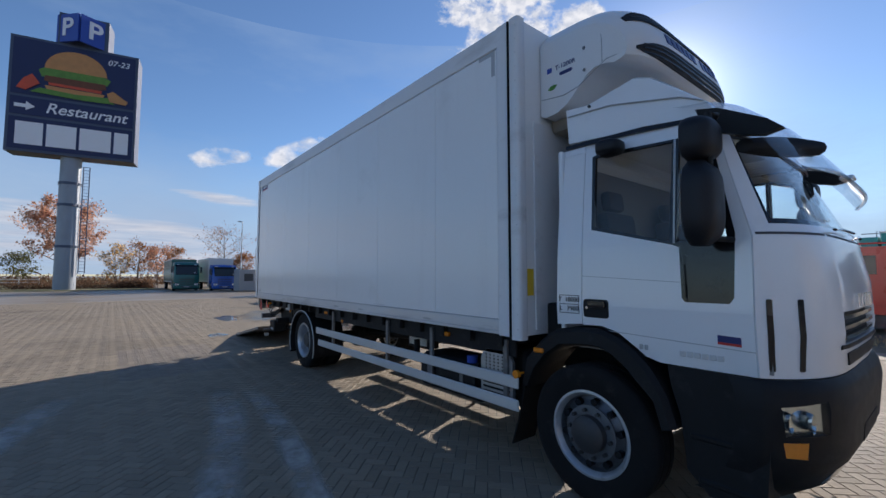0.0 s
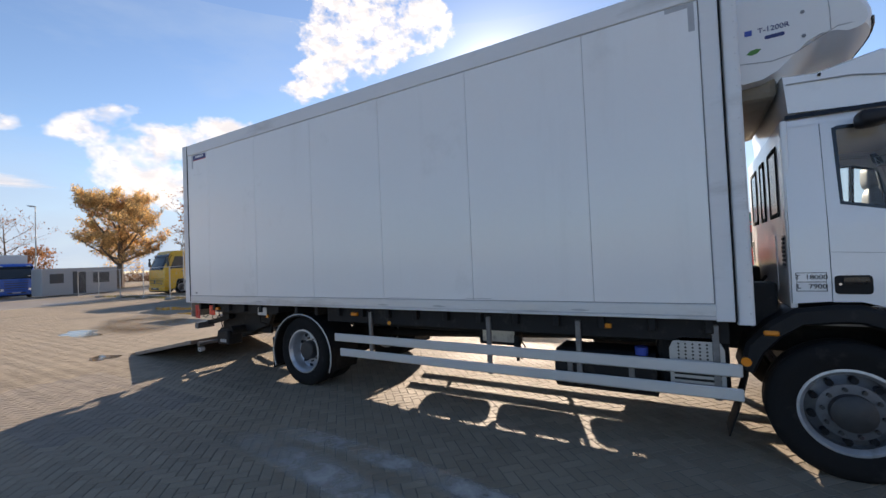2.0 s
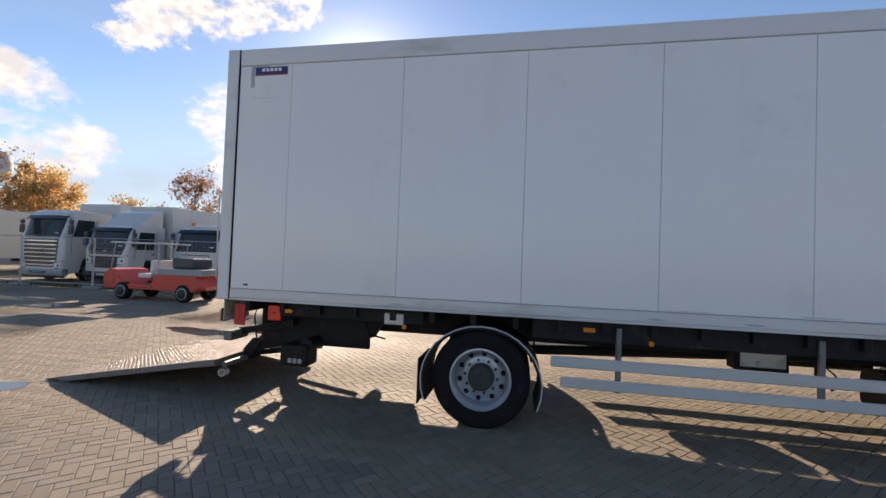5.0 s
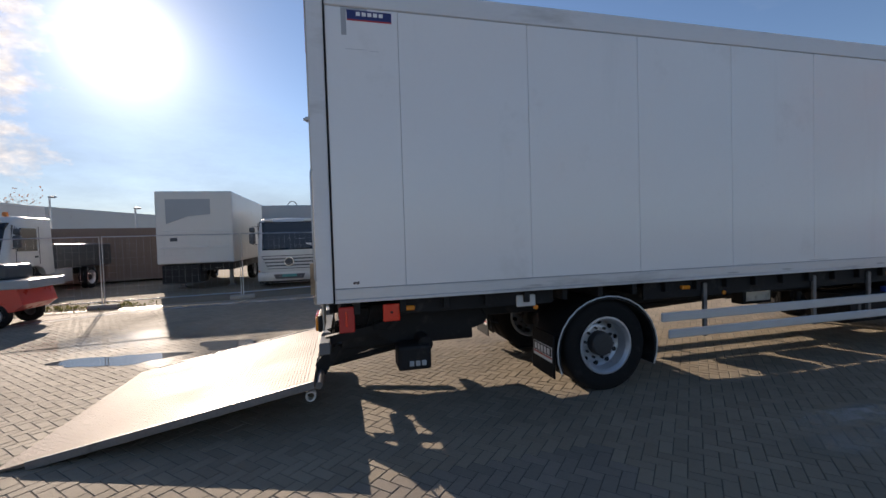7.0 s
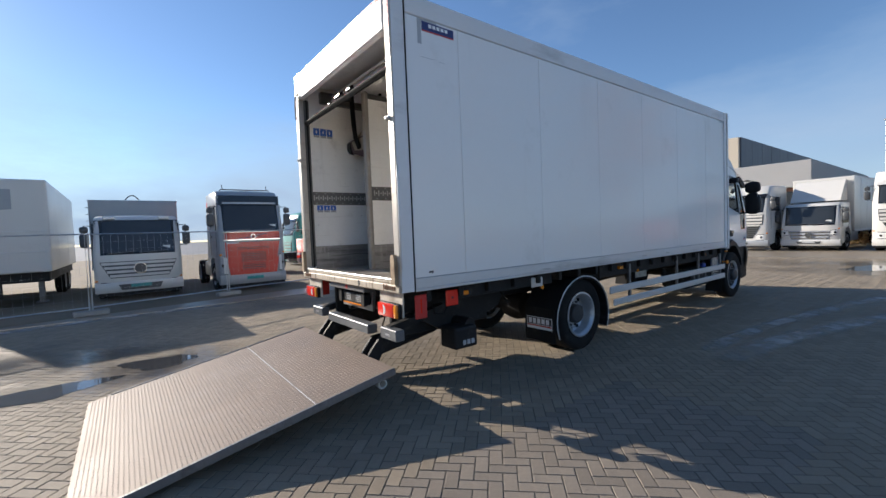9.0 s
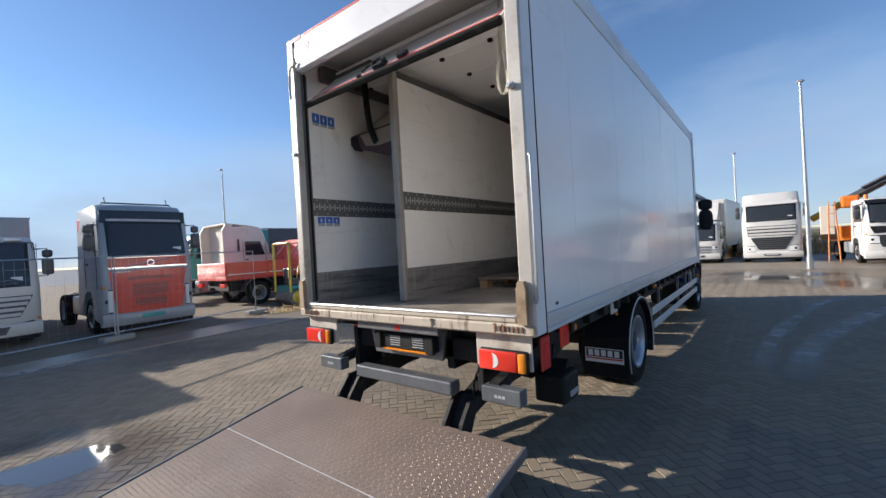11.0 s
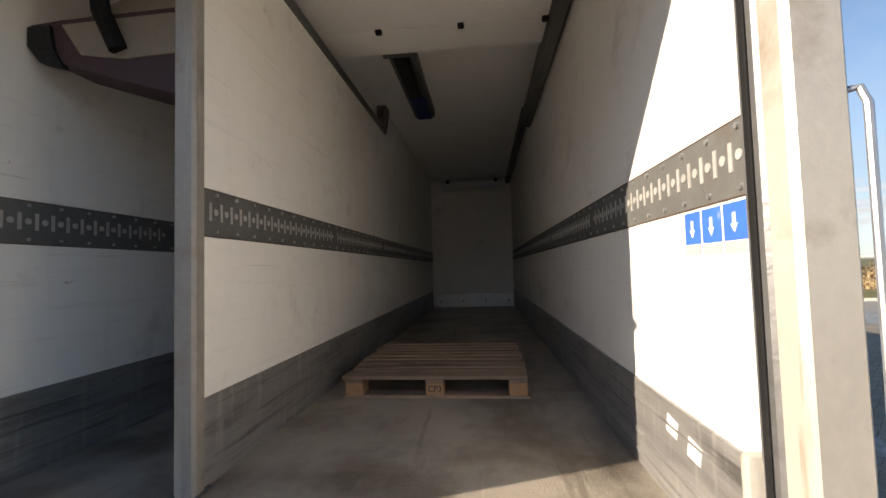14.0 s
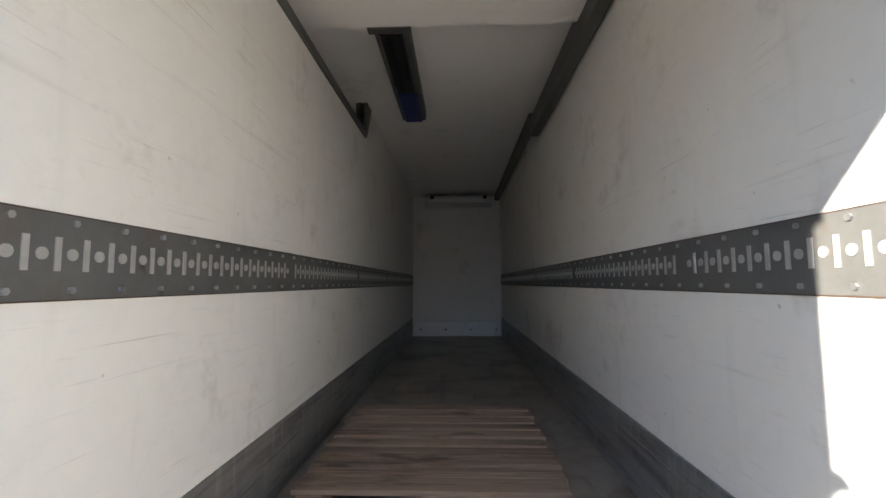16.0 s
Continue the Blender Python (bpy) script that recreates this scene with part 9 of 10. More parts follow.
panel = on_sign(0, sw, z0s, z1s, -2.6, 0.0, "frame_blue", "sign_box", sign)
for v0, v1 in ((15.3, 19.0), (19.3, 21.4), (21.7, 28.3)):
    on_sign(0.3, sw - 0.3, v0, v1, 0.0, 0.06, "sign_navy", "sign_panel", panel)
cu = sw * 0.5
burger = [("lettuce", [(cu - 3.1, 24.1), (cu - 1.0, 24.3), (cu + 1.2, 24.0), (cu + 3.0, 24.2), (cu + 3.3, 24.9), (cu + 2.2, 25.4), (cu, 25.2), (cu - 2.4, 25.5), (cu - 3.4, 24.9)]),
          ("bun", [(cu + 2.9 * math.cos(radians(a)), 25.2 + 2.5 * math.sin(radians(a))) for a in range(0, 181, 12)]),
          ("patty", [(cu - 2.9, 23.7), (cu - 2.0, 23.4), (cu + 2.0, 23.4), (cu + 2.9, 23.7), (cu + 2.8, 24.3), (cu - 2.8, 24.3)]),
          ("tomato", [(cu - 2.4, 23.2), (cu + 2.4, 23.1), (cu + 2.5, 23.45), (cu - 2.5, 23.5)]),
          ("bun", [(cu - 2.8, 23.1), (cu - 2.4, 22.3), (cu + 2.4, 22.2), (cu + 2.8, 23.0)]),
          ("lettuce", [(cu - 4.0, 22.1), (cu - 1.5, 22.0), (cu + 1, 21.9), (cu + 3.8, 22.0), (cu + 3.2, 22.7), (cu, 22.5), (cu - 3.2, 22.7)]),
          ("tomato", [(cu - 5.2, 22.4), (cu - 4.4, 22.2), (cu - 3.2, 23.2), (cu - 3.9, 24.2), (cu - 4.6, 23.6)]),
          ("bun", [(cu + 3.3, 22.2), (cu + 4.9, 22.1), (cu + 5.1, 22.5), (cu + 3.6, 23.6), (cu + 3.0, 23.2)])]
pic = None
for k, (mat, pts) in enumerate(burger):
    sign_shape(pts, 0.08 + 0.012 * k, mat, "picture_shape", panel)
arrow = [(0.7, 20.15), (1.7, 20.15), (1.7, 19.85), (2.5, 20.35), (1.7, 20.85), (1.7, 20.55), (0.7, 20.55)]
sign_shape(arrow, 0.07, "sign_white", "arrow", panel)
wp = PA + sr * (sw * 0.6) + Vector((0, 0, 20.35)) + sn * 0.09
writing("Restaurant", 1.75, M["sign_white"], panel, wp, sr, su, bold=0.02, shear=0.25)
writing("07-23", 0.95, M["sign_white"], panel, PA + sr * (sw - 2.0) + Vector((0, 0, 27.2)) + sn * 0.09, sr, su, bold=0.01, shear=0.2)
# the owner's name as four plain blocks
for k, (u0, u1) in enumerate(((0.9, 3.3), (3.6, 6.3), (6.6, 9.6), (9.9, sw - 0.7))):
    on_sign(u0, min(u1, sw - 0.6), 15.85, 18.5, 0.06, 0.1, "sign_white", "name_bar", panel)
pc = PA + sr * (sw * 0.47) - sn * 1.3
bm = B()
cyl(bm, (pc.x, pc.y, 0), (pc.x, pc.y, z0s + 0.9), 1.05, 1.0, seg=28)
M["pillar"] = surface("pillar", (0.3, 0.33, 0.37), 0.55, 0.2, var=0.2, scale=1.2, stretch=(1, 1, 0.5), bump=0.2, bump_scale=3)
pil = part("pillar", bm, M["pillar"], sign, smooth=True)
for z in (5.0, 10.0, 12.6):
    bm = B()
    cyl(bm, (pc.x, pc.y, z), (pc.x, pc.y, z + 0.3), 1.1, seg=28)
    part("pillar_ring", bm, M["frame_blue"], pil)
bm = B()
lx, ly = (pc + sr * 1.5).xy
for s in (-0.3, 0.3):
    cyl(bm, (lx + s * sr.x, ly + s * sr.y, 2), (lx + s * sr.x, ly + s * sr.y, z0s), 0.06, seg=6)
for k in range(33):
    z = 2.2 + 0.4 * k
    cyl(bm, (lx - 0.3 * sr.x, ly - 0.3 * sr.y, z), (lx + 0.3 * sr.x, ly + 0.3 * sr.y, z), 0.03, seg=5)
part("ladder", bm, M["frame_blue"], sign)
pcube = on_sign(sw * 0.34, sw * 0.74, 28.6, 32.4, -2.6, 0.0, "frame_blue", "parking_cube", sign)
c0 = PA + sr * (sw * 0.34)
# the cube stands on its corner: two faces with the parking letter
for u, yaw in ((sw * 0.42, 35), (sw * 0.64, -35)):
    rot_ = Matrix.Rotation(radians(-yaw), 4, "Z")
    rr_ = rot_ @ sr
    o = PA + sr * u + sn * 0.55 + Vector((0, 0, 30.4))
    bm = B()
    mm = sign_pose(o, rr_, su)
    box(bm, -1.45, 1.45, -1.7, 1.7, -0.2, 0.0, 0.0, m=mm)
    fb = part("parking_face", bm, M["blue_print"], pcube)
    me = letters("P", 3.0, 0.03, 0.06)
    me.materials.clear()
    me.materials.append(M["sign_white"])
    part("lettering", me, None, pcube, m=sign_pose(o + sn * 0.04, rr_, su))

# billboard frame without its panels
bb_ = thing("billboard_frame", "dark empty billboard lattice on three legs", "billboard")
q0, q1 = az_pt(-167.0, 58, -1.93, 2.49), az_pt(-163.8, 52, -1.93, 2.49)
bd_ = (q1 - q0)
back = Vector((-0.29, -0.957, 0)) * 0.9
ZB, ZT = 9.5, 14.7
for k in range(11):
    p = q0 + bd_ * (k / 10)
    bm = B()
    for o in (Vector(), back):
        cyl(bm, p + o + Vector((0, 0, ZB)), p + o + Vector((0, 0, ZT)), 0.05 if 0 < k < 10 else 0.1, seg=5)
    part("lattice_post", bm, M["veh_dark"], bb_)
for k in range(11):
    z = ZB + k * (ZT - ZB) / 10
    bm = B()
    for o in (Vector(), back):
        cyl(bm, q0 + o + Vector((0, 0, z)), q1 + o + Vector((0, 0, z)), 0.055 if 0 < k < 10 else 0.12, seg=5)
    part("lattice_rail", bm, M["veh_dark"], bb_)
for k in range(0, 11, 2):
    p = q0 + bd_ * (k / 10)
    bm = B()
    for j in range(5):
        z = ZB + j * (ZT - ZB) / 5
        cyl(bm, p + Vector((0, 0, z)), p + back + Vector((0, 0, z + (ZT - ZB) / 5)), 0.045, seg=5)
    part("lattice_brace", bm, M["veh_dark"], bb_)
legs = [q0 + bd_ * f + back * 0.5 for f in (0.1, 0.48, 0.9)]
for p in legs:
    bm = B()
    cyl(bm, p, p + Vector((0, 0, ZB + 0.1)), 0.21, seg=10)
    part("leg", bm, M["veh_dark"], bb_)
bm = B()
for k in range(12):
    z = 2.0 + 0.62 * k
    cyl(bm, legs[0] + Vector((0, 0, z)), legs[1] + Vector((0, 0, z)), 0.035, seg=5)
for f in (0.2, 0.4, 0.6, 0.8):
    p = legs[0].lerp(legs[1], f)
    cyl(bm, p + Vector((0, 0, 2.0)), p + Vector((0, 0, ZB)), 0.035, seg=5)
part("ladder_grid", bm, M["veh_dark"], bb_)
bm = B()
for za, zb in ((1.0, 5.0), (5.0, 1.0)):
    cyl(bm, legs[1] + Vector((0, 0, za)), legs[2] + Vector((0, 0, zb)), 0.09, seg=6)
for z in (1.0, 5.0, 6.5):
    cyl(bm, legs[1] + Vector((0, 0, z)), legs[2] + Vector((0, 0, z)), 0.06, seg=6)
part("leg_bracing", bm, M["veh_dark"], bb_)

# red huts
hut = thing("kiosk_row", "low red and white huts beyond the grass", "hut")
h0, h1 = Vector((-14.2, -37.2, 0.1)), Vector((-17.9, -36.0, 0.1))
hd = (h1 - h0)
hm = Matrix.Translation(h0) @ Matrix.Rotation(math.atan2(hd.y, hd.x), 4, "Z")
bm = B()
box(bm, 0, hd.length, 0, 3, 0, 1.8, 0.03, m=hm)
hb_ = part("hut_wall", bm, M["veh_red"], hut)
bm = B()
prism(bm, [(-0.45, 1.78), (-0.45, 1.86), (3.2, 2.12), (3.2, 1.8)], "x", -0.25, hd.length + 0.25)
bmesh.ops.transform(bm, matrix=hm, verts=bm.verts)
part("hut_roof", bm, M["concrete"], hut)
bm = B()
box(bm, -0.03, 0.62, -0.06, 3.0, 0, 1.77, 0.01, m=hm)
part("white_end", bm, M["veh_warm"], hb_)
for k in range(5):
    x0 = 0.85 + k * (hd.length - 0.9) / 5
    bm = B()
    box(bm, x0, x0 + 0.42, -0.05, 0.02, 0.12, 1.05 if k % 2 else 1.5, 0.01, m=hm)
    part("white_board", bm, M["veh_warm"], hb_)
    bm = B()
    box(bm, x0 - 0.12, x0 - 0.04, -0.3, 0.02, 0.0, 1.78, 0.01, m=hm)
    part("hut_post", bm, M["veh_red"], hb_)

# grey hall with lower annex, and the white building with a flat canopy
M["clad_cream"] = surface("clad_cream", (0.52, 0.46, 0.37), 0.7, var=0.08, scale=0.4, bump=0.15, bump_scale=5)
M["clad_grey"] = surface("clad_grey", (0.36, 0.36, 0.36), 0.65, var=0.08, scale=0.4, bump=0.15, bump_scale=5)
M["brickish"] = surface("brickish", (0.27, 0.13, 0.085), 0.8, var=0.2, scale=2, bump=0.4, bump_scale=20)
hall = thing("factory_hall", "large hall with cream front and dark grey side cladding", "building")
bm = B()
box(bm, 9.0, 34, -110, -43.0, 0, 9.3, 0.05)
hw_ = part("hall_wall", bm, M["clad_cream"], hall)
for k in range(22):
    bm = B()
    box(bm, 8.88, 9.02, -43.2 - (k + 1) * 3.0 + 0.03, -43.2 - k * 3.0 - 0.03, 0.2, 9.3, 0.02)
    part("cladding_panel", bm, M["clad_dark"], hw_)
bm = B()
box(bm, 13.0, 13.6, -50, -49.6, 9.3, 10.3, 0.02)
part("roof_vent", bm, M["veh_grey"], hall)
ann = thing("office_annex", "low grey office annex with dark window bands", "building")
bm = B()
box(bm, 3.2, 8.8, -62, -38.0, 0, 4.0, 0.04)
aw = part("annex_wall", bm, M["brickish"], ann)
bm = B()
box(bm, 2.9, 8.9, -62.2, -37.5, 4.0, 5.9, 0.04)
part("annex_parapet", bm, M["clad_grey"], ann)
bm = B()
box(bm, 2.9, 8.9, -62.2, -37.55, 0.6, 2.2, 0.04)
part("annex_band", bm, M["clad_grey"], ann)
for k in range(4):
    bm = B()
    box(bm, 3.5 + 1.35 * k, 4.6 + 1.35 * k, -38.04, -37.9, 2.4, 3.7, 0.02)
    w_ = part("window", bm, M["veh_dark"], aw)
    bm = B()
    box(bm, 3.56 + 1.35 * k, 4.54 + 1.35 * k, -37.92, -37.88, 2.46, 3.64)
    part("pane", bm, M["veh_glass"], w_)
for k in range(7):
    bm = B()
    box(bm, 3.14, 3.3, -60 + 3.2 * k, -58 + 3.2 * k, 2.4, 3.7, 0.02)
    w_ = part("window", bm, M["veh_dark"], aw)
wb_ = thing("canopy_building", "pale building with a flat overhanging roof", "building")
bm = B()
box(bm, 35.0, 38, -40, -26.3, 0, 5.45, 0.04)
part("building_wall", bm, M["clad_grey"], wb_)
bm = B()
box(bm, 33.5, 38.5, -41, -24.9, 5.45, 6.3, 0.05)
part("flat_roof", bm, M["veh_white"], wb_)
# site cabin near the far trucks
cab_ = thing("site_cabin", "grey flat-roofed site cabin with two windows and a door", "cabin", m=pose(6.7, 38.0, 0))
bm = B()
box(bm, 0, 5.2, 0, 2.5, 0.1, 2.35, 0.03)
sc_ = part("cabin_wall", bm, M["clad_grey"], cab_)
for x0, x1, z0, z1 in ((0.5, 1.4, 1.1, 1.9), (2.0, 2.9, 0.15, 2.05), (3.4, 4.6, 1.0, 1.9)):
    bm = B()
    box(bm, x0, x1, -0.03, 0.02, z0, z1, 0.01)
    part("cabin_opening", bm, M["veh_dark"], sc_)
# distant hall and low town edge towards the sun
fh = thing("long_shed", "long pale low shed in the haze", "building")
bm = B()
prism(bm, [(0, 0), (40, 0), (40, 5.0), (20, 6.4), (0, 5.0)], "y", 0, 8)
sh_ = part("shed_wall", bm, M["veh_white"], fh)
fh.matrix_basis = pose(28, 50, 0, 0, 0, -55)
M["tower_pale"] = surface("tower_pale", (0.62, 0.62, 0.62), 0.8, var=0.08, scale=0.3, bump=0.1)
tw = thing("water_tower", "pale water tower far off behind the trees", "tower", m=pose(72.0, 124.0, 0))
bm = B()
cyl(bm, (0, 0, 0), (0, 0, 17), 1.6, 1.3, seg=16)
part("tower_shaft", bm, M["tower_pale"], tw, smooth=True)
bm = B()
lathe(bm, [(0.0, 16), (1.8, 16.2), (3.9, 19.0), (4.1, 20.5), (3.9, 23.0), (3.4, 23.8), (0.0, 24.0)], (0, 0, 0), "z", 24)
part("tower_bowl", bm, M["tower_pale"], tw, smooth=True)
# pylon and power lines
py_ = thing("pylon", "lattice power pylon on the horizon", "pylon", m=pose(240, 10, 0))
bm = B()
for sx in (-1, 1):
    for sy in (-1, 1):
        cyl(bm, (sx * 2.2, sy * 2.2, 0), (sx * 0.4, sy * 0.4, 20), 0.16, seg=4)
for z in (13, 16, 19):
    cyl(bm, (0, -5, z), (0, 5, z), 0.18, seg=4)
part("pylon_frame", bm, M["veh_grey"], py_)
for x, y in ((-110, -330), (-160, -300)):
    copy_thing(py_, pose(x, y, 0, 0, 0, 20))

# puddles and damp patches on the paving
M["water"] = surface("water", (0.05, 0.05, 0.05), 0.05, var=0.1, bump=0.02, bump_scale=2, rough_var=0.03)
def puddle(x, y, rx, ry, seed):
    rnd = random.Random(seed)
    ph = [rnd.uniform(0, 6.28) for _ in range(5)]
    pts = []
    for k in range(40):
        a = 2 * math.pi * k / 40
        r = 1 + 0.22 * math.sin(2 * a + ph[0]) + 0.16 * math.sin(3 * a + ph[1]) + 0.1 * math.sin(5 * a + ph[2]) + 0.06 * math.sin(9 * a + ph[3])
        pts.append((x + rx * r * math.cos(a), y + ry * r * math.sin(a)))
    return flat("water_puddle", pts, 0.0035, M["water"], "thin shallow puddle on the paving", "puddle")


for k, (x, y, rx, ry) in enumerate(((2.15, 3.1, 0.35, 0.75), (2.6, 1.7, 0.28, 0.5), (-0.4, 7.6, 0.4, 1.0), (-1.6, 2.65, 0.2, 0.4), (3.9, 9.3, 0.5, 1.0), (4.6, 12.5, 0.6, 1.4), (-2.6, -16.8, 0.9, 0.8))):
    puddle(x, y, rx, ry, k)

# a broad wet film where the paving lies low, along the kerb
def wet_film():
    m = bpy.data.materials.new("wet_film")
    m.use_nodes = True
    n, l = m.node_tree.nodes, m.node_tree.links
    bsdf = n["Principled BSDF"]
    bsdf.inputs["Base Color"].default_value = (0.06, 0.052, 0.045, 1)
    bsdf.inputs["Roughness"].default_value = 0.12
    tc, t, r = n.new("ShaderNodeTexCoord"), n.new("ShaderNodeTexNoise"), n.new("ShaderNodeMapRange")
    t.inputs["Scale"].default_value, t.inputs["Detail"].default_value, t.inputs["Roughness"].default_value = 0.45, 9.0, 0.65
    r.inputs["From Min"].default_value, r.inputs["From Max"].default_value, r.inputs["To Max"].default_value = 0.36, 0.62, 0.75
    l.new(tc.outputs["Object"], t.inputs["Vector"])
    l.new(t.outputs[0], r.inputs["Value"])
    at, mu = n.new("ShaderNodeAttribute"), n.new("ShaderNodeMath")
    at.attribute_name, mu.operation = "fade", "MULTIPLY"
    l.new(r.outputs[0], mu.inputs[0])
    l.new(at.outputs["Fac"], mu.inputs[1])
    l.new(mu.outputs[0], bsdf.inputs["Alpha"])
    return m


M["wet_film"] = wet_film()
def wet_area(x, y, rx, ry, turn):
    V, fade, F = [], [], []
    rings = ((0.0, 1.0), (0.6, 1.0), (1.0, 0.0))
    for r, f in rings:
        for k in range(36):
            a = 2 * math.pi * k / 36
            u, v = rx * r * math.cos(a), ry * r * math.sin(a)
            c, s = math.cos(radians(turn)), math.sin(radians(turn))
            V.append((x + c * u - s * v, y + s * u + c * v, 0.0032))
            fade.append(f)
    for i in (0, 1):
        for k in range(36):
            F.append((36 * i + k, 36 * i + (k + 1) % 36, 36 * (i + 1) + (k + 1) % 36, 36 * (i + 1) + k))
    me = bpy.data.meshes.new("wet_patch")
    me.from_pydata(V, [], F)
    me.attributes.new("fade", "FLOAT", "POINT").data.foreach_set("value", fade)
    me.materials.append(M["wet_film"])
    return tagged(new("wet_patch", me), "thin wet film drying on the block paving", "wet patch", kind="structure")


wet_area(-8.0, -16.0, 11.0, 4.2, -14)
wet_area(3.2, 3.0, 3.2, 1.4, 60)
wet_area(1.5, 8.5, 3.6, 1.4, 70)

# ---- dried mud left by tyres on the damp paving ----
def dust_material():
    m = bpy.data.materials.new("tyre_dust")
    m.use_nodes = True
    n, l = m.node_tree.nodes, m.node_tree.links
    bsdf = n["Principled BSDF"]
    bsdf.inputs["Base Color"].default_value = (0.52, 0.49, 0.45, 1)
    bsdf.inputs["Roughness"].default_value = 0.8
    tc, t, r = n.new("ShaderNodeTexCoord"), n.new("ShaderNodeTexNoise"), n.new("ShaderNodeMapRange")
    t.inputs["Scale"].default_value, t.inputs["Detail"].default_value, t.inputs["Roughness"].default_value = 2.2, 9.0, 0.72
    r.inputs["From Min"].default_value, r.inputs["From Max"].default_value, r.inputs["To Max"].default_value = 0.34, 0.64, 0.8
    l.new(tc.outputs["Object"], t.inputs["Vector"])
    l.new(t.outputs[0], r.inputs["Value"])
    at, mu = n.new("ShaderNodeAttribute"), n.new("ShaderNodeMath")
    at.attribute_name, mu.operation = "fade", "MULTIPLY"
    l.new(r.outputs[0], mu.inputs[0])
    l.new(at.outputs["Fac"], mu.inputs[1])
    l.new(mu.outputs[0], bsdf.inputs["Alpha"])
    return m


M["tyre_dust"] = dust_material()


def tyre_track(points, width):
    """A soft-edged strip along a line of points on the paving."""
    pts = [Vector((x, y, 0)) for x, y in points]
    line = []
    for k in range(len(pts) - 1):
        p0, p1, p2, p3 = pts[max(0, k - 1)], pts[k], pts[k + 1], pts[min(len(pts) - 1, k + 2)]
        for j in range(8):
            t = j / 8
            line.append(0.5 * ((2 * p1) + (p2 - p0) * t + (2 * p0 - 5 * p1 + 4 * p2 - p3) * t * t + (3 * p1 - p0 - 3 * p2 + p3) * t ** 3))
    line.append(pts[-1])
    V, fade, F = [], [], []
    for k, c in enumerate(line):
        d = (line[min(k + 1, len(line) - 1)] - line[max(k - 1, 0)]).normalized()
        s = Vector((-d.y, d.x, 0))
        end = min(1.0, k / 5, (len(line) - 1 - k) / 5)
        for j, f in ((-1, 0), (-0.45, 1), (0.45, 1), (1, 0)):
            p = c + s * (j * width)
            V.append((p.x, p.y, 0.0035))
            fade.append(f * end)
    for k in range(len(line) - 1):
        for j in range(3):
            a = 4 * k + j
            F.append((a, a + 1, a + 5, a + 4))
    me = bpy.data.meshes.new("tyre_track")
    me.from_pydata(V, [], F)
    me.attributes.new("fade", "FLOAT", "POINT").data.foreach_set("value", fade)
    me.materials.append(M["tyre_dust"])
    return tagged(new("tyre_track", me), "pale dried mud of a tyre track on the paving", "tyre track", kind="structure")


tyre_track([(-9.5, -13.5), (-7.7, -11.8), (-6.1, -9.1), (-5.36, -6.7), (-5.0, -5.4), (-4.75, -4.2), (-4.4, -2.8)], 0.22)
tyre_track([(-6.2, -12.5), (-5.0, -11.0), (-3.75, -8.2), (-2.95, -5.6), (-2.67, -3.6)], 0.22)
tyre_track([(-4.6, -12.5), (-3.4, -10.3), (-2.65, -6.9), (-2.4, -5.0), (-2.42, -3.9)], 0.16)
tyre_track([(3.0, 9.5), (6.5, 6.8), (7.8, 3.0), (7.6, -1.0)], 0.3)

# ---- trees and bushes ----
M["bark"] = surface("bark", (0.16, 0.12, 0.09), 0.9, var=0.3, scale=3, stretch=(3, 3, 0.6), bump=0.6, bump_scale=18)
M["bark_pale"] = surface("bark_pale", (0.4, 0.34, 0.26), 0.85, var=0.3, scale=4, dirt=(0.16, 0.12, 0.08), dirt_amount=0.35, dirt_scale=4, bump=0.4, bump_scale=14)
LEAF = {}


def leaf_material(name, base):
    m = surface(name, base, 0.7, var=0.2, scale=1.0, grain=5, per_island=0.45, bump=0)
    n, l = m.node_tree.nodes, m.node_tree.links
    tr = n.new("ShaderNodeBsdfTranslucent")
    bs = n["Principled BSDF"]
    src = bs.inputs["Base Color"].links[0].from_socket
    l.new(src, tr.inputs["Color"])
    mx = n.new("ShaderNodeMixShader")
    mx.inputs[0].default_value = 0.45
    out = n["Material Output"]
    l.new(bs.outputs[0], mx.inputs[1])
    l.new(tr.outputs[0], mx.inputs[2])
    l.new(mx.outputs[0], out.inputs["Surface"])
    return m


for nm, c in (("rust_leaf", (0.55, 0.3, 0.19)), ("gold_leaf", (0.66, 0.44, 0.19)), ("brown_leaf", (0.3, 0.14, 0.06)), ("olive_leaf", (0.1, 0.1, 0.03)), ("straw", (0.5, 0.37, 0.2)), ("hedge_leaf", (0.16, 0.09, 0.05))):
    LEAF[nm] = leaf_material(nm, c)


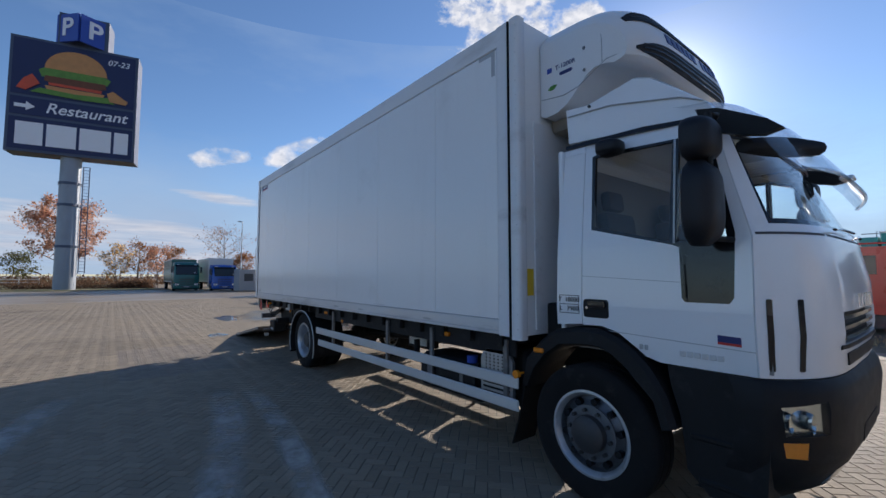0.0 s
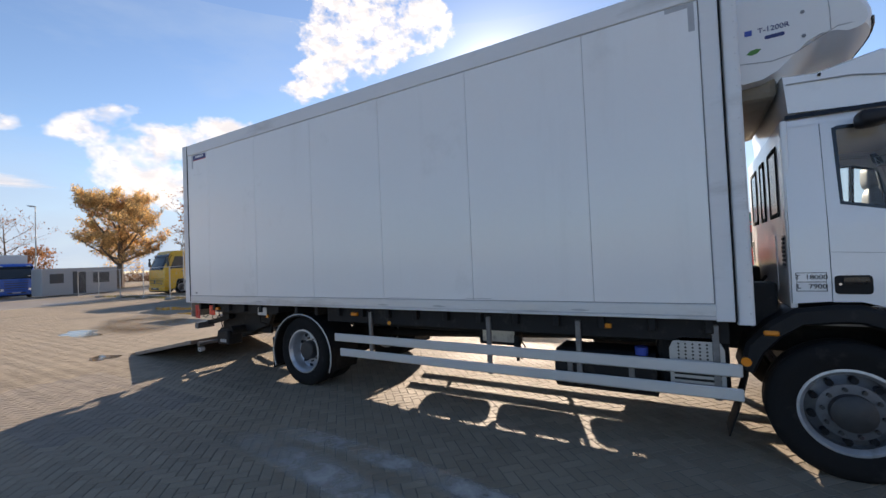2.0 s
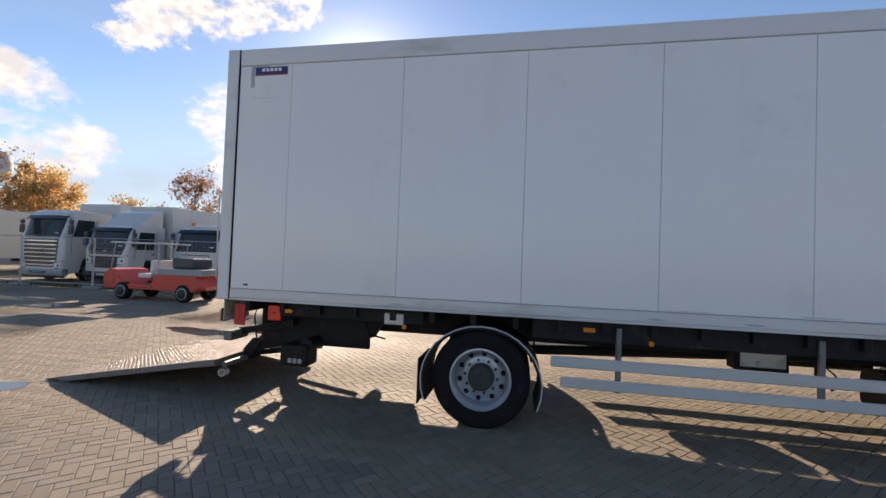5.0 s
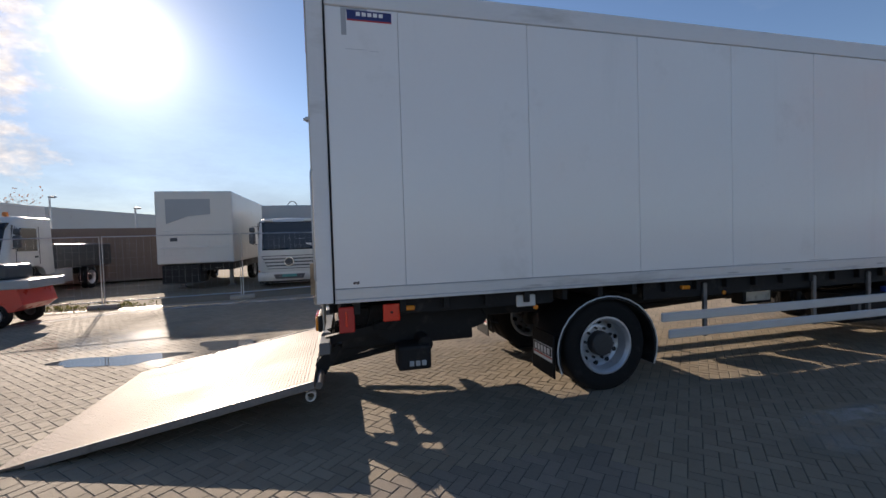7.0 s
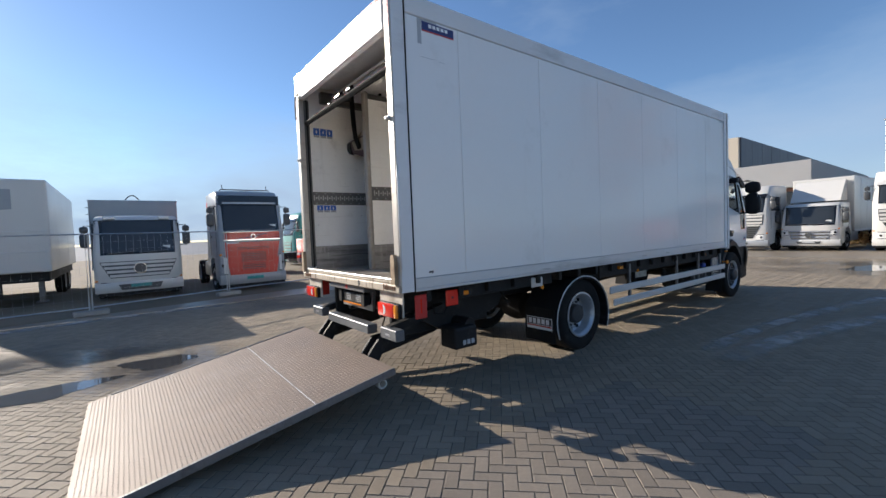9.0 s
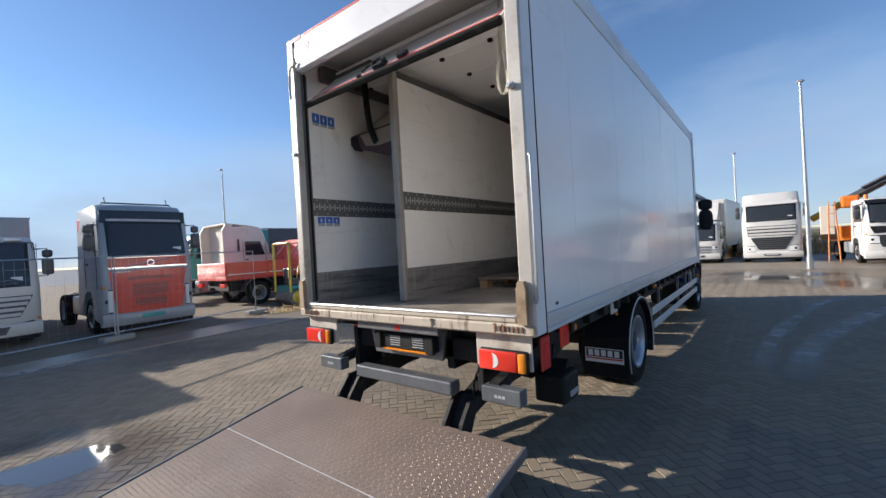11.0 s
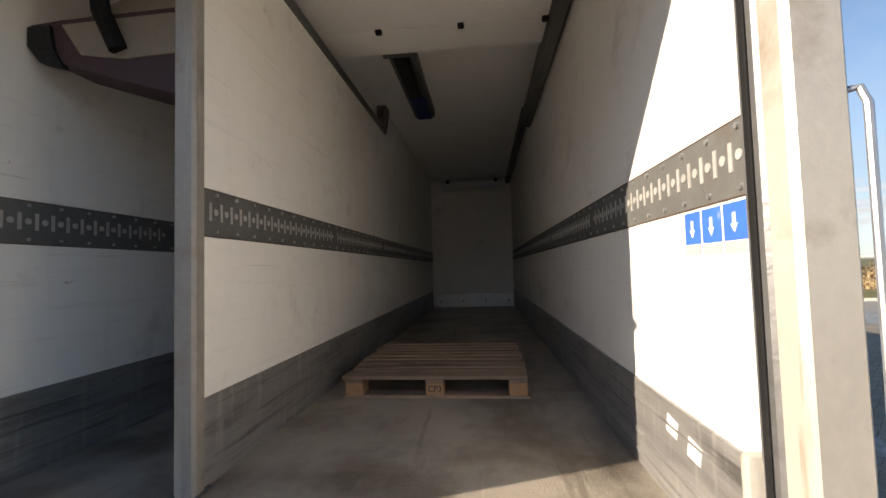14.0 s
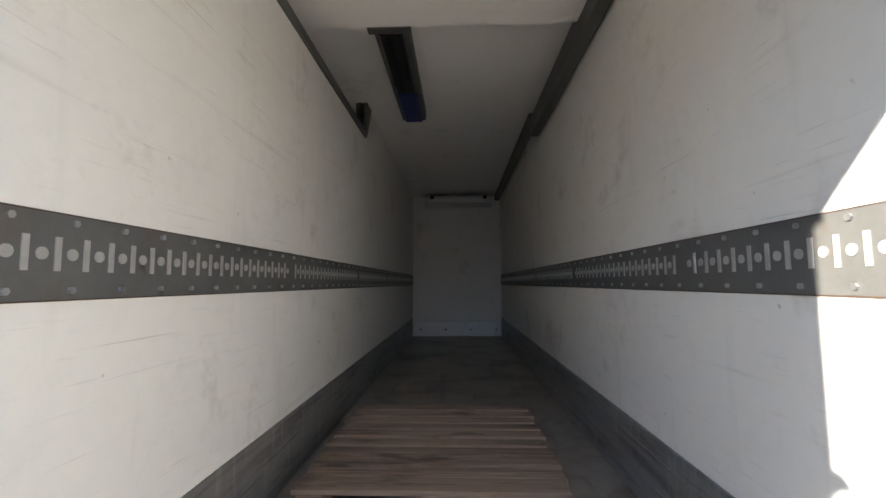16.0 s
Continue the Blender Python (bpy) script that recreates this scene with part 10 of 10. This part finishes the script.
def tree(name, label, x, y, h, spread, leaf, n_leaf, leaf_size, seed, trunk_h=0.28, bark="bark", crown_low=0.3, r0=None, category="tree", shape=1.0):
    rnd = random.Random(seed)
    t = thing(name, label, category, m=pose(x, y, 0, 0, 0, rnd.uniform(0, 360)), group="trees")
    bm = B()
    tips = []

    def limb(p, d, ln, r, depth):
        pts = [p]
        q = p.copy()
        dd = d.copy()
        steps = 4
        for k in range(steps):
            dd = (dd + Vector((rnd.uniform(-0.16, 0.16), rnd.uniform(-0.16, 0.16), rnd.uniform(-0.02, 0.14)))).normalized()
            q = q + dd * (ln / steps)
            pts.append(q.copy())
        seg = 7 if depth == 0 else (5 if depth == 1 else 4)
        rings = []
        for k, c in enumerate(pts):
            rr = r * (1 - 0.6 * k / steps)
            qd = dd.to_track_quat("Z", "Y")
            rings.append([c + qd @ Vector((rr * math.cos(2 * math.pi * j / seg), rr * math.sin(2 * math.pi * j / seg), 0)) for j in range(seg)])
        loft(bm, rings)
        if depth >= 2:
            tips.extend(pts[1:])
        if depth < 3:
            nb = (5, 5, 4)[depth]
            for k in range(nb):
                f = rnd.uniform(0.35, 1.0)
                i = min(steps, max(1, int(f * steps + 0.5)))
                a = rnd.uniform(0, 2 * math.pi)
                side = Vector((math.cos(a), math.sin(a), rnd.uniform(0.0, 0.55)))
                nd = (dd * 0.45 + side * rnd.uniform(0.6, 1.0)).normalized()
                limb(pts[i], nd, ln * rnd.uniform(0.45, 0.68), r * (1 - 0.6 * i / steps) * 0.6, depth + 1)

    r0 = r0 or h * 0.02
    th = h * trunk_h
    rings = []
    for k in range(7):
        u = k / 6
        z = h * 0.92 * u
        rr = r0 * (1 - 0.85 * u) * (1.35 if k == 0 else 1.0)
        ox, oy = 0.03 * h * math.sin(2.1 * u + seed), 0.02 * h * math.cos(2.7 * u + seed)
        rings.append([(ox + rr * math.cos(2 * math.pi * j / 9), oy + rr * math.sin(2 * math.pi * j / 9), z) for j in range(9)])
    loft(bm, rings, caps=True)
    nl = 13
    for k in range(nl):
        u = crown_low + (0.92 - crown_low) * (k + rnd.uniform(0, 0.8)) / nl
        z = h * u
        v = (u - crown_low) / (0.95 - crown_low)
        prof = math.sin(math.pi * min(1.0, 0.18 + 0.8 * v)) ** shape
        a = k * 2.4 + rnd.uniform(-0.4, 0.4)
        d = Vector((math.cos(a), math.sin(a), 0.3 + 0.6 * v)).normalized()
        limb(Vector((0.03 * h * math.sin(2.1 * u + seed), 0.02 * h * math.cos(2.7 * u + seed), z * 0.97)), d, spread * (0.35 + 0.65 * prof) * rnd.uniform(0.75, 1.05) * 0.62, r0 * (1 - 0.8 * u) * 0.5, 1)
    part("trunk", bm, M[bark], t, smooth=True)
    # leaves in loose clusters round the twigs
    rng_ = np.random.default_rng(seed)
    tp = np.array([tuple(p) for p in tips])
    if n_leaf:
        idx = rng_.integers(0, len(tp), n_leaf)
        c = tp[idx] + rng_.normal(0, leaf_size * 1.6, (n_leaf, 3))
        u = rng_.normal(size=(n_leaf, 3))
        u /= np.linalg.norm(u, axis=1)[:, None]
        w = np.cross(u, rng_.normal(size=(n_leaf, 3)))
        w /= np.linalg.norm(w, axis=1)[:, None]
        s = leaf_size * rng_.uniform(0.5, 1.15, (n_leaf, 1))
        V = np.stack([c - u * s, c + w * s * 0.62, c + u * s, c - w * s * 0.62], 1).reshape(-1, 3)
        F = (np.array([0, 1, 2, 3])[None] + 4 * np.arange(n_leaf)[:, None])
        part("crown", mesh_from("crown", V, F, LEAF[leaf]), None, t, kind="stuff")
    return t


def mesh_from(name, V, F, material):
    me = bpy.data.meshes.new(name)
    me.vertices.add(len(V))
    me.vertices.foreach_set("co", V.astype(np.float32).ravel())
    me.loops.add(F.size)
    me.loops.foreach_set("vertex_index", F.astype(np.int32).ravel())
    me.polygons.add(len(F))
    me.polygons.foreach_set("loop_start", np.arange(0, F.size, F.shape[1], dtype=np.int32))
    me.update(calc_edges=True)
    me.shade_flat()
    if material:
        me.materials.append(material)
    return me


tree("plane_tree", "plane tree with sparse rust-coloured leaves on the verge", -15.4, -29.2, 12.6, 6.4, "rust_leaf", 17000, 0.085, 4, bark="bark_pale", crown_low=0.27, r0=0.17)
tree("broad_tree", "broad autumn tree with dense golden leaves", 16.8, 50.5, 9.2, 9.0, "gold_leaf", 42000, 0.11, 8, crown_low=0.2, r0=0.45, shape=0.6)
tree("bare_tree", "nearly bare tree with a few brown leaves", 25.5, 49.0, 12.4, 6.5, "brown_leaf", 1500, 0.14, 12, crown_low=0.3)
tree("bare_tree", "nearly bare tree with a few brown leaves", 9.5, 60.0, 8.6, 5.5, "brown_leaf", 700, 0.12, 15, crown_low=0.3)
tree("rusty_tree", "rust-brown tree behind the sign pillar", -10.0, 74.0, 11.0, 8.5, "rust_leaf", 9000, 0.17, 21, crown_low=0.25, shape=0.6)
tree("golden_tree", "thin golden tree behind the trucks", 33.0, 52.0, 9.5, 7.0, "gold_leaf", 7000, 0.18, 23, crown_low=0.25)
tree("golden_tree", "thin golden tree behind the trucks", 30.0, 47.0, 8.0, 5.5, "gold_leaf", 6000, 0.17, 29, crown_low=0.25)
tree("bare_tree", "leafy bare tree above the parked trucks", 33.0, 31.0, 9.3, 5.0, "brown_leaf", 2500, 0.15, 33, crown_low=0.3)
tree("bare_tree", "small bare tree in the haze", 40.0, 28.5, 6.2, 4.6, "brown_leaf", 300, 0.1, 35, crown_low=0.3)
tree("small_tree", "small thin tree between the trucks", 27.0, 33.0, 6.3, 2.6, "gold_leaf", 700, 0.15, 37, crown_low=0.4)
for k, (x, y, h, w, lf) in enumerate(((-3.5, 78, 6.2, 4.0, "gold_leaf"), (-0.5, 80, 6.8, 4.5, "brown_leaf"), (2.0, 76, 6.0, 4.0, "rust_leaf"), (4.5, 80, 6.5, 4.5, "brown_leaf"), (-15.5, 82, 4.5, 4.0, "olive_leaf"), (12.5, 62, 4.5, 3.5, "brown_leaf"), (21.5, 62, 6.0, 5.0, "gold_leaf"), (38, 60, 6.5, 5.0, "brown_leaf"))):
    tree("far_tree", "small autumn tree along the far road", x, y, h, w, lf, 1600, 0.16, 50 + k, crown_low=0.2)


def bushes(name, label, pts, h, n, leaf, size, seed, category="bushes"):
    """Scrub without single stems that could be counted: thin blades and leaves over a strip."""
    rng_ = np.random.default_rng(seed)
    p = np.array(pts, float)
    seg = rng_.integers(0, len(p) - 1, n)
    f = rng_.random(n)[:, None]
    base = p[seg, :2] * (1 - f) + p[seg + 1, :2] * f + rng_.normal(0, 1, (n, 2)) * p[seg, 2:3]
    hh = h * (0.35 + 0.65 * rng_.random(n)) * (0.75 + 0.25 * np.sin(base[:, 0] * 0.9) * np.cos(base[:, 1] * 0.7))
    z = rng_.random(n) * hh
    c = np.concatenate([base, z[:, None]], 1)
    u = rng_.normal(size=(n, 3)) * (0.5, 0.5, 1.3)
    u /= np.linalg.norm(u, axis=1)[:, None]
    w = np.cross(u, rng_.normal(size=(n, 3)))
    w /= np.linalg.norm(w, axis=1)[:, None]
    s = size * rng_.uniform(0.5, 1.3, (n, 1))
    V = np.stack([c - u * s, c + w * s * 0.3, c + u * s, c - w * s * 0.3], 1).reshape(-1, 3)
    V[:, 2] = np.maximum(V[:, 2], 0.0)
    F = (np.array([0, 1, 2, 3])[None] + 4 * np.arange(n)[:, None])
    ob = part(name, mesh_from(name, V, F, LEAF[leaf]), None)
    return tagged(ob, label, category, kind="stuff")


bushes("dry_scrub", "tall dry straw-coloured scrub beyond the verge", [(-21, -38, 1.6), (-27, -35.5, 2.0), (-34, -32, 2.5), (-46, -26, 3.0), (-70, -14, 3.5)], 2.0, 26000, "straw", 0.2, 3)
bushes("dry_scrub_near", "low dry bushes on the verge", [(-19.5, -29.5, 0.9), (-23, -28, 1.2), (-28, -25.5, 1.4)], 1.2, 5000, "straw", 0.14, 5)
bushes("dry_scrub_behind", "dry scrub behind the parked trucks", [(-12, -38, 1.5), (-4, -36, 1.5), (2, -33, 1.2)], 1.6, 7000, "straw", 0.18, 6)
bushes("hedge", "low brown hedge beside the far road", [(-14, 62, 0.5), (-3, 60, 0.5), (0, 59, 0.5)], 1.5, 6000, "hedge_leaf", 0.16, 7)
bushes("hedge_far", "dark scrub along the horizon", [(-60, 95, 2), (-20, 92, 2), (20, 90, 2), (60, 70, 3), (90, 40, 3)], 2.6, 16000, "hedge_leaf", 0.35, 9)
bushes("weeds", "weeds and dry stalks along the fence foot", [(8.7, 5.5, 0.25), (8.3, 10, 0.3), (8.2, 18, 0.3), (8.2, 30, 0.4)], 0.22, 2500, "olive_leaf", 0.06, 11)
bushes("weeds_gravel", "thin weeds on the gravel", [(9.9, -4.6, 0.4), (10.6, -8, 0.8), (11.5, -13, 1.0)], 0.2, 1800, "straw", 0.06, 13)
# white rail fence far off
wf = thing("rail_fence", "white rail fence beyond the grass", "fence")
for z in (0.7, 1.1):
    bm = B()
    box(bm, -26, -12, 70, 70.08, z, z + 0.12, 0.01)
    part("rail", bm, M["veh_white"], wf)
for k in range(8):
    bm = B()
    box(bm, -26 + 2 * k, -25.88 + 2 * k, 69.95, 70.1, 0, 1.3, 0.01)
    part("post", bm, M["veh_white"], wf)

# ---- block paving: 200 x 100 mm herringbone, laid on the diagonal ----
def paver_field():
    """The places of all blocks: centre x, y and whether it is turned, in the yard's axes."""
    c, s = math.cos(radians(45)), math.sin(radians(45))
    out = []
    n = 420
    for k in range(-n, n):
        for j in range(-n // 2, n // 2):
            # each row steps one unit; lying and standing blocks follow one another four units apart
            u, v = k + 4 * j, k
            for du, dv, turned in ((1.0, 0.5, False), (2.5, 0.0, True)):
                a, b = (u + du) * 0.1, (v + dv) * 0.1
                x, y = c * a - s * b, s * a + c * b
                if PX0 + 0.08 < x < PX1 - 0.08 and PY0 + 0.08 < y < PY1 - 0.08:
                    out.append((x, y, turned))
    return out


def paver_arrays(blocks, rng):
    """Vertices and faces of many chamfered blocks in one mesh."""
    b = np.array([(x, y, t) for x, y, t in blocks])
    n = len(b)
    hl, hw, ch = 0.0978, 0.0478, 0.004
    base = np.array([(-1, -1), (1, -1), (1, 1), (-1, 1)], float)
    low = np.concatenate([base * (hl, hw), np.full((4, 1), -0.0055)], 1)
    rim = np.concatenate([base * (hl, hw), np.full((4, 1), -0.0055)], 1)
    top = np.concatenate([base * (hl - ch, hw - ch), np.zeros((4, 1))], 1)
    one = np.concatenate([low, rim, top])
    ang = np.radians(45 + 90 * b[:, 2]) + rng.normal(0, 0.006, n)
    ca, sa = np.cos(ang)[:, None], np.sin(ang)[:, None]
    X = one[None, :, 0] * ca - one[None, :, 1] * sa + b[:, 0:1]
    Y = one[None, :, 0] * sa + one[None, :, 1] * ca + b[:, 1:2]
    tilt = rng.normal(0, 0.0025, (n, 2))
    Z = one[None, :, 2] + rng.normal(0, 0.0007, n)[:, None] + 0.0
    Z[:, 8:] += one[None, 8:, 0] * tilt[:, 0:1] * 0.6 + one[None, 8:, 1] * tilt[:, 1:2]
    V = np.stack([X, Y, Z], -1).reshape(-1, 3)
    q = []
    for lo in (4,):
        for k in range(4):
            q.append((lo + k, lo + (k + 1) % 4, lo + 4 + (k + 1) % 4, lo + 4 + k))
    q.append((8, 9, 10, 11))
    F = (np.array(q)[None] + 12 * np.arange(n)[:, None, None]).reshape(-1, 4)
    return V, F


def mesh_from(name, V, F, material):
    me = bpy.data.meshes.new(name)
    me.vertices.add(len(V))
    me.vertices.foreach_set("co", V.astype(np.float32).ravel())
    me.loops.add(F.size)
    me.loops.foreach_set("vertex_index", F.astype(np.int32).ravel())
    me.polygons.add(len(F))
    me.polygons.foreach_set("loop_start", np.arange(0, F.size, F.shape[1], dtype=np.int32))
    me.update(calc_edges=True)
    me.shade_flat()
    me.materials.append(material)
    return me


blocks = paver_field()
near, rest = [], []
for x, y, t in blocks:
    (near if (-3.9 < x < -2.15 and -2.2 < y < 1.2) else rest).append((x, y, t))
near = near[:300] if len(near) > 300 else near
chosen = {(round(x, 4), round(y, 4)) for x, y, t in near}
rest = [q for q in blocks if (round(q[0], 4), round(q[1], 4)) not in chosen]
rng = np.random.default_rng(5)
V, F = paver_arrays(rest, rng)
pav = part("paving_blocks", mesh_from("paving_blocks", V, F, M["paver"]), M["paver"], ground, "pale worn concrete paving blocks in herringbone", kind="stuff")
V1, F1 = paver_arrays([(0, 0, 0)], np.random.default_rng(1))
one_block = mesh_from("paving_block", V1, F1, None)
one_block.materials.clear()
M["paver_single"] = surface("paver_single", (0.225, 0.193, 0.157), 0.74, spec=0.2, var=0.16, scale=4, grain=30, dirt=(0.105, 0.092, 0.076), dirt_amount=0.2, dirt_scale=3, bump=0.5, bump_scale=70, per_object=0.12, rough_var=0.3)
one_block.materials.append(M["paver_single"])
for x, y, t in near:
    part("paving_block", one_block, None, ground, m=pose(x, y, random.uniform(-0.001, 0.001), random.uniform(-0.15, 0.15), random.uniform(-0.15, 0.15), (90 if t else 0) + random.uniform(-0.4, 0.4)))
